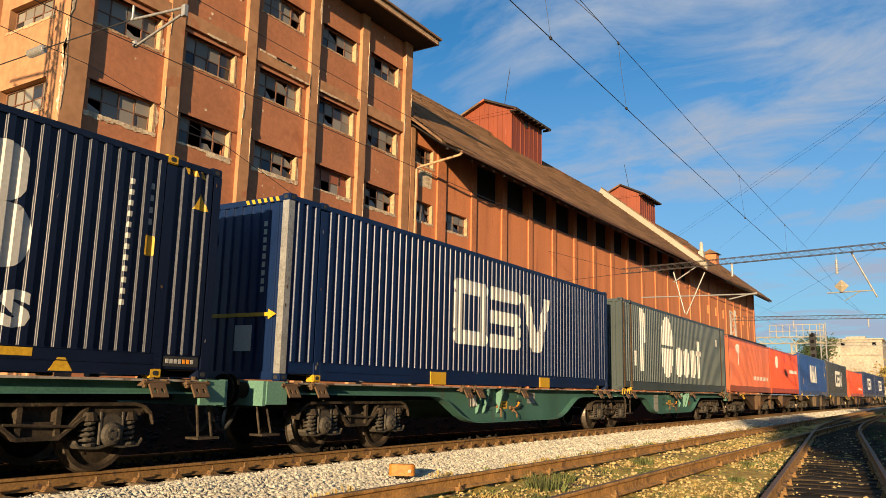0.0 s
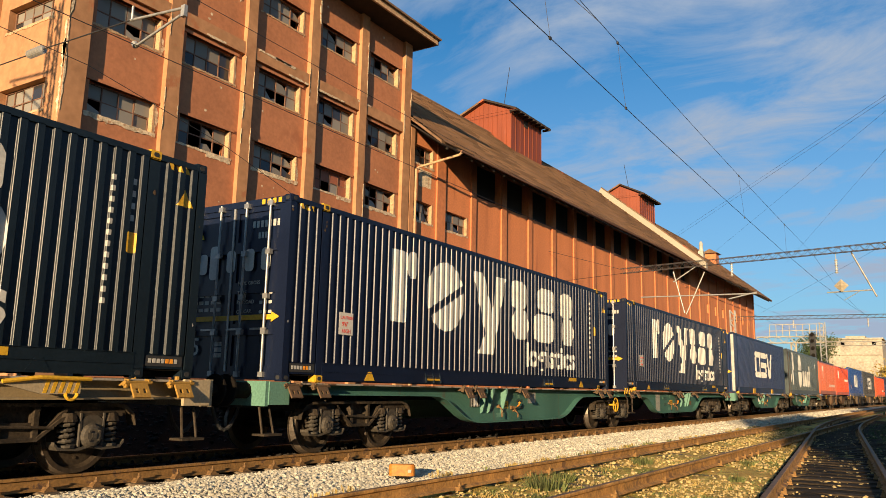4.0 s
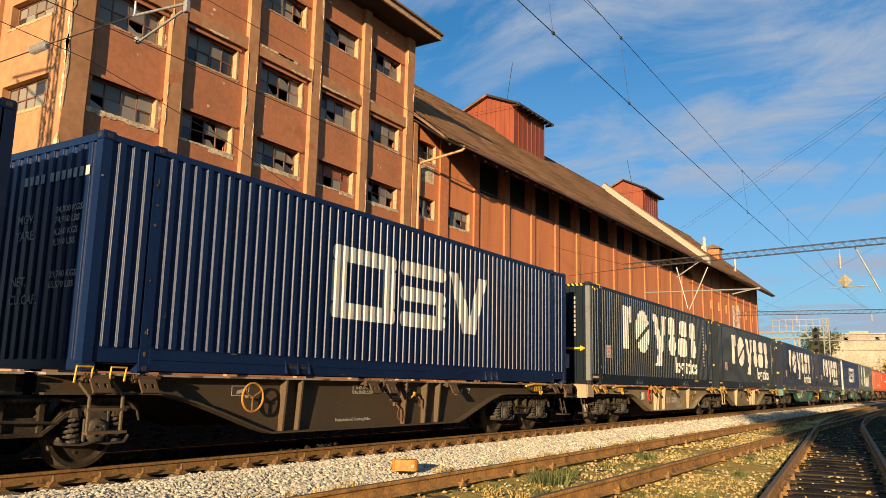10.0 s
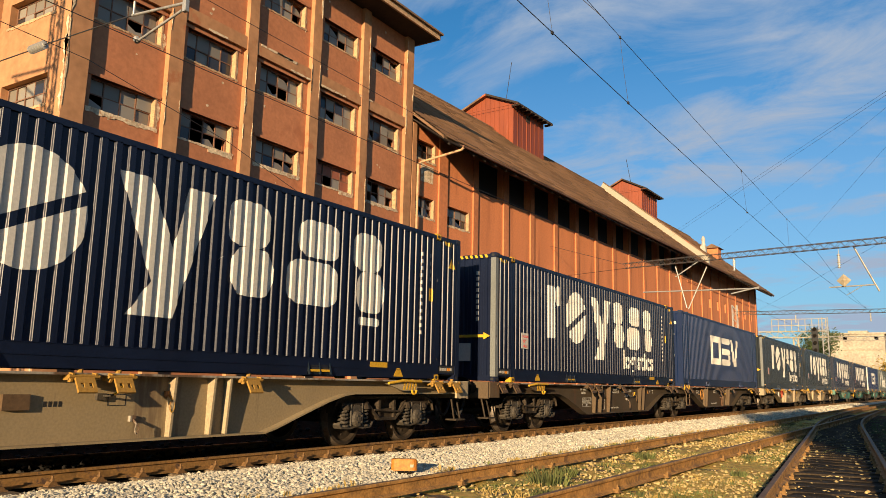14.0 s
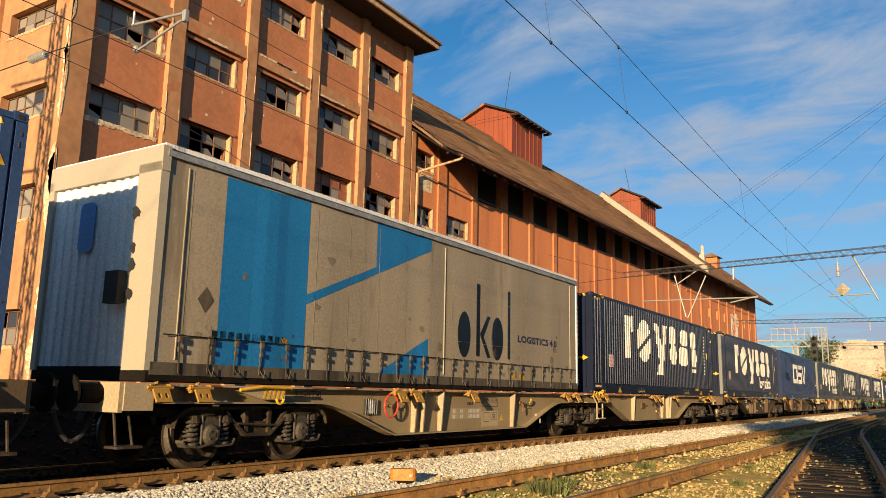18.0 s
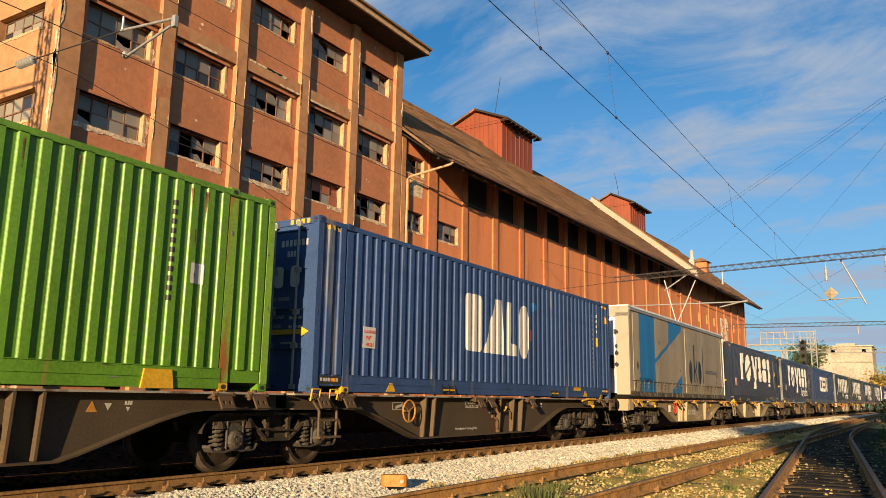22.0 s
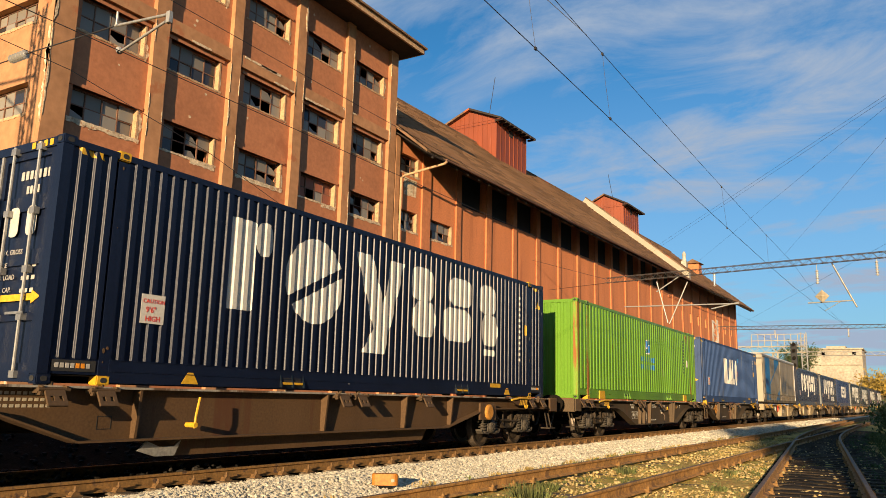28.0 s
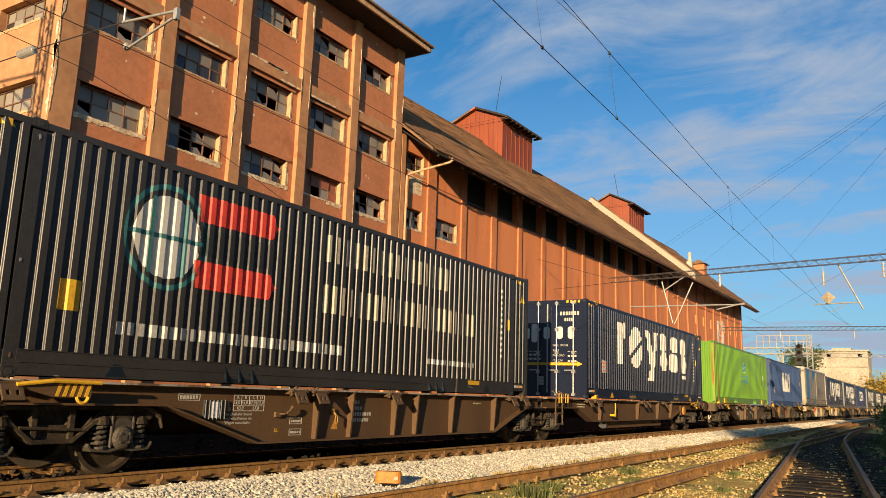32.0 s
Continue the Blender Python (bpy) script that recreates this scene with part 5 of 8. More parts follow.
def end_marks(ob, H=2.896):
    """Signs on the closed left end: arrow, triangle, stripes, notice."""
    def slab(name, poly, material, x=-0.006):
        bm = B()
        prism(bm, poly, x - 0.003, x, "X")
        part(name, bm, M[material], ob)
    slab("arrow", [(1.0, 0.98), (-0.95, 0.98), (-0.95, 0.93), (-1.12, 1.01), (-0.95, 1.09), (-0.95, 1.04), (1.0, 1.04)], "yellow")
    slab("warning_sign", [(0.55, H - 0.70), (0.31, H - 0.70), (0.43, H - 0.46)], "yellow")
    slab("notice", [(-0.25, 0.45), (-0.62, 0.45), (-0.62, 0.85), (-0.25, 0.85)], "logo_white")
    for i in range(6):
        a = -HALF + 0.2 + i * 0.13
        slab("warning_stripe", [(a, H - 0.11), (a + 0.065, H - 0.11), (a + 0.10, H - 0.04), (a + 0.035, H - 0.04)], "yellow")
    for i in range(9):
        z = H - 0.5 - i * 0.13
        slab("number_bar", [(-0.75, z), (-0.82, z), (-0.82, z + 0.085), (-0.75, z + 0.085)], "print_grey")


def door_marks(ob, H=2.896):
    def slab(name, y0, y1, z0, z1, material, x=-0.001, r=0.01):
        bm = B()
        prism(bm, rr(y0, y1, z0, z1, min(r, (y1 - y0) / 2.1, (z1 - z0) / 2.1)), x - 0.004, x, "X")
        part(name, bm, M[material], ob)
    for i, (a, w, h) in enumerate(((0.98, 0.14, 0.36), (0.78, 0.2, 0.34), (0.52, 0.2, 0.46), (0.12, 0.2, 0.36), (-0.30, 0.2, 0.36), (-0.66, 0.2, 0.36))):
        slab("logo_shape", a - w, a, 1.72 - (0.1 if i == 2 else 0), 1.72 + h, "logo_white", 0.018, 0.07)
    for r_ in range(4):
        for k in range(6):
            slab("print_bar", 0.92 - k * 0.14, 1.02 - k * 0.14, 1.10 + r_ * 0.12, 1.16 + r_ * 0.12, "print_grey", 0.045)
        for k in range(3):
            slab("print_bar", -0.92 + k * 0.1, -0.85 + k * 0.1, 1.04 + r_ * 0.15, 1.09 + r_ * 0.15, "print_grey", 0.045)
        part("door_stencil", text_mesh(("CU. CAP.", "PAYLOAD", "TARE", "MAX. GROSS")[r_], 0.085, M["print_grey"]), None, ob, at=pose(0.012, -0.18, 1.05 + r_ * 0.15, 0, 0, -90))
    for k in range(7):
        slab("number_bar", -1.0 + k * 0.09, -0.94 + k * 0.09, 2.42, 2.53, "print_grey", 0.045)
    for k in range(4):
        slab("number_bar", -0.8 + k * 0.07, -0.75 + k * 0.07, 2.24, 2.34, "print_grey", 0.045)
    part("door_stencil", text_mesh("45", 0.40, M["logo_white"]), None, ob, at=pose(0.012, 1.02, 0.40, 0, 0, -90))
    for k in range(3):
        slab("number_plate", 0.10, 0.30, 0.36 + k * 0.09, 0.43 + k * 0.09, "print_grey", 0.045, 0.01)
    bm = B()
    prism(bm, [(0.94, 2.02 + 0.30), (0.70, 2.32), (0.82, 2.54)], 0.014, 0.018, "X")
    part("warning_sign", bm, M["yellow"], ob)
    bm = B()
    prism(bm, [(1.0, 0.94), (-0.95, 0.94), (-0.95, 0.90), (-1.12, 0.98), (-0.95, 1.06), (-0.95, 1.02), (1.0, 1.02)], 0.012, 0.017, "X")
    part("arrow", bm, M["yellow"], ob)
    for i in range(4):
        slab("warning_stripe", -HALF + 0.2 + i * 0.12, -HALF + 0.27 + i * 0.12, H - 0.115, H - 0.035, "yellow", -0.001)


def weight_marks(ob):
    """Weights stencilled on the plain closed end, and the number as bars."""
    def put(words, y, z, size):
        part("end_stencil", text_mesh(words, size, M["logo_white"], 0.001, 0.015), None, ob, at=pose(0.002, y, z, 0, 0, -90))
    for y, words in ((0.45, "MGV."), (0.45, "TARE."), (0.45, "NET."), (0.45, "CU.CAP.")):
        put(words, y, {"MGV.": 1.86, "TARE.": 1.64, "NET.": 1.05, "CU.CAP.": 0.82}[words], 0.17)
    for z, words in ((1.94, "34,000 KGS"), (1.81, "74,960 LBS"), (1.66, "4,260 KGS"), (1.53, "9,390 LBS"), (1.13, "29,740 KGS"), (1.0, "65,570 LBS")):
        put(words, -0.40, z, 0.115)
    for k in range(11):
        y = 0.38 - k * 0.125 - (0.08 if k > 3 else 0)
        part("number_bar", one(-0.002, 0.002, y - 0.08, y, 2.36, 2.48), M["logo_white"], ob)


# places along the train of the left ends
PLACE = dict(r1=-6.46, A=8.61, Ge=23.57, r4=-51.74, r3=-37.13, r2=-21.75, B=-67.08, r6=-97.09, r5=-81.85, E=-127.38, C=-111.87, G=-142.10, D=-158.19, H=-175.85,
             F1=58.6, F2=73.2, F3=88.4, F4=103.2, F5=118.4)


def wordmark_box(key, body, small, door, label, dull=False, **kw):
    ob, pts = container(PLACE[key], body, label, door_left=door, cast_low="" if dull else "yellow", **kw)
    mark(ob, pts, logo_block(small), "logo_white", "logo_shape")
    if small:
        fold_text(ob, pts, "logistics", 8.2, 11.2, 0.31, 1.08, "logo_white")
    common_marks(ob, pts, bright="" if dull else "yellow")
    wear(ob, pts, len(key) * 7 + ord(key[-1]), 9)
    (door_marks if door else end_marks)(ob)
    return ob


def three_mark(ob, pts, a0, a1, b0, b1, c0, c1, z0, z1, material="logo_white"):
    """A three-element rounded mark reduced to plain slabs."""
    t = (z1 - z0) * 0.22
    polys = [rr(a0, a1, z1 - t, z1, 0.1), rr(a0, a1, z0, z0 + t, 0.1), rr(a1 - 0.36, a1 - 0.02, z0 + t, z1 - t, 0.03), rr(a0, a0 + 0.34, z0 + t, z1 - t, 0.03)]
    zm = (z0 + z1) / 2
    polys += [rr(b0, b1, z1 - t, z1, 0.1), rr(b0, b1, zm - t * 0.5, zm + t * 0.5, 0.1), rr(b0, b1, z0, z0 + t, 0.1)]
    polys.append(rr(b1 - 0.34, b1, z0 + t, zm - t * 0.5, 0.03))
    polys += [[(c0, z1), (c0 + 0.36, z1), (c0 + 0.82, z0 + 0.36), (c0 + 0.82, z0), (c0 + 0.52, z0)], [(c1 - 0.36, z1), (c1, z1), (c0 + 1.06, z0), (c0 + 0.82, z0), (c0 + 0.82, z0 + 0.36)]]
    mark(ob, pts, polys, material, "logo_shape")


def box_load():
    wordmark_box("r1", "navy", True, True, "dark navy container with a big white wordmark, closed doors")
    wordmark_box("r2", "navy", True, True, "dark navy container with a big white wordmark on a green wagon")
    wordmark_box("r3", "navy_dark", True, True, "blue-black container with white wordmark on a beige wagon", dull=True)
    wordmark_box("r4", "navy_dark", True, False, "blue-black container with white wordmark and a grey end post", dull=True, post="post_grey")
    wordmark_box("r5", "navy", True, False, "dark navy container with white wordmark and a grey end post", post="post_grey")
    wordmark_box("r6", "navy", False, False, "dark navy container with a white wordmark, no small line")
    wordmark_box("D", "navy", False, True, "dark navy container with white wordmark and steel lock rods")
    # blue boxes with the slanted three-part mark
    for key, body, abc, z1, z0, door in (("A", "slate_blue", (4.96, 6.36, 6.45, 7.95, 8.05, 9.63), 2.22, 0.86, False), ("B", "slate_blue", (4.3, 6.05, 6.2, 7.75, 7.9, 9.44), 2.2, 0.98, False), ("F2", "charcoal", (4.96, 6.36, 6.45, 7.95, 8.05, 9.63), 2.22, 0.86, False), ("F4", "slate_blue", (4.96, 6.36, 6.45, 7.95, 8.05, 9.63), 2.22, 0.86, False)):
        ob, pts = container(PLACE[key], body, "dark blue corrugated container with a broad white mark", door_left=door, post="galv" if key == "A" else None, cast_top="", cast_low="yellow" if key == "A" else "")
        three_mark(ob, pts, *abc, z0, z1)
        if key in "AB":
            mark(ob, pts, tapes(CL - 1.3, 2.5, 0.06, 1.1, 10, 0.42), "print_grey", "number_bar")
            for xx in (4.1, 9.0) if key == "A" else ():
                part("lashing_plate", one(xx, xx + 0.55, -HALF - 0.02, -HALF, 0.02, 0.26), M["yellow"], ob)
            end_marks(ob) if key == "A" else weight_marks(ob)
            wear(ob, pts, ord(key), 26)
            if key == "B":
                fork_pockets(ob, (3.3, 9.4), "", "slate_blue")
    # grey box with a tall white mark
    ob, pts = container(PLACE["Ge"], "grey_box", "weathered grey container with rusty posts and tall white mark", rails="grey_box", cast_top="")
    mark(ob, pts, [half_disc(4.75, 1.62, 0.75, 1.05, True), half_disc(4.75, 1.56, 0.75, 1.05, False), rr(5.85, 6.65, 0.55, 1.65, 0.3), rr(6.85, 7.6, 0.55, 1.65, 0.3), rr(7.8, 8.55, 0.55, 1.65, 0.25), rr(8.85, 9.15, 0.55, 2.05, 0.08), rr(8.7, 9.45, 1.45, 1.65, 0.05),
                   rr(1.75, 2.05, 0.65, 2.72, 0.05), rr(2.1, 2.3, 1.6, 2.6, 0.05), rr(1.2, 1.4, 0.8, 1.3, 0.03), rr(12.0, 12.25, 2.0, 2.3, 0.03)], "logo_white", "logo_shape")
    for xx in (0.1, 0.75, CL - 0.9):
        part("rust_streak", one(xx, xx + 0.12, -HALF - 0.008, -HALF - 0.005, 0.12, 2.75), M["rust_iron"], ob)
    # two blue boxes with a white block mark
    for key in ("E", "F1"):
        ob, pts = container(PLACE[key], "balo_blue" if key == "E" else "royal", "mid-blue corrugated container with white block mark", door_left=True, cast_top="", pitch=0.278)
        x = 4.85
        mark(ob, pts, [rr(x, x + 0.7, 0.95, 2.2, 0.12), [(x + 0.8, 0.95), (x + 1.35, 2.2), (x + 1.7, 2.2), (x + 1.75, 0.95)], [(x + 1.85, 0.95), (x + 1.95, 2.2), (x + 2.2, 2.2), (x + 2.1, 1.25), (x + 2.5, 1.2), (x + 2.5, 0.95)], rr(x + 2.55, x + 3.1, 0.92, 2.2, 0.25)], "logo_white", "logo_shape")
        mark(ob, pts, [rr(x + 3.2, x + 3.42, 2.1, 2.34, 0.08), rr(x + 3.45, x + 3.62, 2.15, 2.3, 0.04)], "logo_blue", "logo_accent")
        mark(ob, pts, [rr(x + 3.18, x + 3.3, 1.35, 1.65, 0.04)], "logo_red", "logo_accent")
        common_marks(ob, pts)
        door_marks(ob)
        wear(ob, pts, ord(key[0]), 20)
    # green box
    ob, pts = container(PLACE["G"], "green", "bright green corrugated container with rusty posts and round emblem", cast_top="", post="green", pitch=0.272)
    x = 6.84
    mark(ob, pts, [ell(x, 1.90, 0.36, 0.27)], "logo_white", "logo_shape")
    bm = B()
    for p in (ell(x - 0.15, 2.0, 0.14, 0.12), ell(x + 0.16, 1.83, 0.14, 0.13)):
        on_side(bm, p, pts, -HALF, 0.007)
    part("logo_shape", bm, M["logo_blue"], ob)
    bm = B()
    for p in (ell(x - 0.13, 1.76, 0.12, 0.08), ell(x + 0.14, 2.06, 0.13, 0.08)):
        on_side(bm, p, pts, -HALF, 0.007)
    part("logo_shape", bm, M["logo_green"], ob)
    for r_, n in ((1.36, 7), (1.09, 7)):
        mark(ob, pts, [rr(x - 0.84 + i * 0.25, x - 0.84 + i * 0.25 + 0.17, r_, r_ + 0.19, 0.04) for i in range(n)], "logo_blue", "logo_shape")
    mark(ob, pts, tapes(11.82, 2.52, 0.06, 1.4, 11, 0.42), "logo_black", "number_bar")
    mark(ob, pts, [rr(12.17, 12.4, 1.42, 1.70, 0.02)], "logo_white", "notice")
    for ch in ob.children:
        if ch.name.startswith(("corner_post", "side_post")):
            ch.data.materials[0] = M["green_post"]
    rs = random.Random(31)
    for k in range(26):
        xx, zz = rs.uniform(0.9, CL - 0.9), rs.choice((2.72, 2.72, rs.uniform(0.6, 2.4)))
        mark(ob, pts, [[(xx, zz), (xx + rs.uniform(0.02, 0.05), zz), (xx + 0.02, zz - rs.uniform(0.1, 0.5)), (xx + 0.008, zz - 0.1)]], "rust_iron", "rust_streak")
    for xx in (1.7, CL - 2.2):
        bm = B()
        prism(bm, [(xx, 0.02), (xx + 0.5, 0.02), (xx + 0.46, 0.26), (xx + 0.04, 0.26)], -HALF - 0.03, -HALF - 0.003)
        part("lashing_plate", bm, M["yellow"], ob, "yellow worn lashing plate")
    mark(ob, pts, [rr(0.55 + 8.1, 0.63 + 8.2, 0.9, 1.2, 0.03)], "print_grey", "scuff")
    wear(ob, pts, 5, 16)
    fork_pockets(ob, (4.1, CL - 4.6), "", "green")
    # charcoal box with round emblem and red bars
    ob, pts = container(PLACE["H"], "charcoal", "grimy charcoal-blue container with round emblem and red bars", rails="charcoal", cast_low="", cast_top="")
    cx, cz = 2.72, 1.88
    ring = [ell(cx, cz, 0.68, 0.70, a, a + 30, 4) + ell(cx, cz, 0.61, 0.63, a, a + 30, 4)[::-1] for a in range(0, 360, 30)]
    mark(ob, pts, ring, "logo_green", "logo_shape")
    mark(ob, pts, [ell(cx, cz, 0.54, 0.55)], "logo_white", "logo_shape")
    bm = B()
    for p in ([(cx - 0.62, cz - 0.03), (cx + 0.62, cz - 0.03), (cx + 0.62, cz + 0.03), (cx - 0.62, cz + 0.03)], rr(cx - 0.30, cx - 0.24, cz - 0.5, cz + 0.5, 0.02), rr(cx + 0.24, cx + 0.30, cz - 0.5, cz + 0.5, 0.02)):
        on_side(bm, p, pts, -HALF, 0.007)
    part("logo_shape", bm, M["logo_green"], ob)
    for k, m_ in ((0, "logo_red"), (1, "logo_black"), (2, "logo_red")):
        z = 2.58 - k * 0.46
        mark(ob, pts, [[(cx + 0.46, z), (cx + 1.9, z), (cx + 2.06, z - 0.18), (cx + 1.9, z - 0.38), (cx + 0.5, z - 0.38)]], m_, "logo_shape")
    mark(ob, pts, tapes(5.92, 2.54, 4.05, 0.46, 16, 0.6), "logo_cream", "logo_shape")
    mark(ob, pts, tapes(5.9, 1.70, 5.2, 0.47, 22, 0.6), "logo_cream", "logo_shape")
    mark(ob, pts, tapes(2.08, 0.72, 4.4, 0.16, 27, 0.3), "print_grey", "print_bar")
    mark(ob, pts, tapes(9.13, 0.66, 1.95, 0.10, 12, 0.3), "print_grey", "print_bar")
    mark(ob, pts, [rr(1.29, 1.58, 0.78, 1.14, 0.02)], "yellow", "notice")
    common_marks(ob, pts, note=False, bright="")
    wear(ob, pts, 8, 22)
    # red boxes
    ob, pts = container(37.9, "pale_red", "faded red ribbed bulk container with black top", length=10.0, height=2.6, inset=0.0, cast_top="", deck=1.2)
    mark(ob, pts, [rr(1.6, 2.4, 1.9, 2.3, 0.15), rr(1.9, 2.1, 1.3, 1.9, 0.05)] + tapes(5.4, 0.85, 4.0, 0.2, 10), "logo_white", "logo_shape")
    part("roof_hatch", one(0.3, 9.7, -1.2, 1.2, 2.6, 2.68), M["logo_black"], ob)
    ob, pts = container(48.2, "red_box", "bright red bulk container with white lettering bars", length=9.7, height=2.6, inset=0.0, cast_top="", deck=1.2)
    mark(ob, pts, [rr(1.6, 2.3, 1.5, 2.2, 0.2)] + tapes(6.4, 1.5, 2.8, 0.2, 7), "logo_white", "logo_shape")
    ob, pts = container(PLACE["F3"], "red_box", "bright red container far down the train", cast_top="", height=2.6)
    mark(ob, pts, tapes(9.0, 0.9, 3.5, 0.2, 8), "logo_white", "logo_shape")
    ob, pts = container(PLACE["F5"], "slate_blue", "dark blue container far down the train", cast_top="")
    three_mark(ob, pts, 4.96, 6.36, 6.45, 7.95, 8.05, 9.63, 0.86, 2.22)


def curtain_box():
    """The beige curtain-sided swap body with blue shapes."""
    paint("grime", (0.17, 0.14, 0.10), (0.26, 0.22, 0.16), 0.52, 0.8)
    paint("crease", (0.33, 0.28, 0.205), (0.26, 0.215, 0.15), 0.52, 0.6)
    paint("strap", (0.085, 0.07, 0.05), (0.04, 0.032, 0.024), 0.52, 0.7)
    paint("tarp_seam", (0.33, 0.28, 0.205), (0.19, 0.16, 0.115), 0.58, 0.55)
    L, H = CL, 3.12
    ob = thing("curtain_side_container", pose(PLACE["C"], 0, DECK), "dirty beige curtain-sided container with blue angular shapes, cream end", "shipping container", "containers on the train")
    MOVES.append((ob, PLACE["C"], DECK))
    part("floor", one(0, L, -HALF, HALF, 0.02, 0.20), M["under"], ob)
    part("side_rail", one(0.05, L - 0.05, -HALF - 0.01, -HALF + 0.08, 0.10, 0.26), M["strap"], ob)
    bm = B()
    n = 60
    rng = random.Random(3)
    wav = [(0.12 + (L - 0.24) * i / n, 0.006 * math.sin(i * 1.3) + rng.uniform(-0.004, 0.0028)) for i in range(n + 1)]
    for s in (-1, 1):
        bm = B()
        a = []
        for j in range(9):
            z = 0.22 + (H - 0.42) * j / 8
            a.append([bm.verts.new((x, s * (HALF - 0.01) + d, z)) for x, d in wav])
        for j in range(8):
            for i in range(n):
                bm.faces.new((a[j][i], a[j][i + 1], a[j + 1][i + 1], a[j + 1][i]))
        part("curtain", bm, M["tarp"], ob, smooth=True)
    pts = [(x, 0.01 + d) for x, d in wav]
    mark(ob, pts, [[(1.09, 0.24), (2.84, 0.24), (2.84, 2.9), (1.09, 2.9)], [(4.62, 2.92), (6.38, 2.92), (6.38, 2.70), (2.84, 1.27), (2.84, 1.42), (4.62, 2.12)], [(4.70, 0.24), (6.32, 0.97), (6.32, 0.24)]], "tarp_blue", "blue_shape")
    k = 7.42
    mark(ob, pts, [ell(k + 0.27, 1.15, 0.27, 0.48), rr(k + 0.78, k + 0.92, 0.72, 2.28, 0.03), [(k + 0.92, 1.2), (k + 1.25, 1.62), (k + 1.38, 1.60), (k + 1.08, 1.15), (k + 1.4, 0.72), (k + 1.25, 0.70)], ell(k + 1.72, 1.15, 0.27, 0.48), rr(k + 2.2, k + 2.33, 0.72, 2.28, 0.03)], "navy_dark", "logo_shape")
    fold_text(ob, pts, "LOGISTICS 4.0", 10.15, 12.35, 1.14, 1.31, "slate_blue")
    mark(ob, pts, tapes(1.0, 0.72, 1.5, 0.10, 10, 0.3), "navy_dark", "number_bar")
    mark(ob, pts, [[(0.72, 1.12), (0.86, 0.94), (1.0, 1.12), (0.86, 1.30)]], "strap", "notice")
    for x in (0.42, 6.9, 13.2):
        part("curtain_seam", one(x, x + 0.012, -HALF - 0.004 + 0.0, -HALF + 0.02, 0.3, 2.85), M["tarp_seam"], ob)
    rs2 = random.Random(41)
    for k in range(40):
        xx, zz, rx = rs2.uniform(0.6, 13.0), rs2.uniform(0.3, 0.85) if k < 30 else rs2.uniform(1.0, 2.2), rs2.uniform(0.04, 0.16)
        mark(ob, pts, [[(xx + rx * rs2.uniform(0.6, 1.1) * math.cos(q * 0.7), zz + rx * 0.8 * rs2.uniform(0.5, 1.1) * math.sin(q * 0.7)) for q in range(9)]], "yellow" if k < 4 else "grime", "stain")
    bm = B()
    bx(bm, 0, L, -HALF - 0.03, HALF + 0.03, H - 0.24, H - 0.06)
    bmesh.ops.bevel(bm, geom=bm.edges[:], offset=0.05, segments=2, affect="EDGES")
    part("top_rail", bm, M["galv"], ob)
    part("roof", one(0.02, L - 0.02, -HALF, HALF, H - 0.08, H - 0.02), M["white_panel"], ob)
    bm = B()
    corrugated_end(bm, corr(-HALF + 0.45, HALF - 0.1), 0.2, H - 0.35, 0.02, 1)
    part("end_wall", bm, M["white_panel"], ob)
    for y0, y1, z0, z1 in ((-HALF - 0.01, -HALF + 0.45, 0.15, H - 0.28), (HALF - 0.12, HALF, 0.15, H - 0.28), (-HALF - 0.02, HALF, H - 0.40, H - 0.06)):
        part("end_frame", one(-0.03, 0.10, y0, y1, z0, z1), M["cream"], ob)
    rs = random.Random(77)
    for z in (1.12, 1.5, 1.72, 2.2):
        bm = B()
        r0 = rs.uniform(0.04, 0.10)
        prism(bm, [(-HALF + 0.43 + rs.uniform(0.5, 1.0) * r0 * math.cos(k * 0.63), z + rs.uniform(0.6, 1.3) * r0 * math.sin(k * 0.63)) for k in range(10)], -0.038, -0.031, "X")
        part("black_smear", bm, M["logo_black"], ob)
    part("far_end", one(L - 0.08, L, -HALF, HALF, 0.2, H - 0.1), M["white_panel"], ob)
    part("cabinet", one(-0.16, -0.03, -HALF + 0.5, -HALF + 0.78, 1.0, 1.42), M["rubber"], ob)
    bm = B()
    prism(bm, rr(0.1, 0.45, 1.75, 2.45, 0.1), -0.012, -0.004, "X")
    part("logo_shape", bm, M["logo_blue"], ob)
    # pale creases where the sheet was folded and welded
    for i in range(16):
        x = 0.5 + i * 0.84
        mark(ob, pts, [[(x, 0.66), (x + 0.018, 0.66), (x + 0.018, 2.84), (x, 2.84)]] if not (1.0 < x < 2.86) else [], "crease", "crease")
    for z in (0.98, 1.45, 1.92, 2.38):
        mark(ob, pts, [[(2.88, z), (4.55, z), (4.55, z + 0.012), (2.88, z + 0.012)], [(6.5, z), (13.4, z), (13.4, z + 0.012), (6.5, z + 0.012)]] if z != 1.45 else [], "crease", "crease")
    rs3 = random.Random(19)
    x = 0.45
    while x < L - 0.3:
        w, lean = rs3.uniform(0.016, 0.024), rs3.uniform(-0.03, 0.03)
        bm = B()
        prism(bm, [(x, 0.52), (x + w, 0.52), (x + w + lean, 0.14 - rs3.uniform(0, 0.05)), (x + lean, 0.14)], -HALF - 0.03, -HALF - 0.018)
        bx(bm, x - 0.018, x + w + 0.018, -HALF - 0.055, -HALF - 0.015, 0.52, 0.60)
        bx(bm, x - 0.012, x + w + 0.012, -HALF - 0.05, -HALF - 0.015, 0.40, 0.46)
        cyl(bm, (x - 0.03, -HALF - 0.04, 0.62), (x + w + 0.03, -HALF - 0.04, 0.62), 0.012, 6)
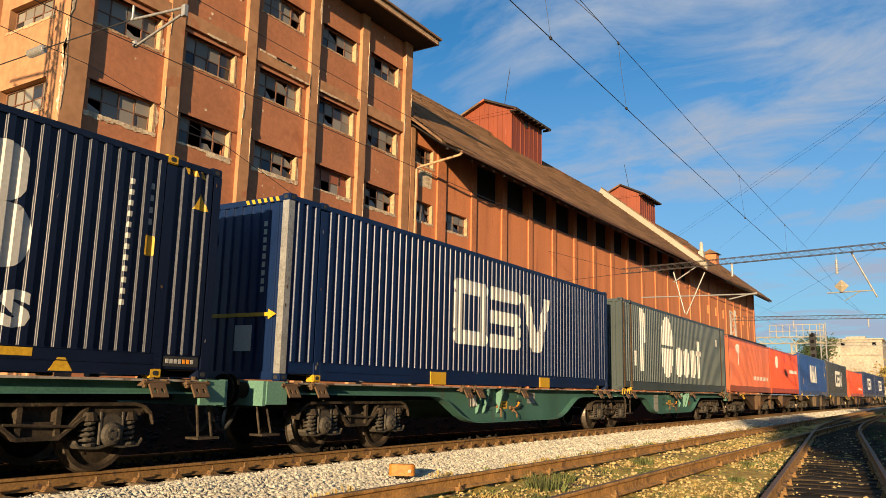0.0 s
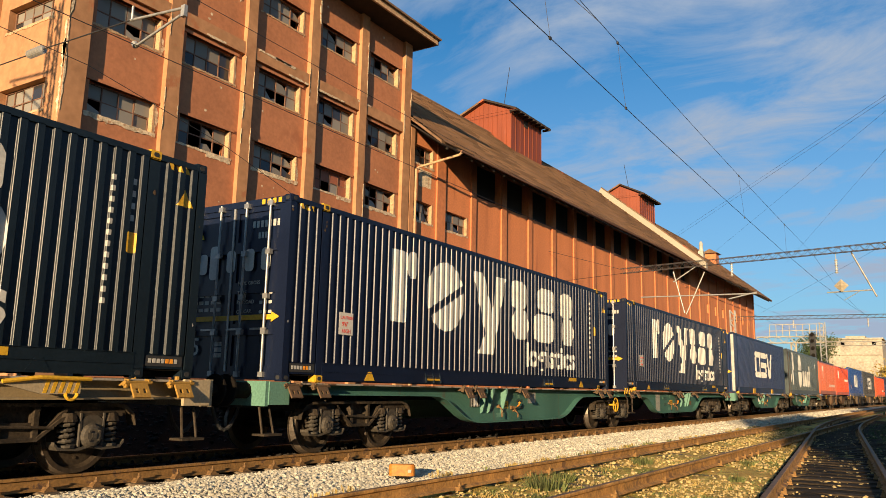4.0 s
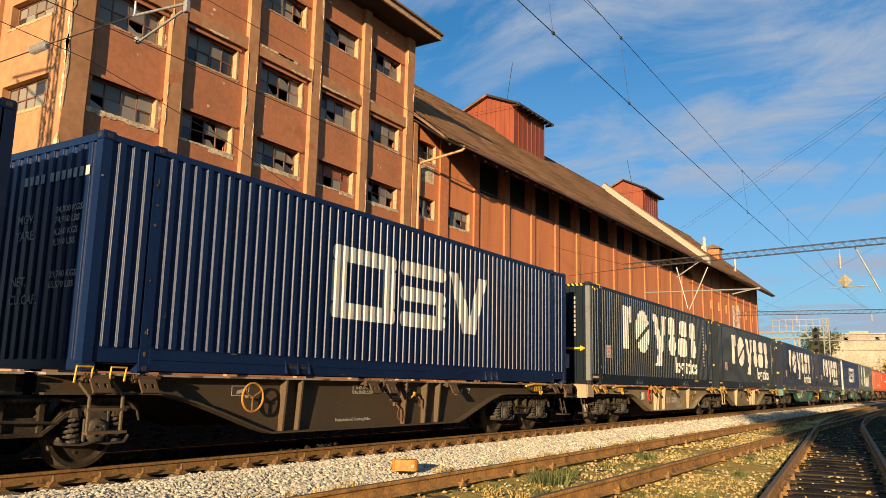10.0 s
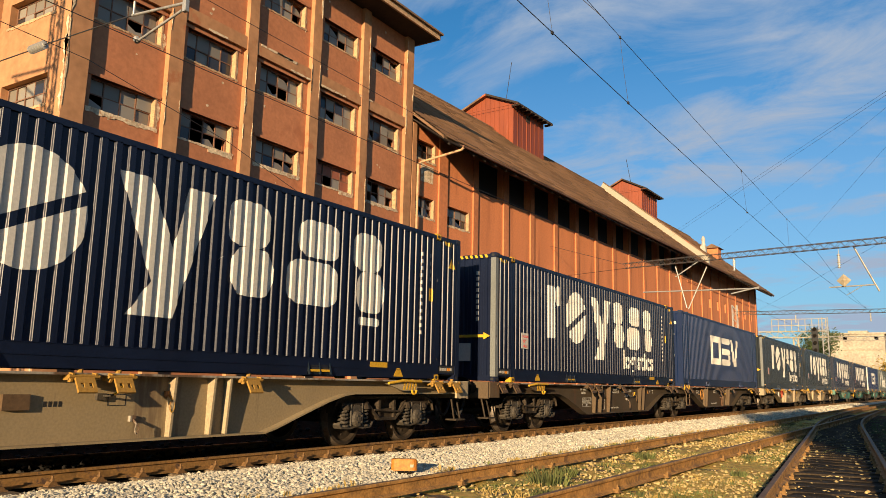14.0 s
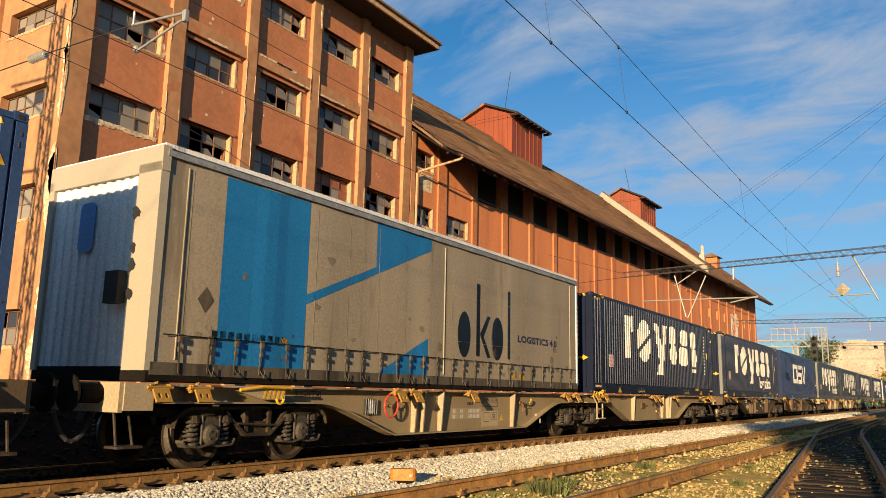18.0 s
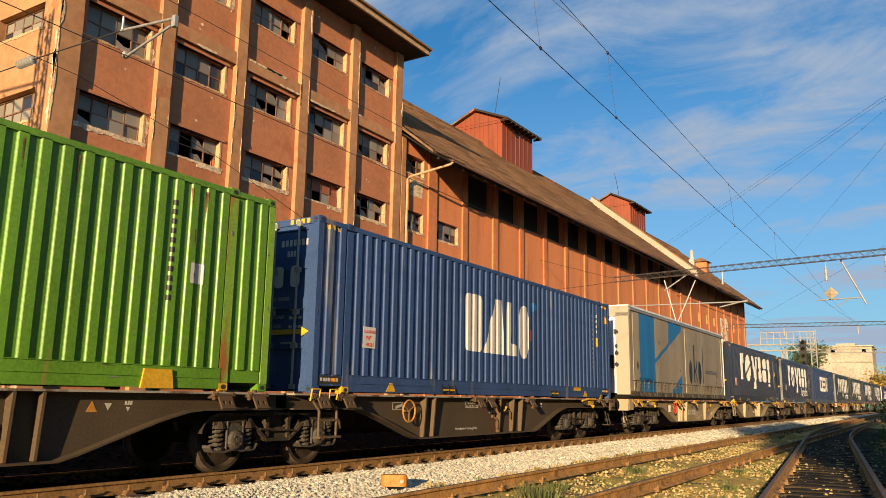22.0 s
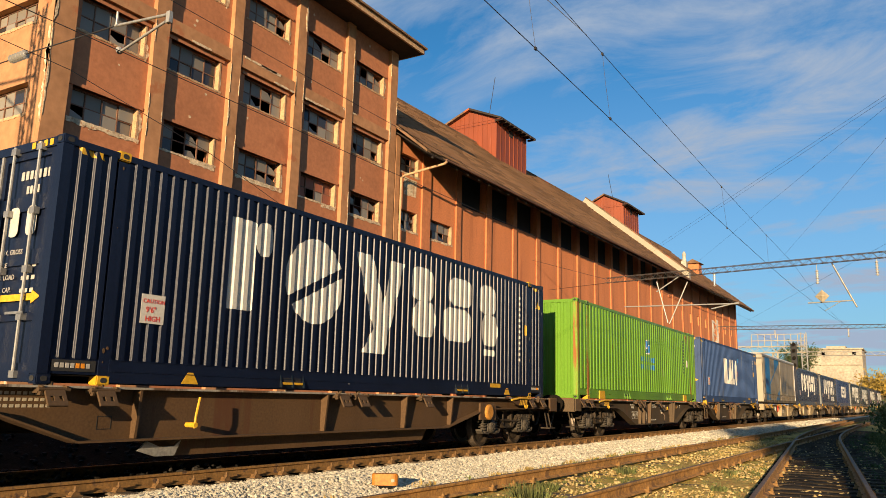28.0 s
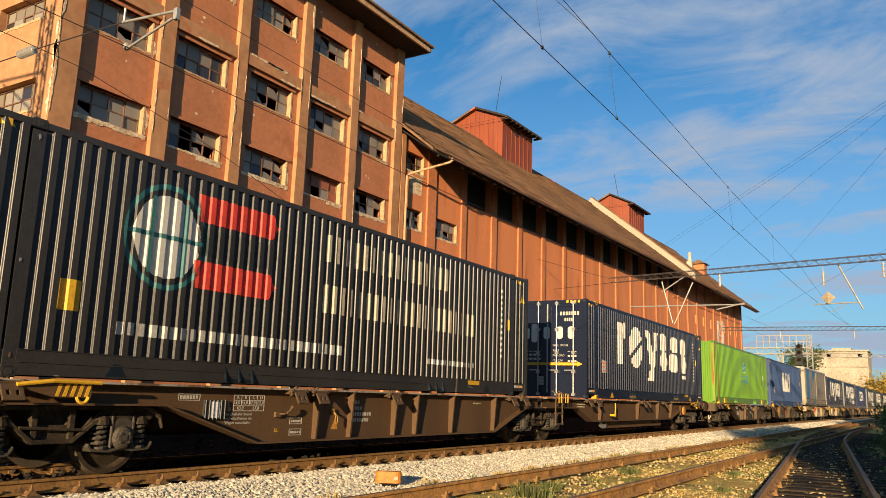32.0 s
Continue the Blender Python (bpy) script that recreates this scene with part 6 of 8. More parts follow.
        bk = part("strap_buckle", bm, M["strap"], ob)
        if rs3.random() < 0.5:
            bm = B()
            tube(bm, [(x + 0.01, -HALF - 0.03, 0.2), (x + 0.05, -HALF - 0.06, 0.10), (x + 0.09, -HALF - 0.05, 0.22)], 0.008, 5)
            part("strap_tail", bm, M["strap"], bk)
        x += rs3.uniform(0.42, 0.62)
    part("strap_line", one(0.2, L - 0.2, -HALF - 0.02, -HALF - 0.014, 0.605, 0.62), M["under"], ob)


box_load()
curtain_box()

# ---- wagons ----
WHEEL_R = 0.46


def wheel_mesh():
    bm = B()
    lathe(bm, [(-0.07, 0.06), (-0.075, 0.13), (-0.03, 0.20), (-0.015, 0.36), (-0.068, 0.395), (-0.068, 0.448), (0.0, 0.462), (0.045, 0.468), (0.052, 0.492), (0.068, 0.49), (0.068, 0.395), (0.02, 0.36), (0.015, 0.2), (0.06, 0.13), (0.06, 0.06)], 36)
    for f in bm.faces:
        c = f.calc_center_median()
        r = math.hypot(c.x, c.z)
        f.material_index = 1 if 0.44 < r < 0.475 and abs(f.normal.y) < 0.9 else 0
    for a in range(3):
        cyl(bm, (0.27 * math.cos(a * 2.09), -0.035, 0.27 * math.sin(a * 2.09)), (0.27 * math.cos(a * 2.09), -0.02, 0.27 * math.sin(a * 2.09)), 0.02, 6)
    me = mesh_of(bm, "wheel", M["wheel"], False)
    me.materials.append(M["tread"])
    return me


def spring_mesh():
    bm = B()
    pts = []
    turns, r, h = 4.2, 0.085, 0.26
    n = 44
    for i in range(n + 1):
        a = 2 * math.pi * turns * i / n
        pts.append(Vector((r * math.cos(a), r * math.sin(a), h * i / n)))
    tube(bm, pts, 0.021, 6)
    cyl(bm, (0, 0, 0.0), (0, 0, h), 0.045, 8)
    cyl(bm, (0, 0, -0.03), (0, 0, 0.0), 0.115, 12)
    cyl(bm, (0, 0, h), (0, 0, h + 0.06), 0.115, 12, 0.09)
    return mesh_of(bm, "spring", M["spring"])


def bent_bar(bm, line, thick, y0, y1):
    """A flat bar bent along a line of (x, z)."""
    for (xa, za), (xb, zb) in zip(line, line[1:]):
        prism(bm, [(xa, za), (xb, zb), (xb, zb - thick), (xa, za - thick)], y0, y1)


def axlebox_mesh():
    bm = B()
    lathe(bm, [(-0.15, 0.0), (-0.15, 0.085), (-0.135, 0.12), (-0.10, 0.142), (0.10, 0.145), (0.10, 0.0)], 18)
    prism(bm, [(-0.15, 0.02), (0.15, 0.02), (0.13, 0.19), (0.06, 0.23), (-0.06, 0.23), (-0.13, 0.19)], -0.09, 0.08)
    # bowed spring seat below the box
    bent_bar(bm, [(-0.45, -0.06), (-0.40, -0.12), (-0.16, -0.135), (0.0, -0.10), (0.16, -0.135), (0.40, -0.12), (0.45, -0.06)], 0.035, -0.09, 0.07)
    for s in (-1, 1):
        prism(bm, [(s * 0.10, -0.15), (s * 0.30, -0.13), (s * 0.16, -0.02), (s * 0.10, 0.02)], -0.05, 0.05)
        cyl(bm, (s * 0.15, -0.08, -0.12), (s * 0.15, -0.08, 0.26), 0.02, 6)
        for z in (-0.05, 0.05):
            cyl(bm, (s * 0.06, -0.165, z), (s * 0.06, -0.145, z), 0.014, 6)
    bx(bm, -0.03, 0.03, -0.158, -0.148, -0.03, 0.03)
    return mesh_of(bm, "axle_box", M["spring"])


def bogie_mesh():
    """Two cast side frames with rounded noses, a dipped lower chord and open triangles, joined by bolster and headstocks."""
    bm = B()
    for s in (-1, 1):
        y0, y1 = s * 1.0 - 0.085, s * 1.0 + 0.085
        nose = [(-1.50, 0.60), (-1.46, 0.72), (-1.36, 0.80), (-1.22, 0.835), (-0.62, 0.835), (0.62, 0.835), (1.22, 0.835), (1.36, 0.80), (1.46, 0.72), (1.50, 0.60)]
        bent_bar(bm, nose, 0.04, y0, y1)
        bent_bar(bm, [(-1.30, 0.72), (-0.66, 0.72), (-0.50, 0.66), (-0.24, 0.46), (0.24, 0.46), (0.50, 0.66), (0.66, 0.72), (1.30, 0.72)], 0.045, y0, y1)
        for q in (-1, 1):
            prism(bm, [(q * 1.40, 0.68), (q * 1.36, 0.77), (q * 1.2, 0.80), (q * 0.62, 0.80), (q * 0.62, 0.70), (q * 1.3, 0.69)], s * 1.0 - 0.02, s * 1.0 + 0.02)
            bent_bar(bm, [(q * 0.60, 0.79), (q * 0.26, 0.47)][::q], 0.05, s * 1.0 - 0.05, s * 1.0 + 0.05)
            bx(bm, min(q * 0.20, q * 0.26), max(q * 0.20, q * 0.26), y0 + 0.02, y1 - 0.02, 0.44, 0.80)
            for x in (q * 0.63, q * 1.17):
                cyl(bm, (x, s * 1.0, 0.62), (x, s * 1.0, 0.72), 0.13, 12, 0.10)
            # brake hanger beside the wheel
            prism(bm, [(q * 0.40, 0.70), (q * 0.34, 0.70), (q * 0.42, 0.36), (q * 0.47, 0.36)], s * 0.78 - 0.03, s * 0.78 + 0.03)
        bx(bm, -0.20, 0.20, s * 1.0 - 0.02, s * 1.0 + 0.02, 0.44, 0.62)
        lathe(bm, [(-0.12, 0.0), (-0.12, 0.09), (0.12, 0.09), (0.12, 0.0)], 12, "Z", (0, s * 0.86, 0.92))
        cyl(bm, (-0.42, s * 1.09, 0.60), (0.42, s * 1.09, 0.56), 0.018, 6)
    bx(bm, -0.25, 0.25, -0.95, 0.95, 0.62, 0.86)
    bx(bm, -1.42, -1.34, -0.95, 0.95, 0.70, 0.82)
    bx(bm, 1.34, 1.42, -0.95, 0.95, 0.70, 0.82)
    for q in (-1, 1):
        cyl(bm, (q * 0.42, -0.85, 0.42), (q * 0.42, 0.85, 0.42), 0.035, 8)
    return mesh_of(bm, "bogie_frame", M["bogie"])


WHEEL, SPRING, AXLEBOX, BOGIE = wheel_mesh(), spring_mesh(), axlebox_mesh(), bogie_mesh()
_b = B()
cyl(_b, (0, -0.7, 0), (0, 0.7, 0), 0.085, 14)
AXLE = mesh_of(_b, "axle", M["wheel"])


def bogie(parent, x, u):
    f = part("bogie_frame", BOGIE, None, parent, at=pose(x, 0, 0))
    for sx in (-0.9, 0.9):
        part("axle", AXLE, None, f, at=pose(sx, 0, WHEEL_R))
        for s in (-1, 1):
            m = pose(sx, s * 0.75, WHEEL_R, 0, 0, 0 if s < 0 else 180)
            w = part("wheel", WHEEL, None, f, at=m)
            if s < 0:
                SPINS.append((w, m, u + x + sx))
            part("axle_box", AXLEBOX, None, f, at=pose(sx, s * 1.0, WHEEL_R, 0, 0, 0 if s < 0 else 180))
            for dx in (-0.27, 0.27):
                part("spring", SPRING, None, f, at=pose(sx + dx, s * 1.0, 0.36 + 0.0))


SOLE = HALF - 0.15      # outer face of the sole bars


def hinge_mesh():
    """The seat and lugs of a folding container spigot on its rod."""
    bm = B()
    bx(bm, -0.17, 0.17, 0.0, 0.10, 1.04, 1.10)
    for s_ in (-1, 1):
        prism(bm, [(-0.07, 1.12), (0.02, 1.13), (0.02, 1.02), (-0.03, 1.02)], s_ * 0.145 - 0.014, s_ * 0.145 + 0.014, "X")
    cyl(bm, (-0.19, -0.04, 1.085), (0.19, -0.04, 1.085), 0.024, 8)
    cyl(bm, (0, 0.05, 1.08), (0, 0.05, 1.17), 0.035, 8)
    return mesh_of(bm, "container_spigot", M["spigot"])


def flap_mesh():
    """The pierced flap that hangs outwards from the hinge."""
    bm = B()
    wall_with_holes(bm, -0.12, 0.12, -0.20, 0.0, -0.014, 0.014, [(-0.075, -0.03, -0.14, -0.08), (0.03, 0.075, -0.14, -0.08)])
    return mesh_of(bm, "flap", M["spigot"])


HINGE, FLAP = hinge_mesh(), flap_mesh()
SPIGOTS = {}


def twistlock(parent, x, material, y=-HALF - 0.015):
    if material not in SPIGOTS:
        SPIGOTS[material] = recolour(HINGE, M[material]), recolour(FLAP, M[material])
    h, f = SPIGOTS[material]
    spigot = part("container_spigot", h, None, parent, at=pose(x, y, 0))
    part("flap", f, None, spigot, at=pose(0, -0.045, 1.075, -30))


def rib(w, x, deep, light):
    """An upright bracket plate on the sole bar, wider at its head."""
    bm = B()
    prism(bm, [(-SOLE, 1.10), (-HALF + 0.01, 1.10), (-SOLE - 0.085, deep + 0.005), (-SOLE, deep + 0.005)], x - 0.018, x + 0.018, "X")
    part("rib", bm, M[light], w)


def platform(w, x0, x1, main, light, deep=0.34, shape="straight", end0=True, end1=True):
    """One frame between two bogies with fish-belly sole bars; x in the wagon's space."""
    e0, e1 = (2.1 if end0 else 0.0), (2.1 if end1 else 0.0)
    if shape == "round":
        fall = [(2.3, 0.955), (2.62, 0.94), (2.85, 0.88), (3.08, 0.78), (3.3, 0.67), (3.55, 0.55), (3.8, 0.465), (4.05, 0.42), (4.3, deep)]
        start = 0.97
    elif shape == "bent":
        fall = [(1.5, 0.90), (1.75, 0.875), (2.15, 0.78), (2.65, 0.62), (3.3, 0.405), (3.55, deep)]
        start = 0.905
    else:
        fall = [(1.75, 0.87), (3.45, deep)]
        start = 0.88
    fall_l = fall_r = fall
    if shape == "straight" and end1 and not end0:
        fall_l = [(2.2, 0.88), (3.35, deep)]
    elif shape == "straight" and end0 and not end1:
        fall_r = [(0.95, 0.87), (2.6, deep)]
    la = [(x0, 1.12), (x0, start)] + [(x0 + e0 + d, z) for d, z in fall_l]
    ra = [(x1 - e1 - d, z) for d, z in fall_r[::-1]] + [(x1, start), (x1, 1.12)]
    for s in (-1, 1):
        y = s * SOLE
        bm = B()
        prism(bm, la + ra, min(y, y - s * 0.02), max(y, y - s * 0.02))
        part("sole_bar", bm, M[main], w)
        ya, yb = sorted((s * (SOLE - 0.08), s * (HALF + 0.0)))
        part("top_flange", one(x0, x1, ya, yb, 1.10, 1.127), M["dusty"] if s < 0 else M[main], w)
        bm = B()
        low = (la + ra)[1:-1]
        for (xa, za), (xb, zb) in zip(low, low[1:]):
            prism(bm, [(xa, za), (xb, zb), (xb, zb - 0.024), (xa, za - 0.024)], ya, yb)
        part("bottom_flange", bm, M[main], w)
    L = x1 - x0
    if shape == "round":
        near = (7.14, 7.77, 8.07) if not end0 else (L - 8.07, L - 7.77, L - 7.14)
        for x in near:
            bm = B()
            prism(bm, [(-SOLE, 1.10), (-HALF - 0.01, 1.10), (-HALF - 0.01, 1.0), (-SOLE - 0.05, 0.60), (-SOLE, 0.565)], x0 + x - 0.016, x0 + x + 0.016, "X")
            bx(bm, x0 + x - 0.045, x0 + x + 0.03, -HALF - 0.012, -HALF + 0.004, 1.0, 1.1)
            part("rib", bm, M[light], w)
    elif shape == "bent":
        for x in (6.34, 6.8, 7.47, 10.28, 10.62) if main == "brown" else (6.34, 6.62, 7.27, 10.35):
            rib(w, x0 + x if end0 else x1 - x, deep, light)
    else:
        for x in (6.89, 7.78, 9.09, 9.81, 11.17, 13.04) if end0 else (4.16, 7.82, 10.18, 11.9):
            if x < L - 2.45:
                rib(w, x0 + x, deep, light)
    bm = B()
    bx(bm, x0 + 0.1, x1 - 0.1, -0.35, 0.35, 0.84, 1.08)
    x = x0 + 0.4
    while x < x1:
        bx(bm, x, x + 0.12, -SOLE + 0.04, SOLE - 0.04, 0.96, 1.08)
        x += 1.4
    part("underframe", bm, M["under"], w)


def rim(w, x0, x1, z0, z1, ink, name="plate_rim"):
    """A painted outline on the sole bar."""
    bm = B()
    t, y = 0.009, -SOLE
    for q0, q1, q2, q3 in ((x0, x1, z0, z0 + t), (x0, x1, z1 - t, z1), (x0, x0 + t, z0 + t, z1 - t), (x1 - t, x1, z0 + t, z1 - t)):
        bx(bm, q0, q1, y - 0.003, y, q2, q3)
    return part(name, bm, M[ink], w)


def words_on(w, x, z, words, size, ink):
    return part("plate_stencil", text_mesh(words, size, M[ink], 0.0008, 0.006), None, w, at=pose(x, -SOLE - 0.003, z))


def bars_on(w, x, z, n, pitch, h, ink):
    for j in range(n):
        part("lettering_bar", one(x + j * pitch, x + (j + 0.66) * pitch, -SOLE - 0.003, -SOLE, z, z + h), M[ink], w)


def sheet_on(w, x0, x1, z0, z1, key, name="painted_patch", label=""):
    return part(name, one(x0, x1, -SOLE - 0.0025, -SOLE + 0.001, z0, z1), M[key], w, label)


def pull_loop(w, x, z, key, r=0.05):
    """A release valve with its hanging wire loop."""
    bm = B()
    bx(bm, x - 0.05, x + 0.03, -SOLE - 0.05, -SOLE, z - 0.03, z + 0.04)
    cyl(bm, (x, -SOLE - 0.03, z), (x + 0.01, -SOLE - 0.10, z - 0.06), 0.016, 6)
    tube(bm, [(x + 0.01 + r * 0.7 * math.sin(q * math.pi / 6), -SOLE - 0.11, z - 0.06 - r * 1.7 + r * 1.7 * math.cos(q * math.pi / 6)) for q in range(12)], 0.009, 5, True)
    part("pull_loop", bm, M[key], w)


def change_lever(w, x, z, key, knob):
    """A brake change-over lever with a coloured knob on a small bracket."""
    bm = B()
    bx(bm, x - 0.07, x + 0.05, -SOLE - 0.045, -SOLE, z - 0.05, z + 0.03)
    tube(bm, [(x, -SOLE - 0.05, z), (x + 0.06, -SOLE - 0.10, z + 0.0), (x + 0.14, -SOLE - 0.11, z + 0.035), (x + 0.2, -SOLE - 0.11, z + 0.09)], 0.014, 6)
    lv = part("brake_lever", bm, M[key], w)
    bm = B()
    bmesh.ops.create_icosphere(bm, subdivisions=1, radius=0.03, matrix=pose(x + 0.21, -SOLE - 0.11, z + 0.10))
    tube(bm, [(x + 0.1, -SOLE - 0.117, z + 0.02), (x + 0.15, -SOLE - 0.122, z + 0.045), (x + 0.2, -SOLE - 0.122, z + 0.09)], 0.016, 6)
    part("knob", bm, M[knob], lv)


def label_cage(w, x, z, wide=0.34, high=0.26):
    """A wire-fronted label holder with a paper sheet."""
    y = -SOLE
    cage = part("label_holder", one(x, x + wide, y - 0.035, y, z, z + high), M["rubber"], w)
    part("label_sheet", one(x + wide * 0.3, x + wide * 0.72, y - 0.039, y - 0.035, z + 0.02, z + high - 0.02), M["white_panel"], cage)
    for q in range(6):
        part("cage_wire", one(x + 0.01 + q * (wide - 0.03) / 5, x + 0.018 + q * (wide - 0.03) / 5, y - 0.05, y - 0.04, z, z + high), M["galv"], cage)


def load_table(w, x, z, wide, high, rows, ink):
    """The stencilled load table: a ruled grid with its figures."""
    rim(w, x, x + wide, z, z + high, ink)
    n = len(rows)
    bm = B()
    for i in range(1, n):
        bx(bm, x, x + wide, -SOLE - 0.003, -SOLE, z + high * i / n - 0.004, z + high * i / n + 0.004)
    for k in range(1, 4):
        bx(bm, x + wide * k / 4 - 0.004, x + wide * k / 4 + 0.004, -SOLE - 0.0035, -SOLE, z + high / n, z + high)
    part("table_rule", bm, M[ink], w)
    for i, cells in enumerate(rows):
        for k, word in enumerate(cells):
            words_on(w, x + wide * (k + 0.5) / len(cells) - 0.021 * len(word), z + high * (n - 1 - i) / n + 0.02, word, min(0.082, high / n), ink)


def triangle_on(w, x, z, r, key, up=True):
    bm = B()
    k = 1 if up else -1
    prism(bm, [(x - r, z - k * r * 0.85), (x + r, z - k * r * 0.85), (x, z + k * r * 0.9)][::k], -SOLE - 0.003, -SOLE)
    part("warning_sign", bm, M[key], w)


def stencils(w, a, b, main, first, ink):
    """What is written and fixed on the sole bar of one platform from a to b."""
    if main == "brown":
        if first:
            bars_on(w, a + 5.45, 0.965, 3, 0.055, 0.065, ink)
            bars_on(w, a + 5.68, 0.965, 5, 0.055, 0.065, ink)
            bars_on(w, a + 5.55, 0.865, 5, 0.06, 0.065, ink)
            load_table(w, a + 5.62, 0.52, 0.62, 0.25, (("A", "B", "C", "D"), ("68,1", "80,1", "95,1", "107,1"), ("00,0",)), ink)
            sheet_on(w, a + 6.46, a + 6.76, 0.58, 0.69, "brown_light")
            words_on(w, a + 6.38, 0.45, "29.59m", 0.075, ink)
            rim(w, a + 6.88, a + 7.27, 0.42, 0.96, ink)
        else:
            a -= 2.3
        words_on(w, a + 7.52, 0.44, "Heimatbahnhof: Duisburg-Hafen", 0.072, ink)
        rim(w, a + 7.95, a + 8.50, 0.89, 1.03, ink)
        words_on(w, a + 8.03, 0.965, "2x KE-GP-A", 0.068, ink)
        words_on(w, a + 7.97, 0.903, "Max. 88t (29t + 59t)", 0.062, ink)
        words_on(w, a + 8.58, 0.935, "LL", 0.07, "orange_worn")
        rim(w, a + 8.76, a + 8.94, 0.91, 1.03, ink)
        bars_on(w, a + 8.78, 0.98, 4, 0.037, 0.03, ink)
        words_on(w, a + 8.79, 0.925, "S-6", 0.05, ink)
        words_on(w, a + 9.34, 0.955, "ACHTUNG !", 0.06, ink)
        bars_on(w, a + 9.28, 0.925, 12, 0.03, 0.016, ink)
        words_on(w, a + 9.08, 0.80, "ACHTUNG !", 0.06, ink)
        bars_on(w, a + 9.02, 0.77, 12, 0.03, 0.016, ink)
        change_lever(w, a + 9.42, 0.80, "spring", "yellow")
        pull_loop(w, a + 9.16, 0.70, "dusty", 0.065)
        pull_loop(w, a + 9.82, 0.87, "spigot_rust")
        triangle_on(w, a + 11.3, 0.93, 0.075, "orange_worn")
        triangle_on(w, a + 11.52, 0.93, 0.05, "print_grey", False)
        bars_on(w, a + 11.75, 0.95, 3, 0.04, 0.05, ink)
        triangle_on(w, a + 11.8, 0.90, 0.03, "print_grey", False)
        if not first:
            a += 2.3
            rim(w, a + 2.95, a + 3.28, 0.86, 1.0, ink)
            bm = B()
            prism(bm, [(a + 3.05, 0.88), (a + 3.24, 0.92), (a + 3.24, 0.97), (a + 3.05, 0.93)], -SOLE - 0.003, -SOLE)
            part("brake_symbol", bm, M[ink], w)
    elif main == "beige":
        rim(w, a + 3.15, a + 3.45, 0.975, 1.065, ink)
        words_on(w, a + 3.18, 0.99, "R 75 m", 0.085, ink)
        rim(w, a + 3.48, a + 3.75, 0.975, 1.065, ink)
        words_on(w, a + 3.55, 0.99, "1\u00b030'", 0.085, ink)
        if first:
            label_cage(w, a + 4.88, 0.69)
        if first:
            sheet_on(w, a + 7.78, a + 9.0, 0.56, 0.78, "beige_light")
            for z in (0.68, 0.57):
                bars_on(w, a + 7.82, z, 2, 0.06, 0.075, "logo_white")
                bars_on(w, a + 8.12, z, 2, 0.06, 0.075, "logo_white")
                bars_on(w, a + 8.45, z, 8, 0.06, 0.075, "logo_white")
            load_table(w, a + 9.02, 0.80, 0.72, 0.2, (("A", "B", "C", "D"), ("",)), ink)
            sheet_on(w, a + 9.02, a + 9.75, 0.38, 0.71, "beige_light")
            rim(w, a + 9.1, a + 9.34, 0.48, 0.68, "logo_black")
            rim(w, a + 9.42, a + 9.70, 0.51, 0.68, "logo_black")
            words_on(w, a + 9.46, 0.545, "GE", 0.14, "logo_black")
            triangle_on(w, a + 9.92, 0.56, 0.08, "yellow")
        bars_on(w, a + (8.4 if first else 5.6), 0.84 if first else 0.74, 4, 0.06, 0.06, ink)
        if not first:
            part("instrument_box", one(a + 5.12, a + 5.42, -SOLE - 0.05, -SOLE, 0.71, 0.88), M["spigot_rust"], w)
        change_lever(w, a + 6.3 if not first else a + 11.0, 0.86, "spring", "yellow")
        rim(w, a + 6.4 if not first else a + 11.2, a + 6.65 if not first else a + 11.45, 0.74, 0.88, ink)
        pull_loop(w, a + 7.25 if not first else a + 10.8, 0.88, "spigot")
        pull_loop(w, a + 6.75 if not first else a + 11.7, 0.58, "dusty", 0.035)
    elif main == "teal":
        if first:
            label_cage(w, a + 6.12, 0.72)
        else:
            sheet_on(w, a + 4.22, a + 4.70, 0.45, 1.04, "notice_paper", "notice_sheet", "weathered white notice sheet")
            bars_on(w, a + 4.28, 0.92, 9, 0.042, 0.012, ink)
            bars_on(w, a + 4.28, 0.72, 9, 0.042, 0.012, ink)
        a += 1.65 if first else 0.0
        for x, z, words in ((5.18, 0.82, "R 75 m"), (5.18, 0.62, "1\u00b030'")):
            rim(w, a + x, a + x + 0.32, z, z + 0.1, ink)
            words_on(w, a + x + 0.04, z + 0.018, words, 0.09, ink)
        pull_loop(w, a + 5.72, 0.71, "rust_iron")
        sheet_on(w, a + 5.87, a + 6.22, 0.66, 0.83, "yellow", "brake_sign")
        bars_on(w, a + 5.96, 0.69, 4, 0.055, 0.05, "logo_black")
        bars_on(w, a + 5.96, 0.76, 6, 0.035, 0.03, "logo_black")
        change_lever(w, a + 6.38, 0.69, "rust_iron", "orange_mark")
        pull_loop(w, a + 6.50, 0.62, "rust_iron", 0.03)
        rim(w, a + 6.66, a + 6.98, 0.65, 0.86, ink)
        bars_on(w, a + 6.69, 0.80, 7, 0.038, 0.04, ink)
        bars_on(w, a + 6.69, 0.67, 7, 0.038, 0.04, ink)
        sheet_on(w, a + 7.25, a + 7.67, 0.77, 1.04, "notice_paper", "notice_sheet")
        if not first:
            sheet_on(w, a + 8.56, a + 8.84, 0.63, 0.79, "rust_iron", "rusty_plate")
            bars_on(w, a + 8.40, 0.96, 16, 0.055, 0.06, "logo_cream")
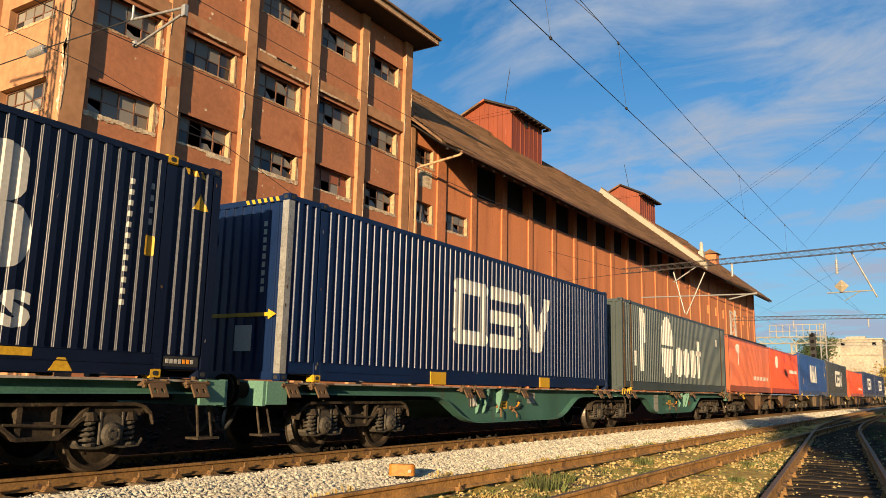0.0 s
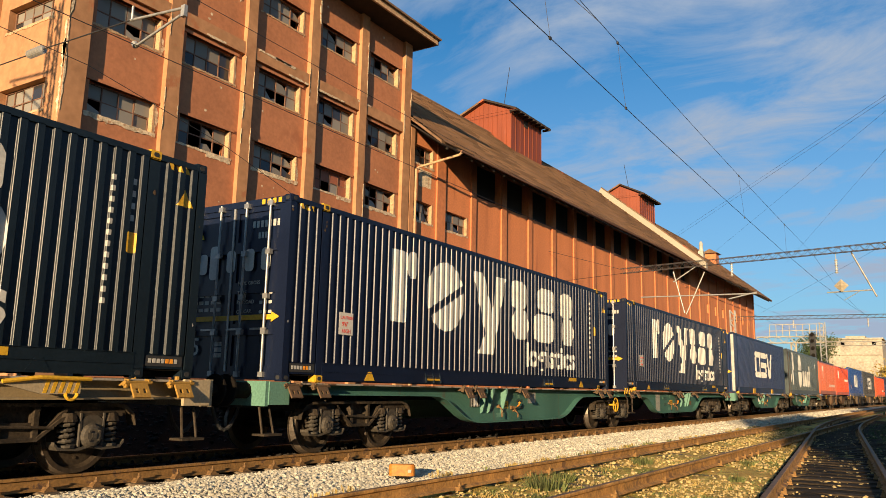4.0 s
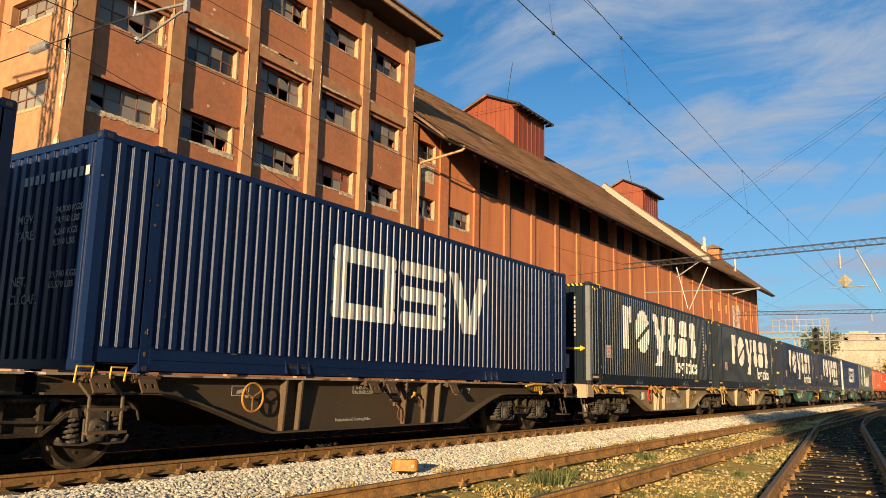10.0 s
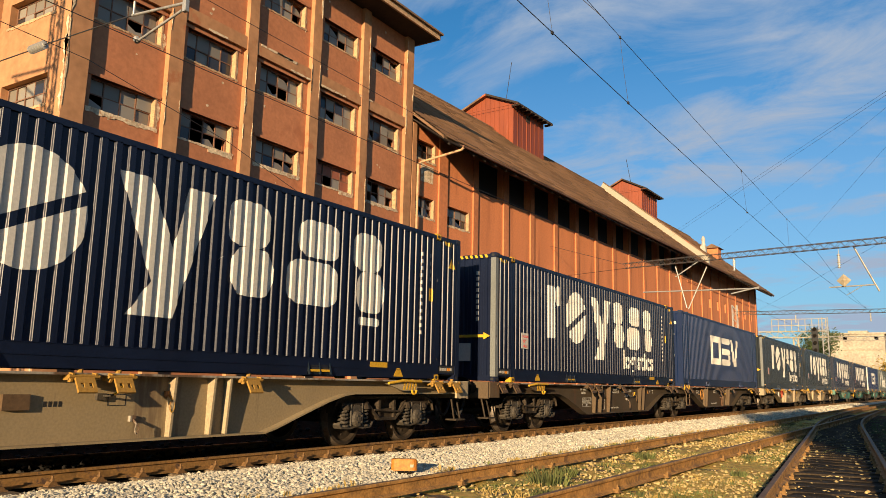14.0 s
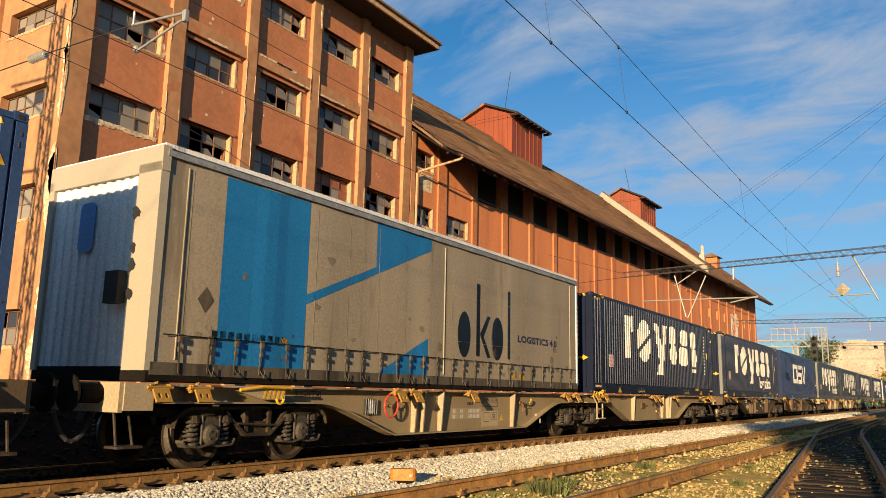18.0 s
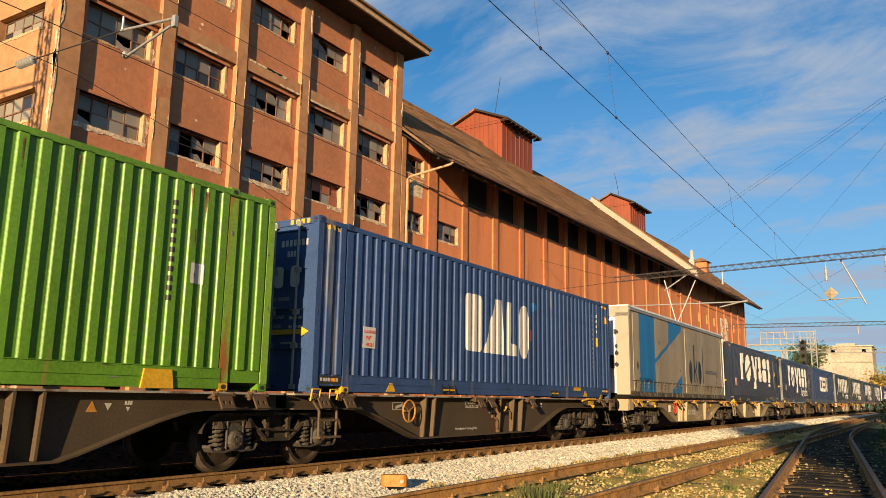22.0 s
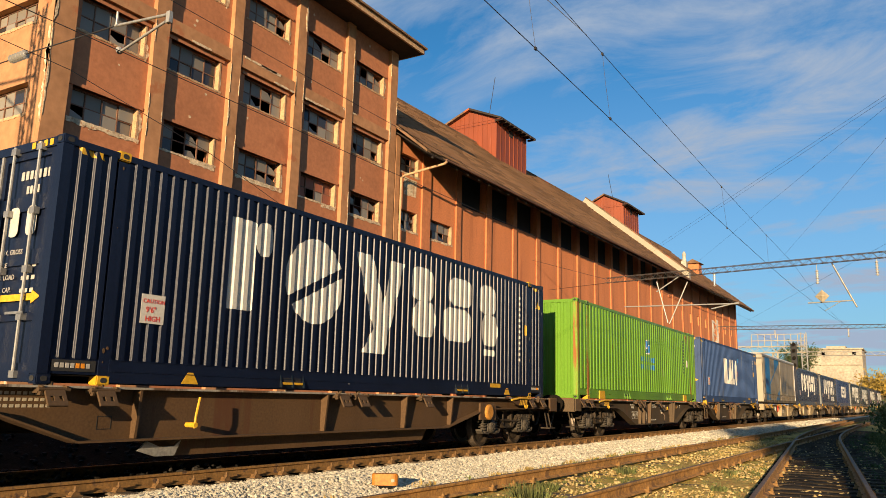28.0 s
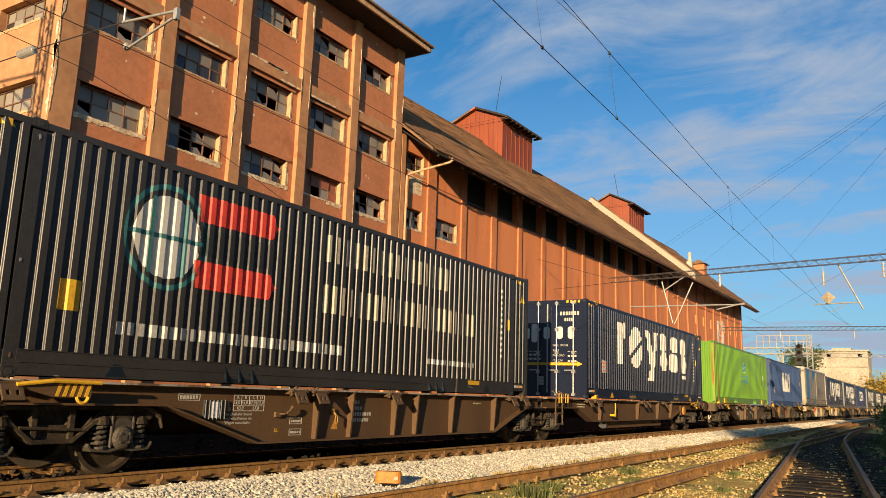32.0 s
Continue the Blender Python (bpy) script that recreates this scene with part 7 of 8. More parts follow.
        for x, z, ww, h in ((5.55, 0.98, 0.1, 0.09), (5.85, 0.90, 0.13, 0.12), (5.68, 0.47, 0.27, 0.1), (5.02, 0.86, 0.08, 0.07), (6.72, 0.90, 0.1, 0.07)):
            sheet_on(w, a + x, a + x + ww, z, z + h, "teal_light")
    elif main == "umber":
        if first:
            rim(w, a + 4.15, a + 4.52, 0.92, 1.01, ink)
            bars_on(w, a + 4.18, 0.94, 6, 0.053, 0.05, ink)
            label_cage(w, a + 4.58, 0.67, 0.38, 0.26)
            load_table(w, a + 5.14, 0.78, 0.62, 0.23, (("A", "B", "C", "D"), ("63,0", "75,0", "87,0", "102,0"), ("63,0", "67,0")), ink)
            words_on(w, a + 5.03, 0.855, "S", 0.07, ink)
            words_on(w, a + 5.03, 0.785, "SS", 0.07, ink)
            for z, words in ((0.72, "bei schadhafter Bremse"), (0.66, "und beide Bremsen des"), (0.60, "Wagens auszuschalten")):
                words_on(w, a + 5.0, z, words, 0.055, ink)
            change_lever(w, a + 6.05, 0.74, "spigot_rust", "spigot_rust")
            words_on(w, a + 6.0, 0.47, "LL", 0.085, "yellow")
            for z in (0.58, 0.41):
                rim(w, a + 6.34, a + 6.62, z, z + 0.1, ink)
                bars_on(w, a + 6.37, z + 0.03, 5, 0.05, 0.035, ink)
            pull_loop(w, a + 7.34, 0.78, "spigot", 0.045)
            triangle_on(w, a + 7.44, 0.56, 0.09, "orange_worn")
            for z, n in ((0.90, 4), (0.80, 5), (0.70, 9), (0.60, 8)):
                bars_on(w, a + 7.84, z, n, 0.07, 0.06, ink)
            bars_on(w, a + 12.2, 0.93, 6, 0.06, 0.03, "logo_cream")
            triangle_on(w, a + 9.95, 0.72, 0.05, "print_grey", False)
        else:
            for z in (1.02, 0.95, 0.88):
                bars_on(w, a + 2.55, z, 9, 0.07, 0.035, "logo_cream")
            rim(w, a + 3.78, a + 3.98, 0.62, 0.78, "logo_black")
            bm = B()
            prism(bm, [(4.4 + a, 0.5), (11.4 + a, 0.5), (11.2 + a, 0.25), (4.95 + a, 0.25), (4.75 + a, 0.32)], -SOLE + 0.1, -SOLE + 0.13)
            part("lower_beam", bm, M["umber"], w)
            bm = B()
            prism(bm, [(4.42 + a, 0.34), (4.55 + a, 0.46), (4.75 + a, 0.38), (4.98 + a, 0.38), (5.1 + a, 0.46), (5.0 + a, 0.26), (4.7 + a, 0.26)], -SOLE + 0.02, -SOLE + 0.05)
            part("gusset", bm, M["galv"], w)


def wagon(u0, u1, mids, main, light, label, spig, pads=True, tail=0.28, deep=0.34, shape="bent", first=2.45, last=2.45, spigots=(), wheel=False, ink="print_grey"):
    """An articulated container wagon from u0 to u1 with bogies at both ends and at each joint in mids."""
    w = thing("container_wagon", pose(u0, 0, 0), label, "railway wagon", "wagons of the train")
    MOVES.append((w, u0, 0.0))
    L = u1 - u0
    cuts = [0.0] + [m - u0 for m in mids] + [L]
    for i, (a, b) in enumerate(zip(cuts, cuts[1:])):
        platform(w, a + (0.12 if i else 0.0), b - (0.12 if i < len(mids) else 0.0), main, light, 0.50 if main == "umber" and i else deep, shape, i == 0, i == len(mids))
    for x in [first] + [m - u0 for m in mids] + [L - last]:
        bogie(w, x, u0)
    for x, s in ((0.0, -1), (L, 1)):
        bm = B()
        bx(bm, min(x, x + s * 0.06), max(x, x + s * 0.06), -HALF - 0.03, HALF + 0.03, 0.78, 1.14)
        part("headstock", bm, M[light], w)
        part("end_plate", one(min(x, x - s * 0.42), max(x, x - s * 0.42), -HALF - 0.05, -HALF, 0.80, 1.135), M[light], w)
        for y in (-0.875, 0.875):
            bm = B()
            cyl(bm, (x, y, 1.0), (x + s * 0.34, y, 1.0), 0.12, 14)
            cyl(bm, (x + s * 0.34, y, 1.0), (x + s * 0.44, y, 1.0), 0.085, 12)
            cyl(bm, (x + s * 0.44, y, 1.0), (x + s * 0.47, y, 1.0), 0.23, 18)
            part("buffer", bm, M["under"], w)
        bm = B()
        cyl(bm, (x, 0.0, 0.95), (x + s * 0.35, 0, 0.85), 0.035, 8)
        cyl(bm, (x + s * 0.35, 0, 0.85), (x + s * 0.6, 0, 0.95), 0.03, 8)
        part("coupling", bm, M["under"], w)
        bm = B()
        for (p, q) in (((x - s * 0.25, -1.05, 0.8), (x - s * 0.28, -1.15, 0.38)), ((x - s * 0.05, -1.05, 0.8), (x - s * 0.05, -1.15, 0.38))):
            cyl(bm, p, q, 0.018, 6)
        bx(bm, min(x - s * 0.36, x), max(x - s * 0.36, x), -1.25, -1.0, 0.35, 0.38)
        part("shunter_step", bm, M["bogie"], w)
        px = x - s * 0.1
        bm = B()
        tube(bm, [(px + s * 0.55 * k / 8, -0.6, 0.78 - 0.36 * math.sin(math.pi * k / 8) ** 0.8) for k in range(9)], 0.03, 8)
        part("brake_hose", bm, M["rubber"], w)
    for m in mids:
        # step frame and grab handles at the joint
        if main == "umber":
            break
        xj = m - u0
        bm = B()
        yy = -HALF - 0.04
        for dx in (0.62, 1.05):
            cyl(bm, (xj + dx - 0.14, yy, 1.04), (xj + dx, yy - 0.04, 0.86), 0.022, 6)
            cyl(bm, (xj + dx, yy - 0.04, 0.86), (xj + dx, yy - 0.04, 0.46), 0.022, 6)
        bx(bm, xj + 0.58, xj + 1.09, yy - 0.12, yy - 0.02, 0.44, 0.47)
        bx(bm, xj + 0.60, xj + 1.07, yy - 0.06, yy - 0.04, 0.70, 0.73)
        part("joint_step", bm, M[light] if main in ("beige", "brown") else M["bogie"], w)
        for dx in (0.42, 0.86):
            bm = B()
            q = [(xj + dx, yy - 0.02, 1.02), (xj + dx, yy - 0.05, 1.20), (xj + dx + 0.20, yy - 0.05, 1.20), (xj + dx + 0.20, yy - 0.02, 1.04)]
            tube(bm, q, 0.014, 6)
            part("grab_handle", bm, M["yellow"], w)
    for x in spigots:
        twistlock(w, x - u0, spig)
    # writing and fittings on the sole bars
    for i, (a, b) in enumerate(zip(cuts, cuts[1:])):
        y = -SOLE
        if u0 < 30:
            stencils(w, a, b, main, i == 0, ink)
        if pads:
            for xx, d in ([(a + 2.3, 1)] if i == 0 else []) + ([(b - 2.3, -1)] if i == len(mids) else []):
                bm = B()
                yy = -HALF - 0.03
                prism(bm, [(xx - 0.55, 1.06), (xx - 0.15, 1.10), (xx + 0.40, 1.10), (xx + 0.40, 0.94), (xx - 0.05, 0.94)], yy - 0.05, yy)
                bb = part("jacking_pad", bm, M[light], w)
                bm = B()
                for q in range(5):
                    z = 0.97 + 0.0 * q
                    x1_ = xx - 0.05 + q * 0.09
                    prism(bm, [(x1_, 0.95), (x1_ + 0.045, 0.95), (x1_ + 0.085, 1.09), (x1_ + 0.04, 1.09)], yy - 0.053, yy - 0.05)
                part("warning_stripe", bm, M["yellow"], bb)
                bm = B()
                pts_ = [(xx - 0.5, yy - 0.06, 1.07), (xx - 0.1, yy - 0.09, 1.12), (xx + 0.5, yy - 0.08, 1.11)]
                tube(bm, pts_, 0.024, 8)
                part("cable_loop", bm, M["yellow"] if light != "teal_light" else M["teal_light"], w)
                bm = B()
                tube(bm, [(xx + 0.28 + 0.07 * math.cos(math.pi + math.pi * q / 10), yy - 0.07, 0.95 + 0.07 * math.sin(math.pi + math.pi * q / 10)) for q in range(11)], 0.02, 6)
                part("tie_hook", bm, M["orange_mark"] if light == "teal_light" else M["yellow"], w)
        if wheel and i == wheel[0]:
            # hand brake wheel with its shaft, beside a caged label holder
            xa = a + wheel[1]
            bm = B()
            tube(bm, [(xa + 0.2 * math.cos(q * math.pi / 12), y - 0.14, 0.84 + 0.2 * math.sin(q * math.pi / 12)) for q in range(24)], 0.016, 6, True)
            hw = part("hand_wheel", bm, M["logo_red"] if main == "beige" else M["orange_worn"], w, "orange-red hand brake wheel" if main == "beige" else "worn ochre hand brake wheel")
            bm = B()
            for q in range(3):
                cyl(bm, (xa, y - 0.14, 0.84), (xa + 0.2 * math.cos(q * 2.09 + 0.5), y - 0.14, 0.84 + 0.2 * math.sin(q * 2.09 + 0.5)), 0.012, 6)
            cyl(bm, (xa, y, 0.84), (xa, y - 0.16, 0.84), 0.02, 8)
            part("spokes", bm, M["rust_iron"], hw)
    return w


def spots(*lefts):
    out = []
    for l in lefts:
        out += [l + 0.85, l + 0.2, l + CL - 0.85, l + CL - 0.2, l + 5.4, l + 5.9, l + 8.0]
    return out


P_ = PLACE
wagon(P_["A"] - 0.28, P_["Ge"] + CL + 0.3, [(P_["A"] + CL + P_["Ge"]) / 2], "teal", "teal_light", "sea-green articulated container wagon, dusty and rust-stained", "spigot_rust", pads=False, deep=0.40, shape="round", spigots=spots(P_["A"], P_["Ge"]), ink="logo_black")
wagon(P_["r2"] - 0.28, P_["r1"] + CL + 0.28, [(P_["r2"] + CL + P_["r1"]) / 2], "teal", "teal_light", "sea-green articulated container wagon with white lettering bars", "spigot_rust", pads=False, deep=0.40, shape="round", spigots=spots(P_["r2"], P_["r1"]), ink="logo_black")
_w, _x = MOVES[-1][0], (P_["r2"] + CL + P_["r1"]) / 2 - 0.27 - MOVES[-1][1]
_b = B()
tube(_b, [(_x + 0.2 * math.cos(_q * math.pi / 12), -HALF - 0.02, 0.70 + 0.2 * math.sin(_q * math.pi / 12)) for _q in range(24)], 0.017, 6, True)
_hw = part("hand_wheel", _b, M["yellow"], _w, "yellow hand brake wheel")
_b = B()
for _q in range(3):
    cyl(_b, (_x, -HALF - 0.02, 0.70), (_x + 0.2 * math.cos(_q * 2.09 + 0.5), -HALF - 0.02, 0.70 + 0.2 * math.sin(_q * 2.09 + 0.5)), 0.014, 6)
cyl(_b, (_x, -HALF - 0.04, 0.70), (_x, -HALF + 0.3, 0.70), 0.025, 8)
part("spokes", _b, M["yellow"], _hw)
wagon(P_["r4"] - 0.3, P_["r3"] + CL + 0.28, [(P_["r4"] + CL + P_["r3"]) / 2], "beige", "beige_light", "dirty beige articulated container wagon with yellow fittings", "spigot", spigots=spots(P_["r4"], P_["r3"]), wheel=(0, 5.5), ink="logo_black")
wagon(P_["r5"] - 0.3, P_["B"] + CL + 0.3, [(P_["r5"] + CL + P_["B"]) / 2], "brown", "brown_light", "dark brown articulated container wagon with rusty spigots", "spigot_dark", spigots=spots(P_["r5"], P_["B"]), wheel=(1, P_["B"] + 2.7 - (P_["r5"] + CL + P_["B"]) / 2))
wagon(P_["C"] - 0.3, P_["r6"] + CL + 0.3, [(P_["C"] + CL + P_["r6"]) / 2], "beige", "beige_light", "dirty beige articulated container wagon with striped pads", "spigot", spigots=spots(P_["C"], P_["r6"]), wheel=(0, 5.5), ink="logo_black")
wagon(P_["G"] - 0.3, P_["E"] + CL + 0.3, [(P_["G"] + CL + P_["E"]) / 2], "brown", "brown_light", "dark brown articulated container wagon with white stencils", "spigot_dark", spigots=spots(P_["G"], P_["E"]), wheel=(1, P_["E"] + 2.79 - (P_["G"] + CL + P_["E"]) / 2))
wagon(P_["H"] - 0.9, P_["D"] + CL + 0.8, [-161.05], "umber", "umber", "rusty umber articulated container wagon with a brown ladder", "spigot_dark", shape="straight", spigots=spots(P_["H"], P_["D"]))
_w = bpy.data.objects[MOVES[-1][0].name]
for _dx in (0.55, 1.0):
    _b = B()
    _q = [(-161.05 - MOVES[-1][1] + _dx, -HALF - 0.06, 0.42), (-161.05 - MOVES[-1][1] + _dx, -HALF - 0.06, 1.02), (-161.05 - MOVES[-1][1] + _dx, -HALF - 0.10, 1.22), (-161.05 - MOVES[-1][1] + _dx, -HALF + 0.05, 1.30)]
    tube(_b, _q, 0.02, 8)
    part("ladder_rail", _b, M["brown_light"], _w)
for _z in (0.44, 0.72):
    _b = B()
    bx(_b, -161.05 - MOVES[-1][1] + 0.53, -161.05 - MOVES[-1][1] + 1.02, -HALF - 0.09, -HALF - 0.03, _z, _z + 0.03)
    part("ladder_step", _b, M["brown_light"], _w)
for _dx in (0.75, 1.2):
    _b = B()
    tube(_b, [(-161.05 - MOVES[-1][1] + _dx, -HALF - 0.07, 1.0), (-161.05 - MOVES[-1][1] + _dx, -HALF - 0.07, 1.24), (-161.05 - MOVES[-1][1] + _dx + 0.16, -HALF - 0.07, 1.24), (-161.05 - MOVES[-1][1] + _dx + 0.16, -HALF - 0.07, 1.0)], 0.016, 6)
    part("grab_handle", _b, M["yellow"], _w)
_d = P_["D"] - MOVES[-1][1]
_b = B()
_q = [(_d + 2.20, -HALF - 0.10, 0.62), (_d + 2.20, -HALF - 0.12, 0.80), (_d + 2.26, -HALF - 0.10, 1.02)]
for _p0, _p1 in zip(_q, _q[1:]):
    cyl(_b, _p0, _p1, 0.017, 6)
cyl(_b, (_d + 2.20, -HALF + 0.05, 0.66), (_d + 2.20, -HALF - 0.13, 0.66), 0.035, 8)
part("brake_lever", _b, M["yellow"], _w, "yellow brake changeover lever")
_b = B()
lathe(_b, [(-0.04, 0.0), (-0.04, 0.13), (-0.02, 0.17), (0.03, 0.17), (0.03, 0.0)], 20, "Y", (_d + 10.72, -HALF - 0.02, 0.79))
part("brake_disc", _b, M["orange_worn"], _w, "round ochre brake dial")
cyl_box = one(_d + 10.35, _d + 11.1, -HALF + 0.005, -HALF + 0.05, 0.62, 0.98)
part("dial_plate", cyl_box, M["umber"], _w)
wagon(37.75, 58.2, [48.1], "umber", "umber", "rusty brown wagon under two red containers", "rust_iron")
wagon(58.45, 87.2, [72.75], "brown", "brown_light", "dark brown articulated wagon far down the train", "rust_iron")
wagon(88.2, 117.2, [102.7], "umber", "umber", "brown articulated wagon far down the train", "rust_iron")
wagon(118.2, 133.0, [], "brown", "brown_light", "dark brown wagon far down the train", "rust_iron")

# ---- overhead line, portals, signals ----


def wire(name, pts, r, label, category="cable"):
    bm = B()
    prev = None
    for i, p in enumerate(pts):
        d = (Vector(pts[min(i + 1, len(pts) - 1)]) - Vector(pts[max(i - 1, 0)])).normalized()
        q = d.to_track_quat("Z", "Y")
        ring = [bm.verts.new(Vector(p) + q @ Vector((r * math.cos(k * 1.0472), r * math.sin(k * 1.0472), 0))) for k in range(6)]
        if prev:
            for k in range(6):
                bm.faces.new((prev[k], prev[(k + 1) % 6], ring[(k + 1) % 6], ring[k]))
        prev = ring
    return solo(name, bm, M["wire"], label, category)


def sagged(a, b, sag, n=8):
    a, b = Vector(a), Vector(b)
    return [a.lerp(b, i / n) - Vector((0, 0, 4 * sag * (i / n) * (1 - i / n))) for i in range(n + 1)]


def lattice(bm, a, b, wide, deep, n, r=0.022):
    """A laced beam from a to b: four chords and zigzag bars."""
    a, b = Vector(a), Vector(b)
    d = (b - a).normalized()
    up = Vector((0, 0, 1)) if abs(d.z) < 0.9 else Vector((1, 0, 0))
    s = d.cross(up).normalized() * wide / 2
    u = s.cross(d).normalized() * deep / 2
    for i in (-1, 1):
        for j in (-1, 1):
            cyl(bm, a + s * i + u * j, b + s * i + u * j, r, 6)
    for k in range(n):
        p, q = a.lerp(b, k / n), a.lerp(b, (k + 1) / n)
        f = 1 if k % 2 else -1
        for i in (-1, 1):
            cyl(bm, p + s * i - u * f, q + s * i + u * f, r * 0.6, 5)
            cyl(bm, p + u * i - s * f, q + u * i + s * f, r * 0.6, 5)


def insulator(bm, a, b, r=0.07, n=5):
    """A ribbed porcelain insulator turned as one body."""
    a, b = Vector(a), Vector(b)
    L = (b - a).length
    prof = [(0.0, 0.0), (0.0, r * 0.4)]
    for k in range(n):
        prof += [(L * (k + 0.2) / n, r * 0.45), (L * (k + 0.3) / n, r), (L * (k + 0.55) / n, r * 0.92), (L * (k + 0.8) / n, r * 0.45)]
    prof += [(L, r * 0.4), (L, 0.0)]
    k0 = len(bm.verts)
    lathe(bm, prof, 12, "Z")
    bm.verts.ensure_lookup_table()
    q = (b - a).to_track_quat("Z", "Y")
    for v in bm.verts[k0:]:
        v.co = a + q @ v.co


def overhead():
    ys = 4.10
    line = thing("overhead_line", pose(0, 0, 0), "dark overhead contact line with messenger wire and droppers", "overhead line", kind="structure")
    bm = B()
    for p, q in zip(*[(lambda L: (L, L[1:]))([(x, ys + (0.18 if x < 35.5 else 0.18 - 0.006 * (x - 35.5)) - 0.18, 5.78 + 0.0004 * (x - 14) ** 2) for x in (-20, 0, 8, 14, 20, 28, 35.5, 50, 64)])][0]):
        cyl(bm, p, q, 0.0065, 6)
    part("contact_wire", bm, M["wire"], line)
    bm = B()
    top = [Vector((x, ys, 6.82 + 0.00048 * (x - 15.5) ** 2)) for x in np.arange(-20, 35.3, 2.3)] + sagged((35.2, ys, 7.0), (64, ys, 6.95), 0.3, 8)
    for p, q in zip(top, top[1:]):
        cyl(bm, p, q, 0.0055, 6)
    part("messenger_wire", bm, M["wire"], line)
    for x0, x1 in ((8.75, 9.05), (11.75, 12.1), (21.1, 21.6), (28.4, 28.6)):
        z1 = min(top, key=lambda p: abs(p[0] - x0))[2]
        bm = B()
        mid = Vector(((x0 + x1) / 2 - 0.03, ys, (5.79 + z1) / 2))
        cyl(bm, (x0, ys, z1), mid, 0.003, 5)
        cyl(bm, mid, (x1, ys, 5.79), 0.003, 5)
        part("dropper", bm, M["wire"], line)
        part("clamp", one(x0 - 0.03, x0 + 0.03, ys - 0.012, ys + 0.012, z1 - 0.03, z1 + 0.012), M["wire"], line)
        part("clamp", one(x1 - 0.03, x1 + 0.03, ys - 0.012, ys + 0.012, 5.77, 5.81), M["wire"], line)
    main = thing("overhead_line", pose(0, 0, 0), "thin overhead contact line above the train", "overhead line", kind="structure")
    bm = B()
    pts = [(x, LINE + bend(x) - 0.1, 5.88) for x in (-20, 0, 12, 24, 36, 50, 64, 90)]
    for p, q in zip(pts, pts[1:]):
        cyl(bm, p, q, 0.0065, 6)
    part("contact_wire", bm, M["wire"], main)
    bm = B()
    pts = sagged((-20, LINE, 7.9), (36.5, LINE, 7.0), 0.35, 16) + sagged((36.5, LINE, 7.0), (64, LINE - 0.3, 6.95), 0.3, 8)[1:]
    for p, q in zip(pts, pts[1:]):
        cyl(bm, p, q, 0.0055, 6)
    part("messenger_wire", bm, M["wire"], main)
    wire("stay_cable", [(4.2, 9.6, 5.45), (5.84, 9.56, 5.36), (8.37, 9.56, 4.90), (10.0, 9.56, 4.45), (17, 9.9, 2.6)], 0.005, "thin slack stay cable in front of the mill")
    # bracket over the train's track
    br = thing("line_bracket", pose(7.0, 0, 0), "pale steel cantilever bracket with ribbed insulator", "line bracket")
    bm = B()
    cyl(bm, (0, 10.39, 6.72), (0, 9.08, 6.60), 0.022, 10)
    part("tube", bm, M["galv"], br)
    bm = B()
    cyl(bm, (0, 9.19, 6.50), (0, 10.2, 6.24), 0.02, 10)
    cyl(bm, (0, 10.2, 6.24), (0, 10.24, 6.30), 0.05, 8)
    part("registration_arm", bm, M["galv"], br)
    bm = B()
    bx(bm, -0.03, 0.03, 9.07, 9.15, 6.46, 6.64)
    part("clamp", bm, M["galv"], br)
    bm = B()
    cyl(bm, (0, 10.36, 6.70), (0, 10.36, 6.95), 0.02, 6)
    part("pin", bm, M["galv"], br)
    bm = B()
    insulator(bm, (0, 12.82, 6.78), (0, 13.28, 6.77), 0.08, 6)
    part("insulator", bm, M["insulator"], br)
    bm = B()
    cyl(bm, (0, 10.39, 6.72), (0, 12.82, 6.78), 0.011, 6)
    cyl(bm, (0, 13.28, 6.77), (0, 16.4, 6.8), 0.011, 6)
    part("tie_rod", bm, M["wire"], br)
    mast = thing("lattice_mast", pose(0.4, 15.9, -0.2), "grey lattice steel mast beside the mill", "mast")
    bm = B()
    lattice(bm, (0, 0, 0), (0, 0, 12.6), 0.55, 0.55, 22, 0.04)
    part("lattice", bm, M["galv"], mast)
    bm = B()
    for z in (8.3, 10.8):
        cyl(bm, (0, 0, z), (0, 2.0, z + 0.1), 0.04, 8)
        cyl(bm, (0, 0, z - 1.2), (0, 1.8, z), 0.03, 8)
    part("arm", bm, M["galv"], mast)
    # first portal
    po = thing("line_portal", pose(0, 0, 0), "slender rusty lattice portal beam above the tracks", "portal")
    bm = B()
    lattice(bm, (37.2, 13.0, 7.02), (33.3, -6.0, 7.02), 0.22, 0.24, 96, 0.014)
    part("beam", bm, M["beam_iron"], po)
    bm = B()
    lattice(bm, (33.3, -6.0, -0.2), (33.3, -6.0, 8.2), 0.35, 0.35, 18, 0.035)
    part("post", bm, M["iron_frame"], po)
    bm = B()
    for p, q in (((37.2, 13.0, 7.1), (38.5, 17.6, 8.6)), ((37.2, 13.0, 6.9), (40.5, 17.5, 7.2))):
        cyl(bm, p, q, 0.012, 6)
    part("wall_tie", bm, M["wire"], po)
    for y, x, z1 in ((3.2, 35.2, 6.05), (7.5, 36.1, 6.3), (1.0, 34.7, 6.2)):
        bm = B()
        insulator(bm, (x, y, z1), (x, y, z1 + 0.6), 0.07, 6)
        cyl(bm, (x, y, z1 + 0.6), (x, y, 6.9), 0.012, 6)
        part("insulator", bm, M["insulator"], po)
    bm = B()
    cyl(bm, (35.3, 2.63, 6.9), (35.3, 1.83, 5.05), 0.035, 8)
    part("drop_post", bm, M["galv"], po)
    bm = B()
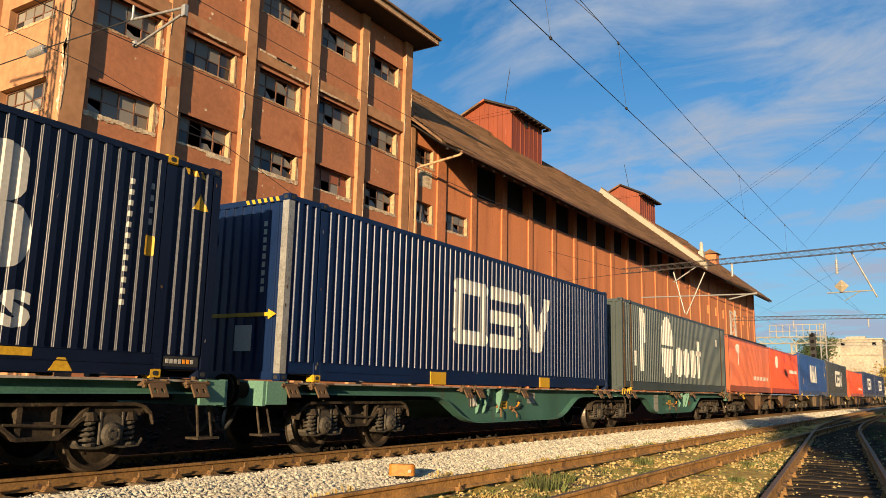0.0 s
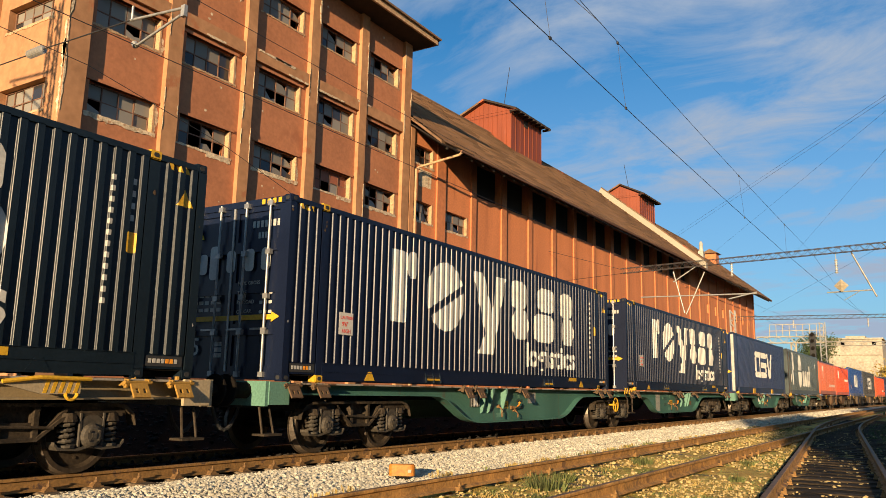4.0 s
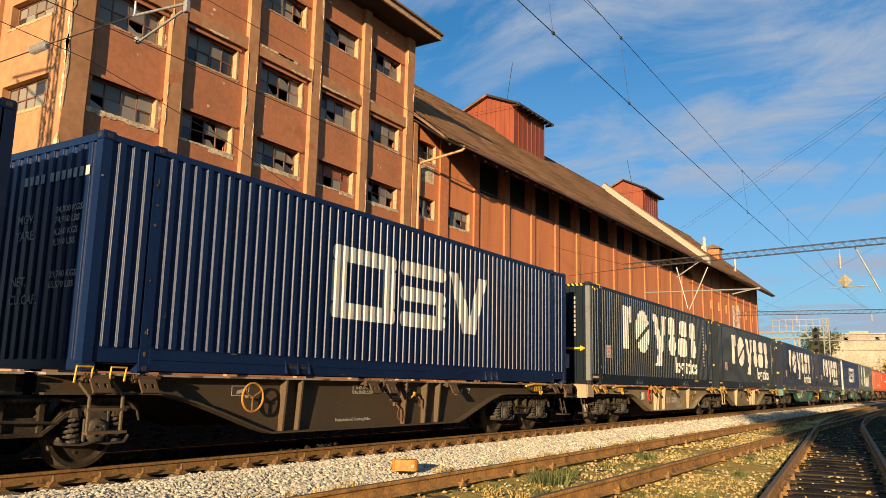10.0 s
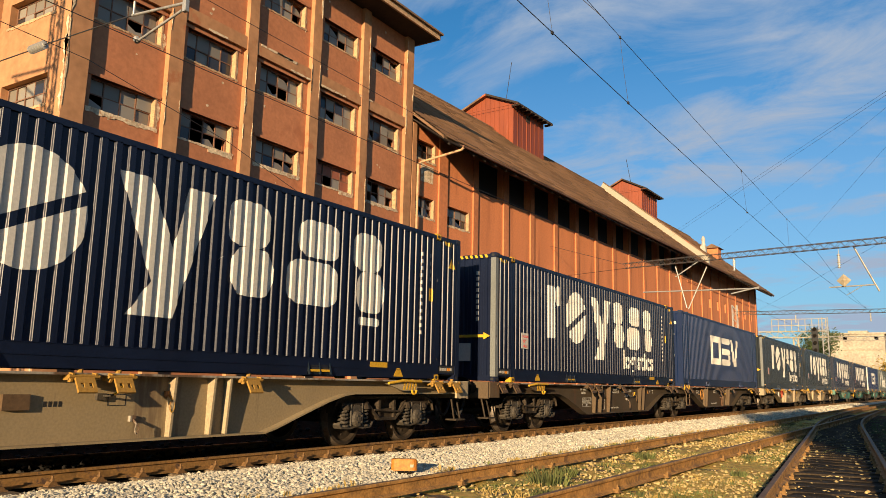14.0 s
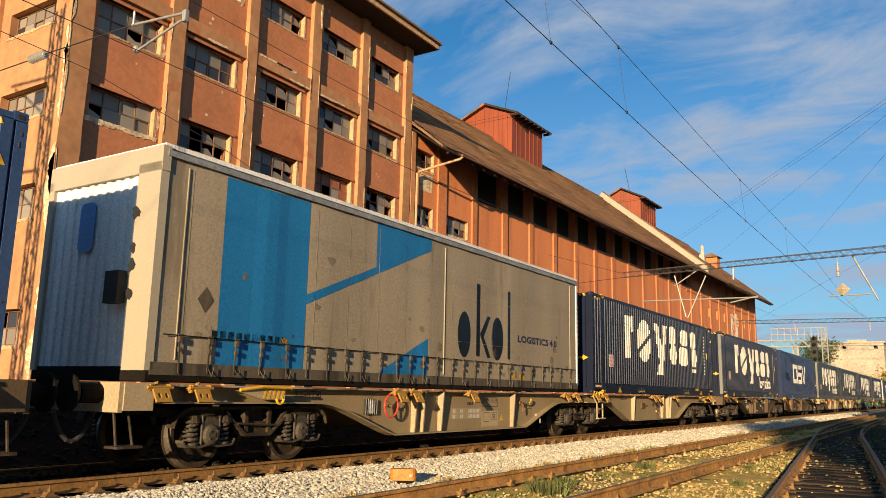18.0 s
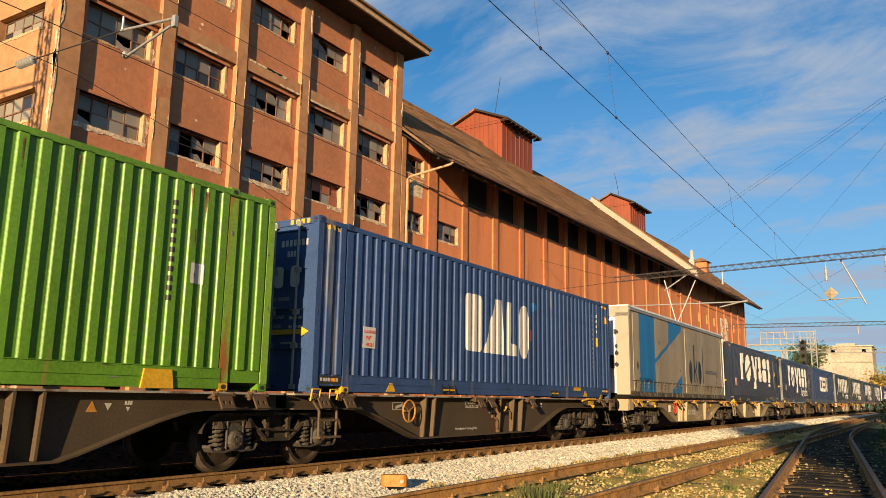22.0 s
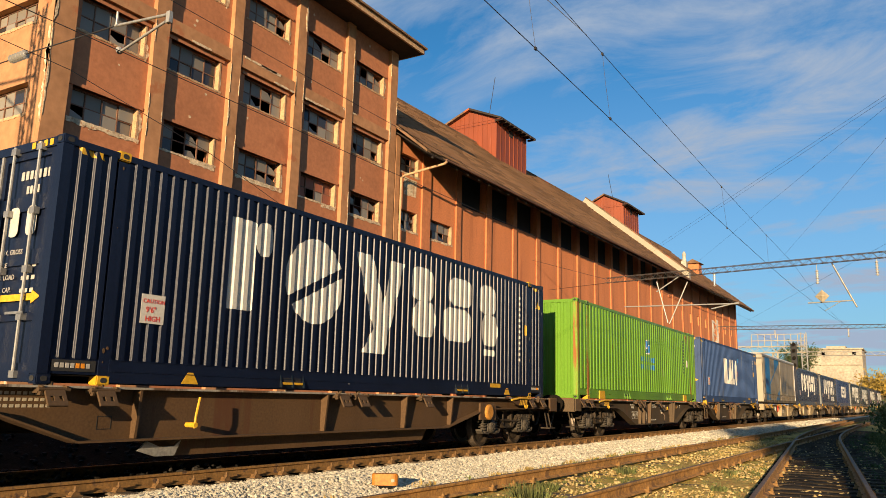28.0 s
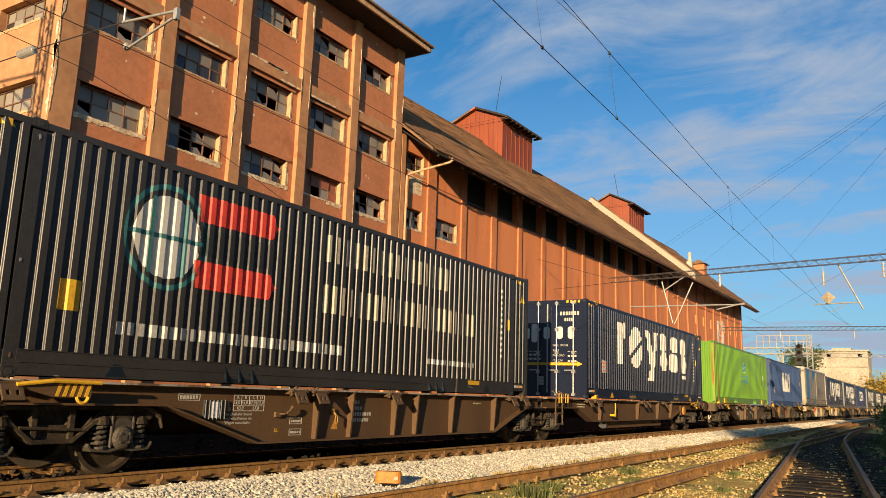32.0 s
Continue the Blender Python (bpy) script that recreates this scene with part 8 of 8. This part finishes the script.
    cyl(bm, (35.3, 3.62, 5.29), (35.3, 1.91, 5.33), 0.028, 8)
    cyl(bm, (35.3, 2.4, 5.31), (35.3, 3.0, 4.95), 0.015, 6)
    part("registration_arm", bm, M["galv"], po)
    bm = B()
    c, w, h = Vector((35.25, 3.06, 5.53)), 0.27, 0.27
    ring = [bm.verts.new(c + Vector(p)) for p in ((-0.12, -w, 0), (-0.12, 0, -h), (-0.12, w, 0), (-0.12, 0, h))]
    tip = [bm.verts.new(c + Vector((-0.26, 0, 0))), bm.verts.new(c + Vector((0.02, 0, 0)))]
    for k in range(4):
        bm.faces.new((ring[k], ring[(k + 1) % 4], tip[0]))
        bm.faces.new((ring[(k + 1) % 4], ring[k], tip[1]))
    part("marker_board", bm, M["dry_board"], po, "pale rhombic marker board hung under the beam")
    for p, q in (((37, 11.98, 5.64), (37, 6.65, 5.59)), ((37, 9.3, 7.0), (37, 10.39, 6.31)), ((37, 8.92, 6.71), (37, 9.83, 4.75)), ((37, 10.38, 6.8), (37, 9.9, 4.8)), ((37, 7.88, 5.39), (37, 6.64, 5.65))):
        bm = B()
        cyl(bm, p, q, 0.032, 8)
        part("cantilever_tube", bm, M["galv"], po)
    p2 = thing("line_portal", pose(0, 0, 0), "second slender lattice portal beam further away", "portal")
    bm = B()
    lattice(bm, (64, 13.4, 6.95), (64, -8.0, 6.75), 0.22, 0.26, 90, 0.017)
    part("beam", bm, M["beam_iron"], p2)
    for y in (13.4, -8.0):
        bm = B()
        lattice(bm, (64, y, -0.2), (64, y, 7.6), 0.35, 0.35, 16, 0.035)
        part("post", bm, M["galv"], p2)
    for y in (4.0, 9.0, 0.5):
        bm = B()
        insulator(bm, (64, y, 6.1), (64, y, 6.7), 0.07, 6)
        part("insulator", bm, M["insulator"], p2)
    # signal gantry
    ga = thing("signal_gantry", pose(0, 0, -0.62), "pale lattice signal gantry with signal head and railing", "signal gantry")
    bm = B()
    lattice(bm, (96, 17.6, 7.9), (96, 10.4, 7.9), 1.0, 0.7, 12, 0.04)
    part("bridge", bm, M["gantry"], ga)
    for y in (17.4, 13.6):
        bm = B()
        lattice(bm, (96, y, -0.2), (96, y, 7.6), 0.5, 0.5, 12, 0.06)
        part("leg", bm, M["gantry"], ga)
    bm = B()
    lattice(bm, (110, 14.0, 8.3), (110, -6.0, 8.1), 0.4, 0.45, 30, 0.03)
    part("beam", bm, M["galv"], ga)
    for k in range(9):
        bm = B()
        y = 16.0 - k * 0.7
        cyl(bm, (95.5, y, 8.2), (95.5, y, 9.6), 0.04, 6)
        part("railing_post", bm, M["gantry"], ga)
    for z in (8.9, 9.6):
        bm = B()
        cyl(bm, (95.5, 16.0, z), (95.5, 10.4, z), 0.04, 6)
        part("railing", bm, M["gantry"], ga)
    part("signal_head", one(95.2, 95.6, 11.25, 11.85, 5.9, 8.5), M["rubber"], ga)
    for z in (6.1, 6.9, 7.7, 8.4):
        bm = B()
        cyl(bm, (95.25, 11.55, z), (94.9, 11.5, z + 0.02), 0.19, 12)
        part("signal_hood", bm, M["under"], ga)
    bm = B()
    lattice(bm, (120, 13.2, -0.2), (120, 13.2, 11.2), 0.7, 0.7, 24, 0.045)
    solo("lattice_mast", bm, M["galv"], "pale lattice mast beyond the gantry", "mast")
    # long diagonal wires
    for a, c, r in (((46.0, 15.82, 8.64), (16.0, -1.31, 7.67), 0.003), ((46.0, 15.82, 8.46), (16.0, -1.30, 7.59), 0.003), ((46.0, 11.68, 8.30), (16.0, -1.31, 7.70), 0.0028), ((46.0, 6.62, 8.34), (16.0, -0.74, 7.01), 0.0028), ((46.0, 8.62, 5.30), (16.0, -1.06, 4.76), 0.0028)):
        wire("feeder_cable", sagged(a, c, 0.0), r, "thin diagonal feeder cable across the sky")
    wire("stay_cable", [(11.01, 4.10, 6.84), (10.54, 4.60, 7.38), (9.61, 5.60, 8.47), (8.2, 7.1, 10.1)], 0.005, "dark wire branching from the messenger wire")


M["gantry"] = mat("gantry", (0.36, 0.31, 0.21), 0.7, 0, 0.2, 3)
M["dry_board"] = mat("dry_board", (0.30, 0.25, 0.17), 0.8, 0, 0.2, 6, 0.2, 40)
overhead()

# the little orange point marker in the gravel
_m = thing("ground_marker", pose(9.6, 6.72, -0.27), "small rusty orange ground marker on the gravel", "track marker")
_b = B()
prism(_b, rr(-0.19, 0.19, -0.09, 0.09, 0.075), 0.10, 0.26, "Z")
bmesh.ops.bevel(_b, geom=[e for e in _b.edges if abs(e.verts[0].co.z - e.verts[1].co.z) < 0.01 and e.verts[0].co.z > 0.2], offset=0.012, segments=2, affect="EDGES")
part("drum", _b, M["ochre"], _m, at=pose(0, 0, 0, 0, 0, -58))
part("foot", one(-0.11, 0.11, -0.07, 0.07, -0.02, 0.10), M["under"], _m, at=pose(0, 0, 0, 0, 0, -58))
part("window_plate", one(0.09, 0.14, -0.094, -0.088, 0.15, 0.19), M["cream"], _m, at=pose(0, 0, 0, 0, 0, -58))

# ---- far things, trees and weeds ----


def make_ruin():
    rng = random.Random(12)
    r = thing("ruined_factory", pose(200, 10.5, 0), "derelict pale concrete factory block with empty windows", "building")
    holes = []
    for y0 in np.arange(0.8, 9.0, 2.1):
        for z0 in (3.0, 12.6):
            if z0 < 12 or y0 > 5.5 or y0 < 1.0:
                holes.append((y0, y0 + (1.2 if z0 < 12 else 0.8), z0, z0 + (1.6 if z0 < 12 else 0.7)))
    for x0, label in ((0.0, "front"), (14.0, "rear")):
        bm = B()
        wall_with_holes(bm, 0, 10.2, -0.4, 13.9, 0, 0.4, holes)
        part("wall", bm, M["ruin"], r, at=Matrix(((0, 1, 0, x0), (1, 0, 0, 0), (0, 0, 1, 0), (0, 0, 0, 1))))
    part("wall", one(0, 14, -0.4, 0, -0.4, 13.9), M["ruin"], r)
    part("wall", one(0, 14, 10.2, 10.6, -0.4, 13.9), M["ruin"], r)
    part("roof", one(-0.4, 14.4, -0.7, 10.8, 13.9, 14.2), M["ruin"], r)
    part("parapet", one(2, 10, 3, 7.0, 14.2, 14.8), M["ruin"], r)
    for z in (5.6, 10.3):
        part("ledge", one(-0.25, 0.0, -0.3, 10.4, z, z + 0.35), M["ruin"], r)
    # added black sheet: the shade behind the empty windows
    part("dark_core", one(3, 3.2, 0.2, 10.0, 0, 13.8), M["interior_shade"], r)
    s = thing("yellow_shed", pose(210, -14, 0), "long low yellow ochre shed far away", "building")
    part("wall", one(0, 12, 0, 21, -0.3, 6.0), M["yellow_wall"], s)
    part("roof", one(-0.4, 12.4, -0.4, 21.4, 6.0, 6.4), M["tile"], s)


def tree(name, x, y, h, spread, n_leaves, leaf, material, label, seed, trunk=0.25, base=0.3):
    rng = random.Random(seed)
    t = thing(name, pose(x, y, -0.25), label, "tree")
    bm = B()
    tips = []
    cyl(bm, (0, 0, 0), (rng.uniform(-0.2, 0.2), rng.uniform(-0.2, 0.2), h * 0.55), trunk, 8, trunk * 0.5)
    for k in range(9):
        a = k * 2.4 + rng.uniform(-0.4, 0.4)
        z0 = h * rng.uniform(base, 0.55)
        q = Vector((math.cos(a) * spread * rng.uniform(0.5, 0.9), math.sin(a) * spread * rng.uniform(0.5, 0.9), h * rng.uniform(0.5, 0.92)))
        cyl(bm, (0, 0, z0), q, trunk * 0.35, 6, trunk * 0.08)
        tips += [q, Vector((0, 0, z0)).lerp(q, 0.65)]
    tips += [Vector((0, 0, h * 0.95)), Vector((0, 0, h * 0.75))]
    part("trunk", bm, M["bark"], t)
    rg = np.random.RandomState(seed)
    V, F = [], []
    for i in range(n_leaves):
        c = tips[rg.randint(len(tips))]
        p = np.array(c) + rg.normal(0, 1, 3) * np.array((0.30, 0.30, 0.20)) * spread * 0.8
        u = rg.normal(0, 1, 3)
        u /= np.linalg.norm(u)
        v = np.cross(u, rg.normal(0, 1, 3))
        v /= np.linalg.norm(v) + 1e-9
        s = leaf * rg.uniform(0.6, 1.4)
        k = len(V)
        V += [tuple(p - u * s), tuple(p + v * s * 0.45), tuple(p + u * s), tuple(p - v * s * 0.45)]
        F.append((k, k + 1, k + 2, k + 3))
    me = bpy.data.meshes.new("crown")
    me.from_pydata(V, [], F)
    me.materials.append(M[material])
    c = part("crown", me, None, t)
    c["kind"] = "stuff"


M["yellow_wall"] = mat("yellow_wall", (0.50, 0.33, 0.10), 0.9, 0, 0.15, 0.4)
make_ruin()
tree("tree", 118, 21.5, 8.0, 2.6, 4500, 0.14, "leaf", "dark green tree behind the signal gantry", 1)
tree("tree", 126, 15.2, 10.3, 2.6, 5200, 0.15, "leaf", "dark green conical tree behind the signal gantry", 2)
tree("tree", 112, 25.0, 7.6, 2.6, 4000, 0.14, "leaf", "green tree beside the store", 3)
for i, (x, y, h) in enumerate(((19, -0.9, 0.9), (24, -0.4, 1.1), (29, 0.2, 1.3), (35, 0.5, 1.5), (42, 0.6, 1.7), (50, 0.4, 2.2))):
    tree("shrub", x, y, h, h * 0.75, 1500, 0.05 + 0.012 * h, "leaf", "dark green shrub beside the turnout", 60 + i, 0.03, 0.1)
tree("tree", 170, 6.0, 7.5, 4.2, 3200, 0.24, "leaf_yellow", "yellowing tree before the ruin", 4)
tree("tree", 176, 13.0, 6.0, 3.5, 2600, 0.24, "leaf_yellow", "yellowing bushy tree before the ruin", 5)
tree("tree", 215, 24.0, 15.5, 5.0, 3600, 0.3, "leaf", "tall green tree behind the ruin", 6)
tree("tree", 190, -4.0, 9.0, 5.0, 3600, 0.28, "leaf", "green tree beside the yellow shed", 7)
tree("tree", 74, -1.2, 6.0, 2.4, 3200, 0.13, "leaf", "dark green tree at the edge of the yard", 8)
tree("tree", 60, -4.5, 6.5, 2.8, 3000, 0.13, "leaf", "dark green tree at the edge of the yard", 9)
for i, (x, y, h) in enumerate(((-17, -10.5, 10.5), (-20, -13.2, 12.5), (-16, -15.4, 12.0), (-19, -17.6, 12.5), (-22, -21.0, 13.0), (-18, -24.5, 12.0), (-25, -29.5, 13.0), (-30, -14.5, 13.0), (-26, -13.2, 12.0))):
    tree("tree", x, y, h, 2.6, 5200, 0.30, "leaf", "leafy tree behind the yard that shades the sidings", 20 + i, 0.3, 0.15)


def weeds():
    rg = np.random.RandomState(8)
    for name, mt, n, lo, hi, label in (("weeds", "grass", 1300, 0.015, 0.055, "low green weeds between the siding rails"), ("dry_grass", "dry_grass", 3000, 0.012, 0.05, "dry straw-coloured grass along the sidings")):
        V, F = [], []
        for i in range(n):
            x = 2.5 + 32 * rg.uniform() ** 1.5
            y = rg.choice((rg.uniform(5.2, 6.4), rg.uniform(3.4, 5.0), rg.uniform(1.9, 3.3), rg.uniform(-0.8, 1.8)), p=(0.22, 0.38, 0.34, 0.06))
            if noise.noise((x * 0.35, y * 0.6, 4 if mt == "grass" else 11)) < -0.05:
                continue
            if abs(y - (siding(x) + 0.86)) < 0.1 or abs(y - (siding(x) - 0.86)) < 0.1:
                continue
            big = rg.uniform() ** 3
            for k in range(int(10 + 26 * big)):
                a, r = rg.uniform(0, 6.28), rg.uniform(0, 0.05 + 0.16 * big)
                bx_, by_ = x + math.cos(a) * r, y + math.sin(a) * r
                hgt = rg.uniform(lo, hi) * (0.7 + 0.9 * big)
                lx, ly = rg.normal(0, 0.4, 2) * hgt
                w = 0.004 + 0.004 * rg.uniform()
                c, s = math.cos(a * 7), math.sin(a * 7)
                k0 = len(V)
                V += [(bx_ - w * c, by_ - w * s, -0.2), (bx_ + w * c, by_ + w * s, -0.2), (bx_ + lx * 0.5 + w * c, by_ + ly * 0.5 + w * s, -0.17 + hgt * 0.65), (bx_ + lx, by_ + ly, -0.17 + hgt)]
                F.append((k0, k0 + 1, k0 + 2, k0 + 3))
        me = bpy.data.meshes.new(name)
        me.from_pydata(V, [], F)
        me.materials.append(M[mt])
        tagged(new(name, me), label, "weeds", kind="stuff")
    V, F = [], []
    for i in range(900):
        x = 3 + 38 * rg.uniform() ** 1.3
        y = turnout(x) - 0.95 - 3.2 * rg.uniform() ** 1.4
        sz = rg.uniform(0.05, 0.22) * (1.4 if turnout(x) - y > 1.6 else 0.6)
        for k in range(14):
            a, r = rg.uniform(0, 6.28), rg.uniform(0, 0.14)
            p = np.array((x + math.cos(a) * r, y + math.sin(a) * r, -0.17))
            q = p + np.array((rg.normal(0, 0.4) * sz, rg.normal(0, 0.4) * sz, sz * rg.uniform(0.5, 1.2)))
            w = np.array((0.012 * math.sin(a * 5), 0.012 * math.cos(a * 5), 0))
            k0 = len(V)
            V += [tuple(p), tuple((p + q) / 2 + w), tuple(q), tuple((p + q) / 2 - w)]
            F.append((k0, k0 + 1, k0 + 2, k0 + 3))
    me = bpy.data.meshes.new("yard_weeds")
    me.from_pydata(V, [], F)
    me.materials.append(M["leaf"])
    tagged(new("yard_weeds", me), "dark green weeds beside the turnout in shade", "weeds", kind="stuff")
    # a few fuller tufts
    for i, (x, y, s) in enumerate(((9.4, 4.35, 0.24), (10.6, 4.6, 0.14), (13.8, 4.5, 0.16), (12.2, 2.6, 0.10), (15.0, 3.0, 0.11), (8.3, 3.9, 0.12))):
        V, F = [], []
        for k in range(260):
            a, r = rg.uniform(0, 6.28), s * rg.uniform() ** 0.7
            p = np.array((math.cos(a) * r, math.sin(a) * r, -0.02))
            q = p + np.array((math.cos(a) * s * 0.5 * rg.uniform(), math.sin(a) * s * 0.5 * rg.uniform(), s * rg.uniform(0.4, 1.0)))
            w = np.array((0.006 * math.sin(a * 5), 0.006 * math.cos(a * 5), 0))
            k0 = len(V)
            V += [tuple(p - w), tuple(p + w), tuple(q + w * 0.4), tuple(q - w * 0.4)]
            F.append((k0, k0 + 1, k0 + 2, k0 + 3))
        me = bpy.data.meshes.new("grass_tuft")
        me.from_pydata(V, [], F)
        me.materials.append(M["grass"])
        tagged(new("grass_tuft", me), "green grass tuft growing between the siding rails", "grass", kind="stuff").matrix_world = pose(x, y, -0.15)


weeds()

# ---- what moves ----
RUN = [(0, 0.00), (1, 7.69), (2, 15.36), (3, 22.94), (4, 30.41), (5, 37.76), (6, 45.01), (7, 52.14), (8, 59.10), (9, 65.84), (10, 72.44), (11, 78.91), (12, 85.21), (13, 91.28), (14, 97.08), (15, 102.64), (16, 107.98), (17, 113.14), (18, 118.12), (19, 122.95), (20, 127.68), (21, 132.32), (22, 136.91), (23, 141.46), (24, 145.97), (25, 150.43), (26, 154.81), (27, 159.11), (28, 163.30), (29, 167.41), (30, 171.49), (31, 175.60), (32, 179.75)]


def run_at(t):
    for (t0, s0), (t1, s1) in zip(RUN, RUN[1:]):
        if t <= t1:
            return s0 + (s1 - s0) * (t - t0) / (t1 - t0)
    return RUN[-1][1]


def motions():
    """The train rolls past and slows; its near wheels turn while they pass in front of the viewer."""
    for ob, u, z in MOVES:
        rows = []
        for t, s in RUN:
            x = u + s
            rows.append((t, pose(x, LINE + bend(x), z, 0, 0, -math.degrees(CURVE * max(0.0, x)))))
        walk(ob, rows)
    for w, m, u in SPINS:
        near = [k * 0.08 for k in range(401) if 2.0 < u + run_at(k * 0.08) < 17.0]
        if not near:
            continue
        rows = [(0.0, m)] if near[0] > 0.05 else []
        s0 = run_at(near[0])
        for t in near:
            rows.append((t, m @ Matrix.Rotation((run_at(t) - s0) / WHEEL_R, 4, "Y")))
        if near[-1] < 31.95:
            rows.append((32.0, rows[-1][1]))
        walk(w, rows)


motions()
